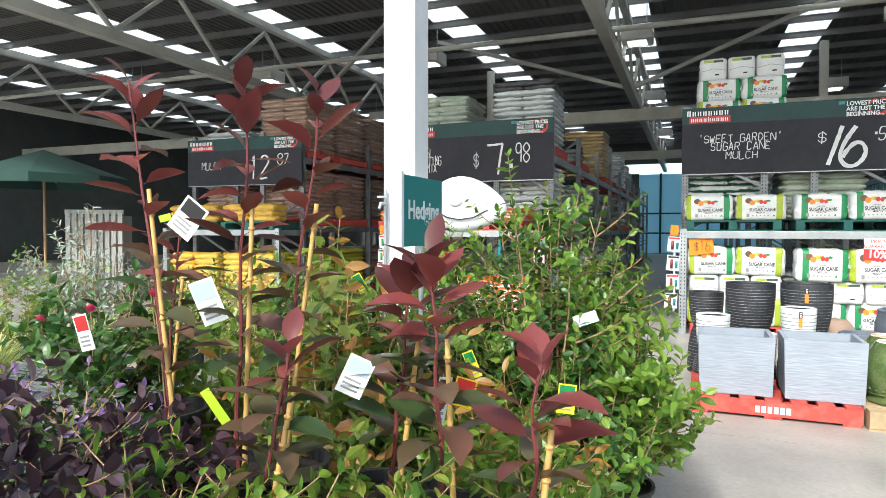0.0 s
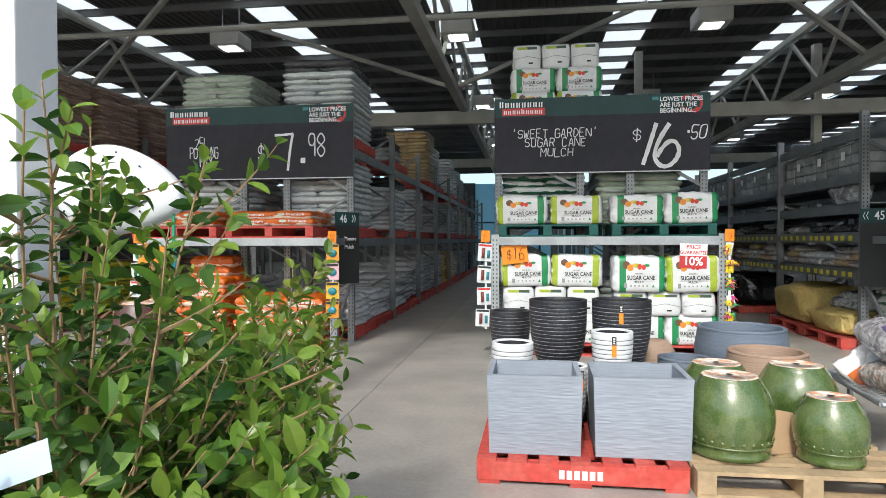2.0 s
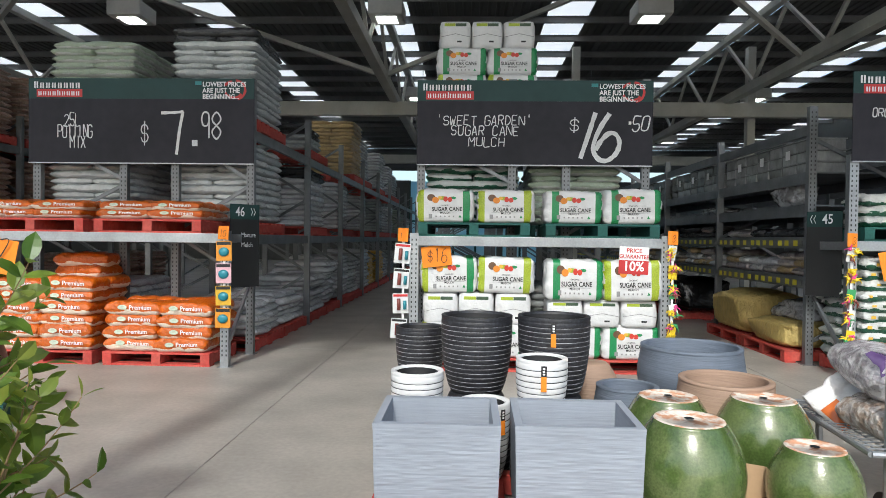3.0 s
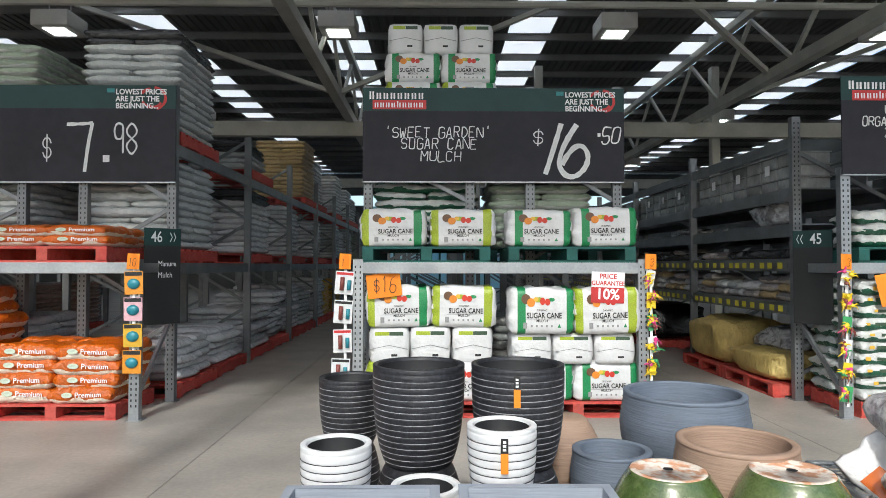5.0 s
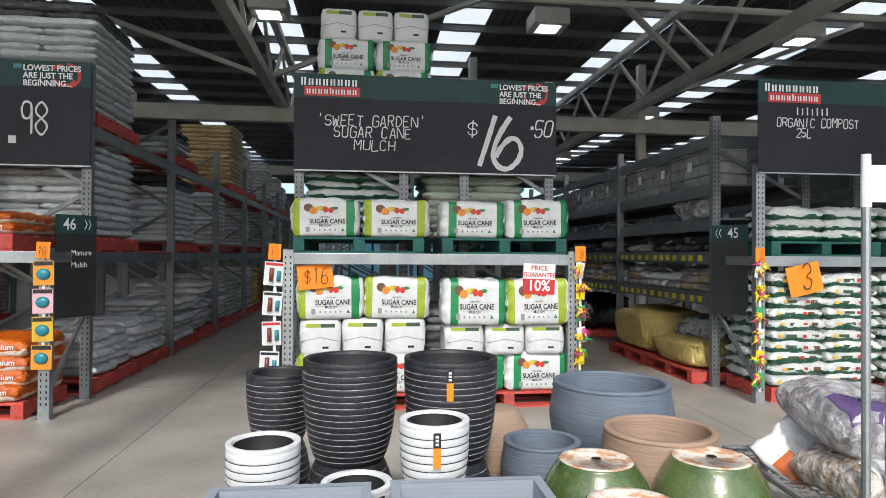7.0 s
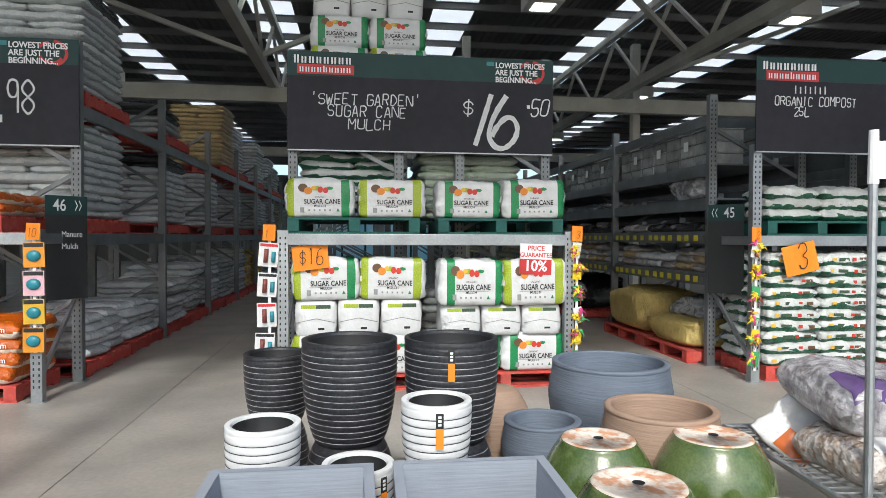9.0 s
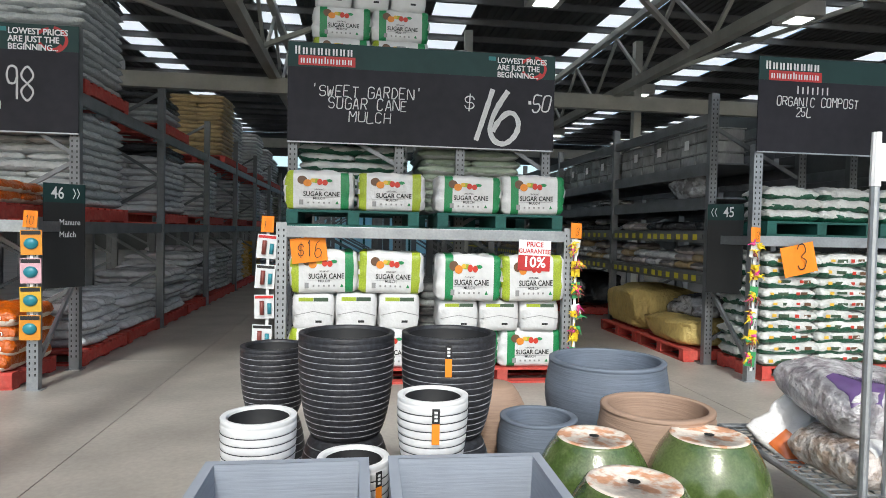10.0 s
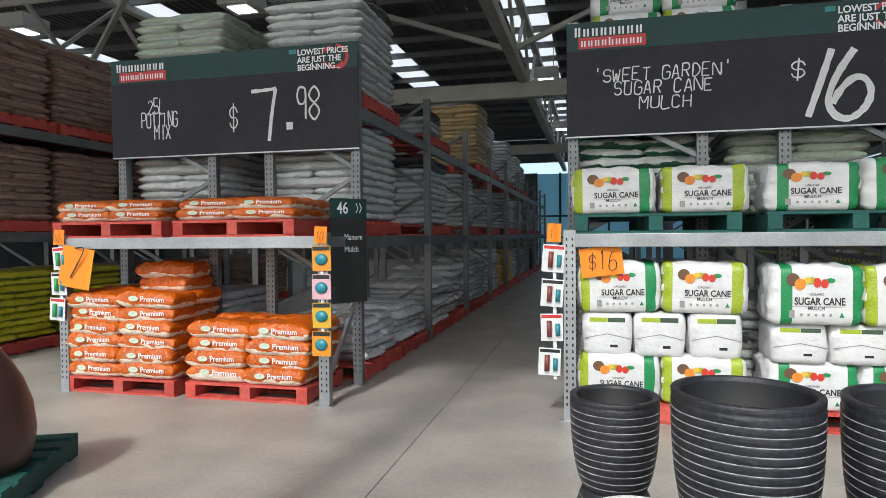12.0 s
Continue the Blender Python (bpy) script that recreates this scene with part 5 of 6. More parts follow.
def row45():
    x0 = RACKS["R"][0]
    rg = random.Random(21)
    for k in range(8):
        ya = YR + k * BAY + 0.09
        for z in (0.99, 1.45):
            st = tagged(new("price_strip"), "yellow price strip along a shelf edge", "price strip", "price strips", "structure")
            part("rail", boxbm(x0 - 0.012, x0 - 0.006, ya, ya + BAY - 0.12, z - 0.085, z - 0.03), M_RACK, st)
            if k < 4:
                y = ya + 0.1
                while y < ya + BAY - 0.25:
                    part("price_card", boxbm(x0 - 0.016, x0 - 0.0125, y, y + 0.09, z - 0.09, z - 0.025), M_YELLOWSTRIP, st)
                    y += rg.uniform(0.16, 0.24)
            else:
                part("price_card", boxbm(x0 - 0.016, x0 - 0.0125, ya + 0.1, ya + BAY - 0.3, z - 0.075, z - 0.035), M_YELLOWSTRIP, st)
        for z in (0.99, 1.45, 1.82, 2.20):
            tagged(part("shelf_board", boxbm(x0 + 0.03, x0 + 1.1, ya, ya + BAY - 0.1, z, z + 0.018), M_RACK), "dull grey steel shelf deck on the rack row", "shelf board", "shelf boards", "structure")
        if k < 6:
            y = ya + 0.2
            while y < ya + BAY - 0.3:
                for lay in range(rg.choice((2, 3, 3))):
                    bag_thing(rg.choice(("multi", "multi", "tan", "white")), pose(x0 + 0.30, y, 1.008 + lay * 0.09, 0, 0, rg.uniform(80, 100)), 0.36, 0.46, 0.10, lay, "small bags on shelves", "on a shelf with others")
                for lay in range(rg.choice((1, 1, 2))):
                    bag_thing(rg.choice(("dark", "dark", "multi")), pose(x0 + 0.28, y, 1.468 + lay * 0.08, 0, 0, rg.uniform(70, 110)), 0.36, 0.42, 0.10, lay, "small bags on shelves", "on a shelf with others")
                y += 0.39
            for j in range(7):
                t = thing("storage_tub", pose(x0 + 0.30, ya + 0.22 + j * 0.345, 2.218), "stack of frosted clear plastic tubs on a shelf", "storage tub", "plastic tubs")
                mt = M_TUBTEAL if k == 3 else M_TUB
                for q in range(3):
                    zq = q * 0.135
                    part("tub", boxbm(-0.20, 0.20, -0.155, 0.155, zq, zq + 0.118, 0.012), mt, t)
                    part("rim", boxbm(-0.212, 0.212, -0.166, 0.166, zq + 0.119, zq + 0.133, 0.005), mt, t)
                if j % 2 == 1:
                    part("card_label", boxbm(-0.2165, -0.2135, -0.05, 0.05, 0.20, 0.31), M_PRINTWHITE, t)
    crumpled("clear_bag", pose(x0 + 0.26, YR + 0.80, 1.838), 0.42, 0.62, 0.30, M_CLEAR, "crumpled clear plastic bag on a shelf", "bag", 3.3)
    crumpled("clear_bag", pose(x0 + 0.28, YR + 3.2, 1.838), 0.4, 0.9, 0.12, M_CLEAR, "flat crumpled plastic bag on a shelf", "bag", 5.1)
    for k, (y, h, c) in enumerate(((YR + 1.95, 0.56, M_WOVEN), (YR + 0.72, 0.30, M_WOVEN), (YR + 4.6, 0.6, M_BLACKFILM), (YR + 5.9, 0.55, M_BLACKFILM))):
        pallet("red", pose(x0 + 0.42, y, 0, 0, 0, 90))
        crumpled("bulk_sack", pose(x0 + 0.37, y, 0.146), 1.05, 1.12, h, c, "slumped yellow woven bulk sack on a red pallet" if c is M_WOVEN else "black film wrapped load on a red pallet", "bulk sack", k * 2.3 + 1, 0.03, 0.42)
    crumpled("clear_bag", pose(x0 + 0.50, YR + 0.85, 0.38), 0.7, 0.9, 0.30, M_CLEAR, "crumpled grey plastic bag lying on a woven sack", "bag", 8.2)


row45()


# ---- yellow bags on the next row's end ----
ry = random.Random(31)
for px in (-5.05, -3.78):
    pallet("green", pose(px, YF + 0.40, 1.42), 0.78)
    pallet("red", pose(px, YF + 0.40, 0), 0.78)
    for i in range(3):
        for s in (-1, 1):
            bag_thing("yellow", pose(px + s * 0.285, YF + 0.25, 1.566 + i * 0.1, 0, 0, ry.uniform(-4, 4)), 0.58, 0.42, 0.13, i + s, "yellow compost bags", "on a shelf pallet")
    for i in range(8):
        for s in (-1, 1):
            bag_thing("yellow", pose(px + s * 0.285, YF + 0.25, 0.146 + i * 0.102, 0, 0, ry.uniform(-4, 4)), 0.58, 0.42, 0.13, i + s, "yellow compost bags", "stacked on a pallet")


# ---- hose reel on the column ----
M_HOSE = mat("green_hose", (0.02, 0.30, 0.16), 0.4, grain=40, vary=0.1, bump=0)
reel = thing("hose_reel", pose(2.13, 7.80, 1.62, 0, 0, 12), "white plastic retractable hose reel mounted on the column", "hose reel")
bm = bmesh.new()
bmesh.ops.create_uvsphere(bm, u_segments=40, v_segments=24, radius=1.0)
for v in bm.verts:
    p = v.co
    beak = max(0.0, p.x) ** 3 * 0.10
    v.co = Vector((p.x * 0.235 + beak, math.copysign(min(abs(p.y) ** 0.55, 1.0), p.y) * 0.10, p.z * 0.205 - beak * 0.35))
shell = part("shell", bm, M_WHITE, reel, smooth=True)
bm = bmesh.new()
bmesh.ops.create_uvsphere(bm, u_segments=20, v_segments=10, radius=1.0, matrix=pose(-0.03, -0.104, 0.02) @ Matrix.Diagonal((0.05, 0.012, 0.042, 1)))
part("hub_cap", bm, M_LAMPBODY, reel, smooth=True)
bm = bmesh.new()
tube(bm, [(-0.16, -0.090, -0.06), (-0.09, -0.101, -0.10), (0.0, -0.103, -0.115), (0.10, -0.101, -0.10), (0.18, -0.088, -0.055), (0.26, -0.05, -0.03)], 0.005, 6)
part("seam", bm, M_GROOVE_B, reel)
for k in range(10):
    a = 2 * math.pi * k / 10
    bm = bmesh.new()
    bmesh.ops.create_uvsphere(bm, u_segments=6, v_segments=4, radius=0.005, matrix=Matrix.Translation((0.2 * math.cos(a), -0.085, 0.17 * math.sin(a))))
    part("screw", bm, M_PRINTBLACK, reel)
part("bracket", boxbm(-0.36, -0.18, -0.03, 0.10, -0.05, 0.03, 0.005), M_STEEL, reel)
bm = bmesh.new()
tube(bm, [(0.27, -0.02, -0.04), (0.285, -0.02, -0.12), (0.285, -0.02, -0.30)], 0.008, 8)
hose = part("hose_end", bm, M_HOSE, reel)
bm = bmesh.new()
tube(bm, [(0.285, -0.02, -0.30), (0.285, -0.02, -0.46)], 0.016, 10, 0.012)
part("nozzle", bm, M_CARDS[7], hose, "blue and orange hose nozzle")
tap = thing("tap", pose(1.69, 7.58, 1.62), "brass garden tap with grey pipe on the column", "tap")
bm = bmesh.new()
tube(bm, [(-0.06, -0.03, -1.55), (-0.06, -0.03, 0.10)], 0.014, 8)
part("pipe", bm, M_STEEL, tap)
bm = bmesh.new()
tube(bm, [(-0.06, -0.03, 0.0), (-0.06, -0.11, 0.0), (-0.06, -0.13, -0.04)], 0.012, 8)
bar(bm, (-0.10, -0.08, 0.05), (-0.02, -0.08, 0.05), 0.014)
part("spout", bm, M_STEEL, tap)


# ---- brown urn on a green pallet ----
pallet("green", pose(0.20, 10.52, 0, 0, 0, 24))
urn = thing("brown_urn", pose(0.42, 10.58, 0.148), "tall dark brown glazed urn standing on a green pallet", "plant pot")
part("body", lathe([(0.24, 0), (0.31, 0.02), (0.335, 0.10), (0.345, 0.20), (0.33, 0.34), (0.285, 0.48), (0.23, 0.58), (0.19, 0.64), (0.185, 0.66)], 48), M_TERRA, urn, smooth=True)
part("bare_base", lathe([(0.184, 0.655), (0.17, 0.668), (0.02, 0.664), (0, 0.664)], 48), M_BISCUIT, urn, smooth=True)

# cardboard between the green urns
cb = thing("cardboard_sheet", pose(5.42, 8.98, 0.148, -6, 0, 30), "torn brown cardboard sheet tucked between urns", "cardboard")
bm = bmesh.new()
for i, (x0, x1, h0, h1, y0) in enumerate(((-0.13, 0.0, 0.30, 0.26, 0.0), (0.0, 0.16, 0.26, 0.22, 0.0))):
    a = [bm.verts.new(p) for p in ((x0, y0 + i * 0.02, 0), (x1, y0 + 0.02 - i * 0.05, 0), (x1, y0 + 0.02 - i * 0.05, h1), (x0, y0 + i * 0.02, h0))]
    bm.faces.new(a)
bmesh.ops.recalc_face_normals(bm, faces=bm.faces[:])
bmesh.ops.solidify(bm, geom=bm.faces[:], thickness=0.004)
part("sheet", bm, M_CARD, cb)


# ---- flat trolley with bags ----
tr = thing("flat_trolley", pose(6.05, 9.12, 0, 0, 0, -5.7), "galvanised mesh flat-bed trolley with an upright pole", "trolley")
L_, D_ = 1.35, 0.98
for y in (0.0, D_):
    bm = bmesh.new()
    tube(bm, [(0, y, 0.42), (L_, y, 0.42)], 0.016, 8)
    part("deck_rail", bm, M_STEEL, tr)
for x in (0.0, L_):
    bm = bmesh.new()
    tube(bm, [(x, 0, 0.42), (x, D_, 0.42)], 0.016, 8)
    part("deck_rail", bm, M_STEEL, tr)
for k in range(26):
    bm = bmesh.new()
    x = 0.05 + k * 0.05
    tube(bm, [(x, 0, 0.425), (x, D_, 0.425)], 0.004, 5)
    part("mesh_wire", bm, M_STEEL, tr)
for k in range(18):
    bm = bmesh.new()
    y = 0.05 + k * 0.052
    tube(bm, [(0, y, 0.432), (L_, y, 0.432)], 0.004, 5)
    part("mesh_wire", bm, M_STEEL, tr)
for x, y in ((0.14, 0.12), (0.14, D_ - 0.12), (L_ - 0.14, 0.12), (L_ - 0.14, D_ - 0.12)):
    bm = bmesh.new()
    tube(bm, [(x, y, 0.41), (x, y, 0.2)], 0.02, 8)
    leg = part("caster_fork", bm, M_STEEL, tr)
    bm = bmesh.new()
    tube(bm, [(x - 0.025, y, 0.1), (x + 0.025, y, 0.1)], 0.1, 20)
    part("wheel", bm, M_PRINTBLACK, leg)
bm = bmesh.new()
tube(bm, [(0.112, 0.082, 0.12), (0.112, 0.082, 1.60)], 0.017, 10)
part("upright_pole", bm, M_STEEL, tr)
bm = bmesh.new()
tube(bm, [(0.20, 0.082, 0.44), (0.20, 0.082, 0.96), (0.215, 0.082, 1.0), (0.26, 0.082, 1.02), (0.80, 0.082, 1.02)], 0.014, 10)
part("handle_loop", bm, M_STEEL, tr)
bm = bmesh.new()
tube(bm, [(0.112, 0.082, 1.60), (0.112, 0.082, 1.80)], 0.02, 10, 0.017)
part("white_cap", bm, M_PRINTWHITE, tr)
fl = part("flag", boxbm(0.132, 0.39, 0.080, 0.084, 1.62, 1.76), M_PRINTWHITE, tr)
part("flag_mark", boxbm(0.19, 0.34, 0.075, 0.0795, 1.65, 1.72), M_PRINTRED, fl)

M_BARK = mat("bark_in_clear_film", (0.58, 0.52, 0.48), 0.2, grain=26, vary=0.42, bump=1.0, stain=18, stain_col=(0.62, 0.52, 0.45), coat=0.5, bump_dist=0.03)
M_BARKGREY = mat("grey_mulch_in_clear_film", (0.58, 0.56, 0.57), 0.2, grain=26, vary=0.42, bump=1.0, stain=16, stain_col=(0.66, 0.62, 0.64), coat=0.5, bump_dist=0.03)
M_WHITEFILM = mat("white_printed_film", (0.68, 0.67, 0.66), 0.3, grain=18, vary=0.12, bump=0.8, bump_dist=0.02)
M_ORANGEFILM = mat("orange_printed_film", (0.62, 0.15, 0.03), 0.3, grain=30, vary=0.2, bump=0.4)
M_PURPLEFILM = mat("purple_printed_film", (0.14, 0.08, 0.22), 0.25, grain=12, vary=0.4, bump=0.5, coat=0.4)


def filled_bag(name, m, w, d, h, material, label, seed):
    me = bag_mesh(w, d, h, seed, 22, 16, rough=0.02)
    me.materials.append(material)
    ob = meshpart(name, me)
    ob.matrix_world = m
    return tagged(ob, label, "bag", "bags on the trolley")


def film_patch(name, bag, u0, u1, v0, v1, w, d, h, material, label=""):
    """A printed patch that follows the upper face of a filled bag."""
    src = bag.data
    bm = bmesh.new()
    grid = []
    near = [v.co for v in src.vertices if v.co.z > h * 0.45]
    for j in range(7):
        row = []
        for i in range(9):
            x, y = (u0 + (u1 - u0) * i / 8) * w / 2, (v0 + (v1 - v0) * j / 6) * d / 2
            best = sorted((((p.x - x) ** 2 + (p.y - y) ** 2, p.z) for p in near))[:4]
            tot = sum(1 / (q + 1e-5) for q, z in best)
            row.append(bm.verts.new((x, y, sum(z / (q + 1e-5) for q, z in best) / tot + 0.006)))
        grid.append(row)
    for a, b in zip(grid, grid[1:]):
        for i in range(8):
            bm.faces.new((a[i], a[i + 1], b[i + 1], b[i]))
    return part(name, bm, material, bag, label, smooth=True)


b1 = filled_bag("bark_bag", pose(6.47, 9.40, 0.437, 0, 0, 4), 0.66, 0.40, 0.17, M_BARK, "clear plastic bag of brown bark on the trolley", 4)
film_patch("white_print", b1, -0.75, 0.0, -0.9, -0.4, 0.66, 0.40, 0.17, M_WHITEFILM, "white printed text block")
b2 = filled_bag("compost_bag", pose(6.31, 9.70, 0.56) @ pose(0, 0, 0, 0, -38, 0) @ pose(0, 0, 0, 58, 0, 0), 0.44, 0.27, 0.07, M_WHITEFILM, "orange and white compost bag leaning on the trolley", 6)
film_patch("orange_print", b2, 0.2, 0.92, -0.9, 0.9, 0.44, 0.27, 0.07, M_ORANGEFILM)
film_patch("orange_print", b2, -0.92, -0.45, -0.9, 0.2, 0.44, 0.27, 0.07, M_ORANGEFILM)
b3 = filled_bag("bark_bag", pose(6.56, 9.50, 0.60, 8, 6, -6), 0.80, 0.52, 0.21, M_BARKGREY, "clear plastic bag of grey mulch with purple print on top", 9)
film_patch("purple_print", b3, -0.9, -0.35, -0.92, -0.2, 0.80, 0.52, 0.21, M_PURPLEFILM)
film_patch("purple_print", b3, -0.1, 0.85, -0.97, -0.72, 0.80, 0.52, 0.21, M_PURPLEFILM)


# ---- nursery plants ----
def add_leaf(bm, m, ln, w, fold=0.25, curl=0.2):
    """One pointed leaf blade, folded on the midrib and curling down to the tip."""
    n = 4
    left, mid, right = [], [], []
    for i in range(n + 1):
        u = i / n
        ww = w / 2 * math.sin(math.pi * min(1.0, u * 0.93 + 0.05)) ** 0.8 if 0 < i < n else 0.0
        z = -curl * ln * u * u
        mid.append(bm.verts.new(m @ Vector((ln * u, 0, z))))
        if ww:
            left.append(bm.verts.new(m @ Vector((ln * u, ww, z + ww * fold))))
            right.append(bm.verts.new(m @ Vector((ln * u, -ww, z + ww * fold))))
    for side, flip in ((left, False), (right, True)):
        q = [mid[0]] + side + [mid[n]]
        for i in range(n):
            if i == 0:
                f = (mid[0], mid[1], side[0])
            elif i == n - 1:
                f = (mid[n - 1], mid[n], side[n - 2])
            else:
                f = (mid[i], mid[i + 1], side[i], side[i - 1])
            bm.faces.new(f if not flip else f[::-1])


LEAF_GREEN = leaf_mat("hedge_leaf", (0.026, 0.078, 0.014), (0.095, 0.185, 0.034))
LEAF_LIME = leaf_mat("young_leaf", (0.11, 0.23, 0.028), (0.25, 0.37, 0.05), trans=0.45)
LEAF_GOLD = leaf_mat("gold_green_leaf", (0.10, 0.19, 0.025), (0.30, 0.34, 0.06), trans=0.4)
# lighter, yellower leaf green, with sun on the leaves put into the colour
LEAF_SUNLIT = leaf_mat("sunlit_green_leaf", (0.07, 0.15, 0.02), (0.24, 0.34, 0.05), trans=0.45)
LEAF_VARI = leaf_mat("variegated_leaf", (0.30, 0.34, 0.10), (0.55, 0.52, 0.25), trans=0.4)
LEAF_RED = leaf_mat("red_leaf", (0.075, 0.024, 0.022), (0.25, 0.06, 0.055), trans=0.35, rough=0.3)
LEAF_PURPLE = leaf_mat("bronze_leaf", (0.04, 0.075, 0.025), (0.17, 0.075, 0.055), trans=0.25, rough=0.3)
LEAF_DARK = leaf_mat("dark_purple_leaf", (0.03, 0.018, 0.024), (0.085, 0.045, 0.058), trans=0.2)
LEAF_SILVER = leaf_mat("silver_leaf", (0.22, 0.27, 0.20), (0.42, 0.46, 0.38), trans=0.3)
LEAF_GRASS = leaf_mat("striped_grass", (0.22, 0.30, 0.06), (0.55, 0.55, 0.22), trans=0.4)
LEAF_PINK = leaf_mat("pink_petal", (0.55, 0.015, 0.10), (0.70, 0.06, 0.18), trans=0.3)
LEAF_MAUVE = leaf_mat("mauve_petal", (0.30, 0.16, 0.38), (0.48, 0.30, 0.52), trans=0.3)
LEAF_ORANGE = leaf_mat("orange_tip", (0.34, 0.14, 0.03), (0.42, 0.24, 0.06), trans=0.4)


def nursery_pot(parent, r=0.14, h=0.27):
    part("pot", lathe([(0, 0), (r * 0.8, 0), (r * 0.98, h * 0.94), (r * 1.06, h * 0.94), (r * 1.06, h), (r * 0.96, h), (r * 0.93, h * 0.86), (0, h * 0.86)], 24), M_PLASTICPOT, parent, "black plastic nursery pot", smooth=False)
    part("soil", lathe([(r * 0.935, h * 0.87), (r * 0.5, h * 0.90), (0, h * 0.89)], 20), M_SOIL, parent)


def shrub(x, y, z, height, spread, shoots, ll, seed, label, leaf=None, tip=None, lean=(0, 0), bare=0.3, pitch=0.035, pot=(0.15, 0.28), stem_r=0.006, width=0.5, upright=0.55, name="shrub", tip_len=3, stem_mat=None, twigs=3):
    """A pot-grown shrub: branching woody shoots with paired leaves, paler at the tips."""
    leaf, tip = leaf or LEAF_GREEN, tip or LEAF_LIME
    rg = random.Random(seed)
    s = thing(name, pose(x, y, z), label, "shrub", "nursery shrubs")
    nursery_pot(s, *pot)
    z0 = pot[1] * 0.88
    stems, old, young = bmesh.new(), bmesh.new(), bmesh.new()
    runs = []
    for k in range(shoots):
        a = rg.uniform(0, 2 * math.pi)
        rad = spread * math.sqrt(rg.uniform(0.02, 1.0))
        hh = (height - z0) * rg.uniform(0.45, 1.0) * (1 - 0.35 * (rad / spread) ** 2)
        end = Vector((math.cos(a) * rad + lean[0] * hh, math.sin(a) * rad + lean[1] * hh, z0 + hh))
        base = Vector((rg.uniform(-0.05, 0.05), rg.uniform(-0.05, 0.05), z0))
        mid = base.lerp(end, 0.5) + Vector((math.cos(a), math.sin(a), 0)) * rad * rg.uniform(-0.05, 0.25) * upright
        pts = []
        for i in range(9):
            u = i / 8
            p = base * (1 - u) ** 2 + mid * 2 * u * (1 - u) + end * u * u
            p += Vector((noise.noise(p * 8 + Vector((k, 0, 0))), noise.noise(p * 8 + Vector((0, k, 0))), 0)) * 0.02 * u
            pts.append(p)
        tube(stems, pts, stem_r * rg.uniform(0.7, 1.2), 5, 0.0016)
        runs.append((pts, bare))
        for t in range(twigs):
            i = rg.randint(3, 7)
            o = pts[i]
            b = a + rg.uniform(-1.5, 1.5)
            tl = spread * rg.uniform(0.3, 0.6)
            e = o + Vector((math.cos(b) * tl, math.sin(b) * tl, tl * rg.uniform(0.3, 1.0)))
            bend = o.lerp(e, 0.5) + Vector((math.cos(b), math.sin(b), -0.3)) * tl * 0.12
            tp = [o * (1 - u) ** 2 + bend * 2 * u * (1 - u) + e * u * u for u in (j / 8 for j in range(9))]
            tube(stems, tp, stem_r * 0.45, 4, 0.0012)
            runs.append((tp, 0.08))
    for pts, start in runs:
        length = sum((q - p).length for p, q in zip(pts, pts[1:]))
        n = max(3, int(length * (1 - start) / pitch))
        for i in range(n):
            u = start + (1 - start) * (i + 1) / n
            f = min(7.999, u * 8)
            p = pts[int(f)].lerp(pts[int(f) + 1], f - int(f))
            d = (pts[int(f) + 1] - pts[int(f)]).normalized()
            turn = (i % 2) * 90 + rg.uniform(-25, 25)
            for side in (0, 180):
                if rg.random() < 0.12:
                    continue
                rot = d.to_track_quat("Z", "Y").to_matrix().to_4x4()
                t_end = i >= n - tip_len
                pitch_up = rg.uniform(25, 60) if t_end else rg.uniform(-10, 40)
                m = Matrix.Translation(p) @ rot @ Matrix.Rotation(radians(turn + side), 4, "Z") @ Matrix.Rotation(radians(-pitch_up), 4, "Y") @ Matrix.Rotation(radians(rg.uniform(-30, 30)), 4, "X")
                l_ = ll * rg.uniform(0.6, 1.15) * (0.8 if i >= n - 2 else 1)
                add_leaf(young if t_end and rg.random() < 0.85 else old, m, l_, l_ * width, rg.uniform(0.1, 0.4), rg.uniform(0.05, 0.35))
    tagged(part("branch", stems, stem_mat or M_STEM, s), kind="stuff")
    tagged(part("foliage", old, leaf, s), kind="stuff")
    tagged(part("young_foliage", young, tip, s, "paler young leaves"), kind="stuff")
    return s


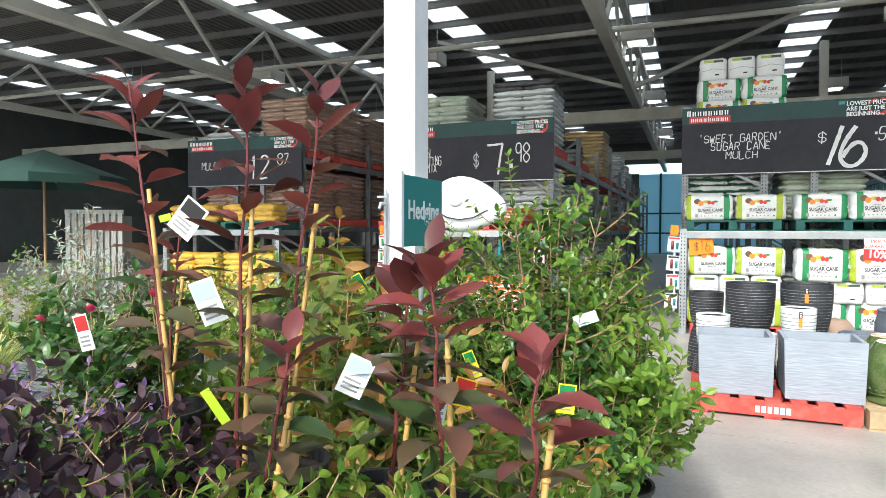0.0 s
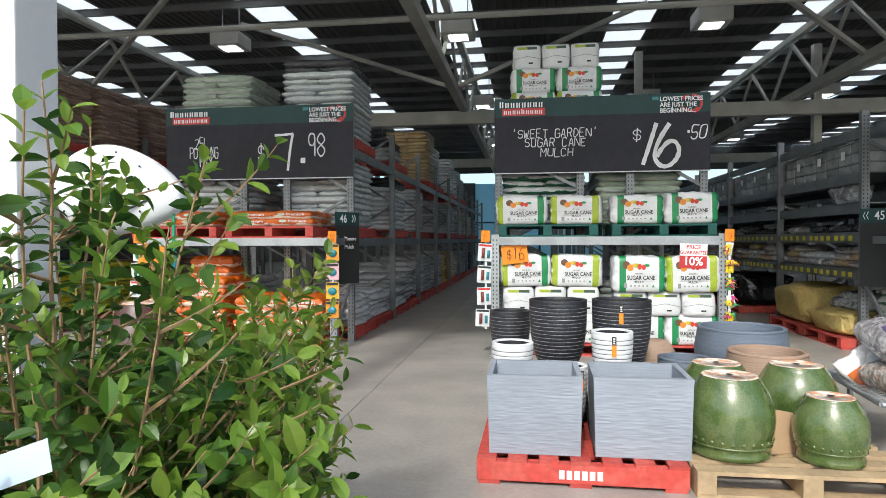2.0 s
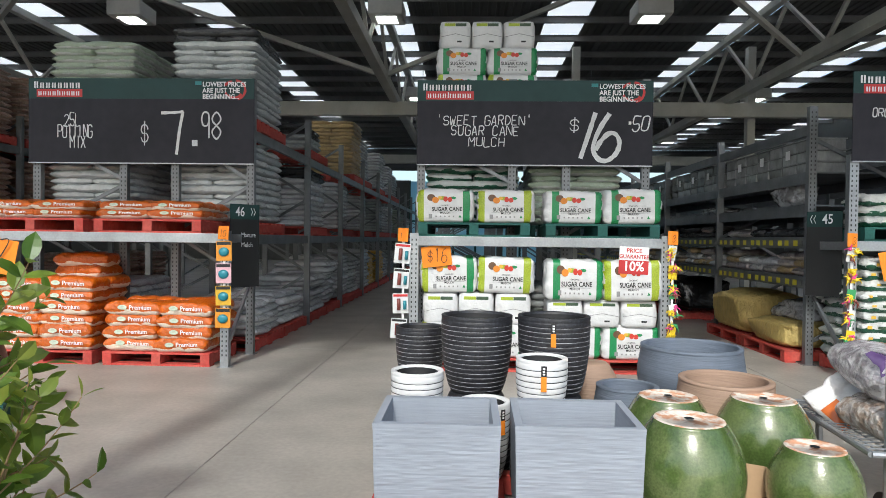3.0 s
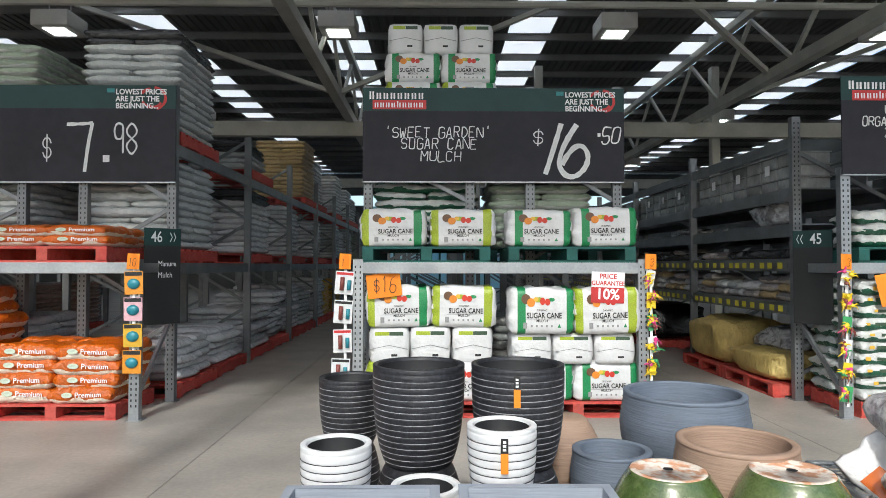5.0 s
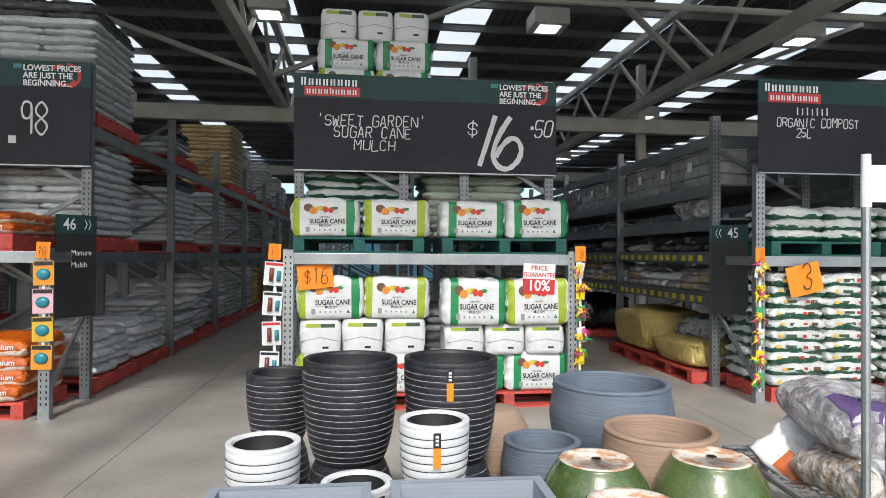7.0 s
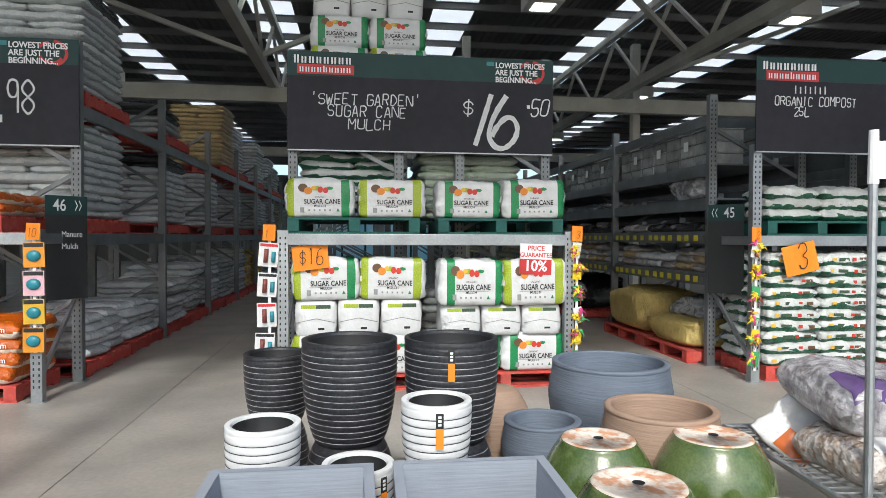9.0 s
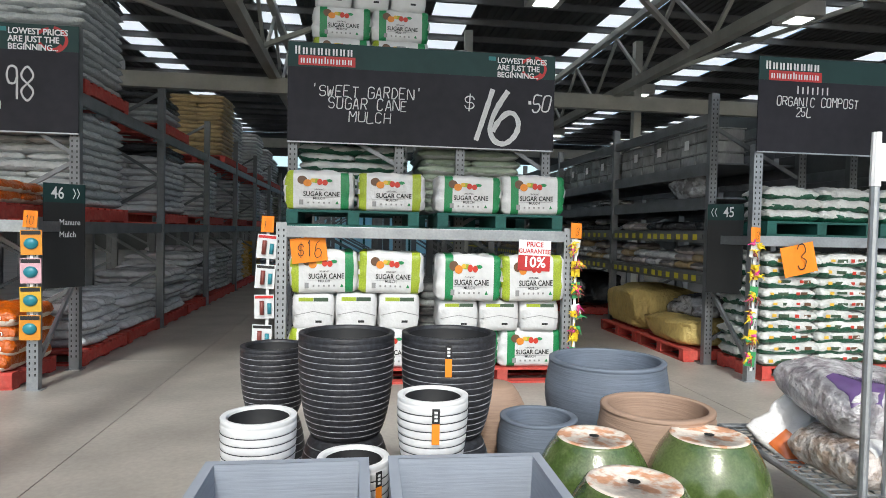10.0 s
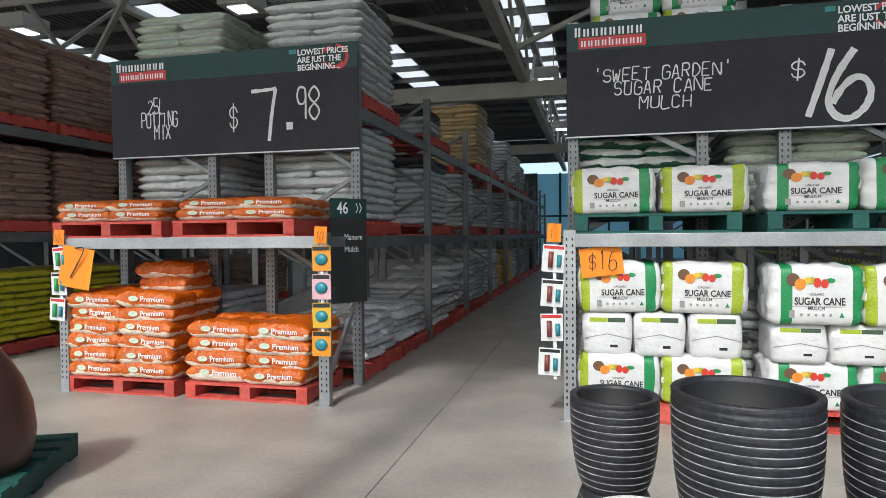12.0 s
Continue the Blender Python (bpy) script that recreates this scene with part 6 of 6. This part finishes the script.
def sapling(x, y, z, height, seed, n=16, ll=0.16, lean=(0.0, 0.0), stake=True, red=0.5):
    """A staked cherry-type sapling with large red and bronze leaves, each leaf a part."""
    rg = random.Random(seed)
    s = thing("red_sapling", pose(x, y, z), "red-leaved young tree tied to a cane in a black pot", "sapling", "red-leaved saplings")
    nursery_pot(s, 0.15, 0.30)
    z0 = 0.27
    pts = [Vector((lean[0] * u + noise.noise(Vector((u * 3, seed, 0))) * 0.03, lean[1] * u, z0 + (height - z0) * u)) for u in (i / 10 for i in range(11))]
    bm = bmesh.new()
    tube(bm, pts, 0.007, 6, 0.003)
    part("stem", bm, M_REDSTEM, s)
    if stake:
        bm = bmesh.new()
        top = Vector((lean[0] * 0.75 + 0.03, lean[1] * 0.7, z0 + (height - z0) * 0.72))
        bot = Vector((0.03, -0.02, 0.2))
        run = [bot.lerp(top, i / 12) for i in range(13)]
        tube(bm, run, 0.008, 8, 0.0065)
        for p in run[1:-1:2]:
            tube(bm, [p - Vector((0, 0, 0.004)), p + Vector((0, 0, 0.004))], 0.0098, 8)
        part("cane", bm, M_BAMBOO, s, "yellow bamboo cane", smooth=True)
    for i in range(n):
        u = 0.22 + 0.78 * (i + 1) / n
        f = min(9.999, u * 10)
        p = pts[int(f)].lerp(pts[int(f) + 1], f - int(f))
        az = i * 137.5 + rg.uniform(-20, 20)
        up = rg.uniform(5, 35) if u < 0.85 else rg.uniform(35, 70)
        sc = rg.uniform(0.75, 1.1) * (1.0 if u < 0.9 else 0.8)
        young = u > 1 - red
        ob = meshpart("leaf", LEAFMESH[("r" if young else "p", i % 3)], None, s)
        ob.matrix_local = Matrix.Translation(p) @ pose(0, 0, 0, 0, 0, az) @ pose(0, 0, 0, rg.uniform(-25, 25), -up, 0) @ Matrix.Scale(sc * ll / 0.16, 4)
    return s


LEAFMESH = {}
for key, mt in (("r", LEAF_RED), ("p", LEAF_PURPLE)):
    for v in range(3):
        bm = bmesh.new()
        tube(bm, [(0, 0, 0), (0.02, 0, 0.002)], 0.0016, 4)
        add_leaf(bm, Matrix.Translation((0.018, 0, 0.002)), 0.15, 0.066 + v * 0.006, 0.2 + 0.15 * v, 0.12 + 0.12 * v)
        me = bpy.data.meshes.new("leaf")
        bm.to_mesh(me)
        bm.free()
        me.materials.append(mt)
        me.polygons.foreach_set("use_smooth", [True] * len(me.polygons))
        LEAFMESH[(key, v)] = me


def plant_tag(x, y, z, w, h, rx, ry_, rz, front, label="white printed plant label hanging on a stem", second=None):
    t = thing("plant_label", pose(x, y, z, rx, ry_, rz), label, "plant label", "plant labels")
    w, h = w * 0.85, h * 0.85
    part("card", boxbm(-w / 2, w / 2, -0.0006, 0.0006, 0, h), front, t)
    if second is not None:
        part("print_block", boxbm(-w * 0.42, w * 0.42, -0.0016, -0.0008, h * 0.55, h * 0.95), second, t)
        for k in range(3):
            part("text_bar", boxbm(-w * 0.36, w * 0.3, -0.0016, -0.0008, h * (0.12 + 0.12 * k), h * (0.17 + 0.12 * k)), M_SEAM, t)


BENCH_Z = 0.45


def bench(x0, x1, y0, y1):
    b = thing("nursery_bench", pose(x0, y0, 0), "low galvanised steel mesh bench holding potted plants", "bench", "nursery benches")
    w, d = x1 - x0, y1 - y0
    for xa, xb, ya, yb in ((0, w, 0, 0.04), (0, w, d - 0.04, d), (0, 0.04, 0.042, d - 0.042), (w - 0.04, w, 0.042, d - 0.042)):
        part("frame_rail", boxbm(xa, xb, ya, yb, BENCH_Z - 0.045, BENCH_Z - 0.008), M_STEEL, b)
    k = 0.05
    while k < d - 0.05:
        part("slat", boxbm(0.0, w, k, k + 0.035, BENCH_Z - 0.007, BENCH_Z), M_STEEL, b)
        k += 0.07
    for x in (0.03, w - 0.07):
        for y in (0.03, d - 0.07):
            part("leg", boxbm(x, x + 0.04, y, y + 0.04, 0, BENCH_Z - 0.046), M_STEEL, b)


bench(1.20, 3.52, 4.25, 5.20)
bench(-1.0, 1.1, 4.6, 6.6)
for i, (x, y, h, lean, n, ll) in enumerate(((2.36, 4.80, 1.42, (-0.20, 0.02), 26, 0.16), (2.52, 4.86, 1.36, (0.03, 0), 32, 0.16), (2.58, 4.95, 1.36, (0.14, 0.02), 26, 0.16), (2.98, 4.88, 0.86, (0.08, 0), 28, 0.16), (3.18, 4.80, 0.90, (-0.04, 0), 28, 0.165), (3.40, 4.62, 0.72, (0.05, 0), 18, 0.155), (2.78, 4.60, 0.70, (0.06, 0.05), 20, 0.155), (1.85, 5.25, 1.0, (0.08, 0.0), 20, 0.15))):
    sapling(x, y, BENCH_Z, h, i + 40, n, ll, lean, red=(0.42, 0.42, 0.42, 0.3, 0.35, 0.45, 0.2, 0.3)[i])
P = "leafy potted shrub with "
shrub(3.10, 6.25, 0, 1.86, 0.46, 46, 0.060, 1, P + "fine twiggy stems and small green leaves", bare=0.5, pitch=0.034, twigs=4, stem_r=0.009, tip_len=4)
shrub(3.42, 6.36, 0, 1.26, 0.34, 34, 0.074, 2, P + "glossy green leaves and pale new shoots", LEAF_SUNLIT, LEAF_LIME, bare=0.15, pitch=0.032, tip_len=5)
shrub(3.02, 7.34, 0, 1.52, 0.33, 34, 0.080, 33, P + "green leaves and pale new shoots", LEAF_SUNLIT, LEAF_GOLD, bare=0.2, pitch=0.036, tip_len=6)
shrub(3.30, 5.90, 0, 1.0, 0.32, 38, 0.058, 3, P + "dense glossy green leaves", bare=0.12, pitch=0.03, tip_len=2)
shrub(2.66, 6.15, 0, 1.40, 0.44, 42, 0.068, 4, P + "dense dark green leaves", bare=0.25, pitch=0.034)
shrub(2.55, 6.85, 0, 1.60, 0.44, 36, 0.065, 5, P + "tall dark green leaves", bare=0.35, pitch=0.034)
shrub(3.12, 6.85, 0, 1.15, 0.38, 34, 0.065, 15, P + "dense green leaves", bare=0.3, pitch=0.034)
shrub(1.95, 6.25, 0, 1.32, 0.46, 42, 0.068, 6, P + "dark green hedge leaves", bare=0.2, pitch=0.034)
shrub(2.95, 5.72, 0, 0.86, 0.36, 36, 0.06, 25, P + "dark green hedge leaves", bare=0.1, pitch=0.036)
shrub(1.35, 6.75, 0, 1.36, 0.50, 44, 0.055, 7, P + "cream and green variegated leaves", LEAF_VARI, LEAF_GOLD, bare=0.15, pitch=0.034)
shrub(0.65, 7.2, 0, 1.30, 0.52, 40, 0.055, 8, P + "yellow-green leaves", LEAF_GOLD, LEAF_VARI, bare=0.15, pitch=0.036)
shrub(2.20, 5.72, 0, 1.62, 0.36, 24, 0.11, 9, P + "yellow-green leaves and orange tips", LEAF_GOLD, LEAF_ORANGE, bare=0.2, pitch=0.055, width=0.42, tip_len=1, twigs=2)
shrub(2.74, 5.68, 0, 1.14, 0.34, 24, 0.11, 10, P + "lime leaves and orange tips", LEAF_LIME, LEAF_ORANGE, bare=0.15, pitch=0.055, width=0.42, tip_len=1, twigs=2)
shrub(2.45, 5.40, 0, 1.42, 0.34, 24, 0.11, 31, P + "yellow-green leaves and orange tips", LEAF_GOLD, LEAF_ORANGE, bare=0.2, pitch=0.055, width=0.42, tip_len=1, twigs=2, pot=(0.13, 0.26))
shrub(1.72, 5.75, 0, 1.35, 0.38, 26, 0.10, 26, P + "yellow-green leaves", LEAF_GOLD, LEAF_LIME, bare=0.15, pitch=0.055, width=0.42, tip_len=2, twigs=2)
shrub(3.14, 5.56, 0, 0.96, 0.27, 22, 0.09, 11, P + "lime leaves and orange tips", LEAF_LIME, LEAF_ORANGE, bare=0.12, pitch=0.05, width=0.42, tip_len=2, twigs=2)
shrub(3.36, 5.02, BENCH_Z, 0.42, 0.2, 22, 0.055, 12, P + "small yellow-green leaves", LEAF_GOLD, LEAF_LIME, pot=(0.1, 0.18), bare=0.1, pitch=0.034)
shrub(3.02, 4.55, BENCH_Z, 0.50, 0.26, 30, 0.06, 27, P + "green and yellow leaves", LEAF_GREEN, LEAF_GOLD, pot=(0.12, 0.2), bare=0.1, pitch=0.034)
shrub(2.74, 4.36, BENCH_Z, 0.56, 0.26, 30, 0.055, 13, P + "bright small lime leaves", LEAF_GREEN, LEAF_LIME, pot=(0.12, 0.2), bare=0.1, pitch=0.034)
shrub(2.36, 4.42, BENCH_Z, 0.58, 0.32, 36, 0.06, 14, P + "dark purple leaves", LEAF_DARK, LEAF_DARK, pot=(0.12, 0.2), bare=0.1, pitch=0.034, width=0.7)
shrub(2.34, 4.00, 0, 1.46, 0.34, 30, 0.065, 16, P + "dark purple leaves", LEAF_DARK, LEAF_DARK, bare=0.2, pitch=0.036, width=0.7)
shrub(1.85, 4.75, BENCH_Z, 0.48, 0.32, 36, 0.05, 17, P + "small green leaves and mauve flowers", LEAF_GREEN, LEAF_MAUVE, pot=(0.12, 0.2), bare=0.1, pitch=0.036, tip_len=1)
shrub(1.40, 4.70, BENCH_Z, 0.46, 0.32, 34, 0.05, 28, P + "small green leaves and mauve flowers", LEAF_GREEN, LEAF_MAUVE, pot=(0.12, 0.2), bare=0.1, pitch=0.036, tip_len=1)
shrub(1.55, 5.25, BENCH_Z, 0.92, 0.32, 26, 0.08, 18, P + "dark green leaves and pink flowers", LEAF_GREEN, LEAF_GREEN, pot=(0.13, 0.24), bare=0.15, pitch=0.045)
shrub(0.2, 5.2, BENCH_Z, 0.75, 0.36, 34, 0.055, 19, P + "silver-green leaves", LEAF_SILVER, LEAF_SILVER, pot=(0.13, 0.24), bare=0.1, pitch=0.03, width=0.3)
shrub(0.45, 6.1, BENCH_Z, 1.2, 0.32, 26, 0.05, 20, P + "upright silver-green needles", LEAF_SILVER, LEAF_SILVER, pot=(0.14, 0.26), bare=0.1, pitch=0.026, width=0.25)
shrub(-0.6, 5.6, BENCH_Z, 0.85, 0.36, 32, 0.055, 22, P + "soft green leaves", LEAF_SILVER, LEAF_LIME, pot=(0.13, 0.24), bare=0.1, pitch=0.034)
shrub(-0.4, 7.4, 0, 1.1, 0.5, 34, 0.06, 23, P + "mixed green leaves", LEAF_GREEN, LEAF_LIME, bare=0.1, pitch=0.038)
shrub(-1.6, 7.0, 0, 1.2, 0.5, 34, 0.06, 24, P + "mixed green leaves", LEAF_GOLD, LEAF_LIME, bare=0.1, pitch=0.038)
shrub(-2.6, 8.2, 0, 1.3, 0.55, 34, 0.06, 29, P + "mixed silver-green leaves", LEAF_SILVER, LEAF_LIME, bare=0.1, pitch=0.038)
shrub(-1.2, 8.6, 0, 1.1, 0.5, 30, 0.06, 30, P + "mixed green leaves", LEAF_GREEN, LEAF_GOLD, bare=0.1, pitch=0.038)


def tuft(x, y, z, h, seed):
    rg = random.Random(seed)
    s = thing("ornamental_grass", pose(x, y, z), "arching cream striped grass in a black pot", "grass", "potted grasses")
    nursery_pot(s, 0.12, 0.22)
    bm = bmesh.new()
    for k in range(150):
        a, r = rg.uniform(0, 6.283), rg.uniform(0.1, 0.36)
        hh = h * rg.uniform(0.6, 1.0)
        d = Vector((math.cos(a), math.sin(a), 0))
        sd = Vector((-d.y, d.x, 0)) * 0.006
        prev = None
        for i in range(6):
            u = i / 5
            p = d * (r * u ** 1.3) + Vector((0, 0, 0.2 + hh * (u * 1.5 - 0.75 * u * u * (1 + r))))
            w = sd * (1 - u * 0.9)
            q = (bm.verts.new(p - w), bm.verts.new(p + w))
            if prev:
                bm.faces.new((prev[0], prev[1], q[1], q[0]))
            prev = q
    tagged(part("blades", bm, LEAF_GRASS, s), kind="stuff")


tuft(0.25, 4.85, BENCH_Z, 0.55, 4)
tuft(-0.3, 5.0, BENCH_Z, 0.6, 5)
tuft(0.85, 5.25, BENCH_Z, 0.55, 1)
tuft(0.55, 4.9, BENCH_Z, 0.5, 2)
tuft(0.9, 5.75, BENCH_Z, 0.55, 3)


def bloom(x, y, z, seed):
    rg = random.Random(seed)
    s = thing("flower_head", pose(x, y, z), "bright pink flower head on a thin stem", "flower", "pink flowers")
    bm = bmesh.new()
    for k in range(14):
        m = pose(0, 0, 0, 0, 0, k * 137.5) @ pose(0, 0, 0, 0, -20 - k * 4, 0)
        add_leaf(bm, m, 0.03, 0.024, 0.3, -0.3)
    part("petals", bm, LEAF_PINK, s)
    bm = bmesh.new()
    tube(bm, [(0, 0, 0), (0.02, 0.01, -0.2), (0.03, 0.02, -0.42)], 0.003, 5)
    part("stalk", bm, M_STEM, s)


for i, (x, y, z) in enumerate(((1.62, 5.12, 1.12), (1.45, 5.05, 1.08), (1.72, 5.3, 1.24), (1.5, 5.4, 1.2), (1.85, 5.2, 1.18))):
    bloom(x, y, z, i)

# labels on the plants
M_YELLOWCARD = mat("yellow_label", (0.80, 0.72, 0.03), 0.4, grain=30, vary=0.1, bump=0)
M_LIMECARD = mat("lime_label", (0.45, 0.62, 0.03), 0.4, grain=30, vary=0.1, bump=0)
M_BLUEPRINT_SHADECARD = mat("blue_print_shaded_label", (0.45, 0.55, 0.66), 0.4, grain=30, vary=0.15, bump=0)
plant_tag(2.36, 4.80, 1.42, 0.09, 0.13, 10, 40, 20, M_PRINTWHITE, second=M_PRINTBLACK)
plant_tag(2.48, 4.82, 1.17, 0.08, 0.15, 5, -20, 25, M_PRINTWHITE, second=M_BLUEPRINT_SHADECARD)
plant_tag(2.92, 4.78, 1.02, 0.08, 0.12, 5, 25, 25, M_PRINTWHITE, second=M_BLUEPRINT_SHADECARD)
plant_tag(3.08, 4.98, 0.90, 0.05, 0.16, 5, 10, 55, M_PRINTWHITE, second=M_PRINTBLACK)
plant_tag(2.62, 4.70, 0.93, 0.03, 0.13, 5, -32, 20, M_LIMECARD, "bright lime plant label on a cane")
# white card coloured blue-grey so that it looks dim, as in shade
plant_tag(3.34, 5.92, 1.06, 0.11, 0.055, -25, -18, 20, M_BLUEPRINT_SHADECARD, "blank white plant label hanging in a shrub")
plant_tag(2.95, 5.72, 0.86, 0.05, 0.13, 5, -22, 20, M_YELLOWCARD, "yellow and green plant label on a shrub", M_BALEGREEN)
plant_tag(2.40, 5.85, 1.14, 0.05, 0.13, 5, -30, 20, M_YELLOWCARD, "yellow and green plant label on a shrub", M_BALEGREEN)
plant_tag(3.33, 5.50, 0.82, 0.07, 0.12, 5, 5, 15, M_YELLOWCARD, "yellow and green plant label on a shrub", M_BALEGREEN)
plant_tag(3.05, 5.25, 0.88, 0.08, 0.11, 5, 15, 15, M_CARDS[5], "bright yellow plant label on a shrub", M_PRINTRED)
plant_tag(1.82, 4.95, 1.02, 0.05, 0.15, 5, -12, 35, M_PRINTWHITE, "white plant label with a red edge", M_PRINTRED)
plant_tag(0.75, 6.35, 1.48, 0.08, 0.05, 0, -15, 35, M_LIMECARD, "lime plant label on a tall shrub")

# bed sign
hs = thing("bed_sign", pose(2.68, 5.59, 0), "teal bed sign lettered Hedging on a metal pole", "sign")
part("panel", boxbm(-0.006, 0.006, 0.012, 0.42, 1.365, 1.645, 0.002), M_TEAL, hs)
part("edge_channel", boxbm(-0.012, 0.012, -0.012, 0.011, 1.355, 1.655), M_PRINTWHITE, hs)
o = lettering("word", "Hedging", M_PRINTWHITE, hs, pose(0.0085, 0.215, 1.475, 0, 0, 90), 0.105, 0.92, 0.0022, "CENTER")
bm = bmesh.new()
tube(bm, [(0, 0.2, 0.0), (0, 0.2, 1.364)], 0.011, 8)
part("pole", bm, M_STEEL, hs)


# ---- far left: garden furniture ----
M_CANVAS = mat("green_canvas", (0.02, 0.06, 0.048), 0.85, grain=60, vary=0.15, bump=0.1)
um = thing("market_umbrella", pose(-8.2, 12.1, 0), "open dark green market umbrella on a pole", "umbrella")
bm = bmesh.new()
apex = bm.verts.new((0, 0, 3.0))
rim = []
for k in range(8):
    a = 2 * math.pi * k / 8
    rim.append((bm.verts.new((1.5 * math.cos(a), 1.5 * math.sin(a), 2.45)), bm.verts.new((1.5 * math.cos(a), 1.5 * math.sin(a), 2.28))))
for k in range(8):
    q = (k + 1) % 8
    bm.faces.new((apex, rim[k][0], rim[q][0]))
    bm.faces.new((rim[k][0], rim[k][1], rim[q][1], rim[q][0]))
bmesh.ops.recalc_face_normals(bm, faces=bm.faces[:])
bmesh.ops.solidify(bm, geom=bm.faces[:], thickness=0.006)
can = part("canopy", bm, M_CANVAS, um)
for k in range(8):
    a = 2 * math.pi * k / 8
    bm = bmesh.new()
    bar(bm, (0, 0, 2.95), (1.46 * math.cos(a), 1.46 * math.sin(a), 2.42), 0.015)
    part("rib", bm, M_STEM, can)
bm = bmesh.new()
tube(bm, [(0, 0, 0.05), (0, 0, 2.97)], 0.025, 10)
part("pole", bm, M_STEM, um)
part("base", lathe([(0, 0), (0.3, 0), (0.3, 0.05), (0.05, 0.08), (0, 0.08)], 24), M_INNER, um)
M_CREAM = mat("cream_plastic", (0.36, 0.35, 0.32), 0.6, grain=30, vary=0.1)
for k, (x, y) in enumerate(((-7.3, 12.6),)):
    cg = thing("slatted_panel_crate", pose(x, y, 0, 0, 0, 35), "tall cream slatted plastic crate stack", "crate", "cream crates")
    for i in range(9):
        part("slat", boxbm(-0.5 + i * 0.115, -0.42 + i * 0.115, -0.4, -0.37, 0.05, 1.75), M_CREAM, cg)
    for z in (0.0, 0.85, 1.72):
        part("rail", boxbm(-0.52, 0.52, -0.365, -0.335, z, z + 0.09), M_CREAM, cg)
    part("body", boxbm(-0.5, 0.5, -0.33, 0.4, 0.02, 1.7, 0.02), M_CREAM, cg)
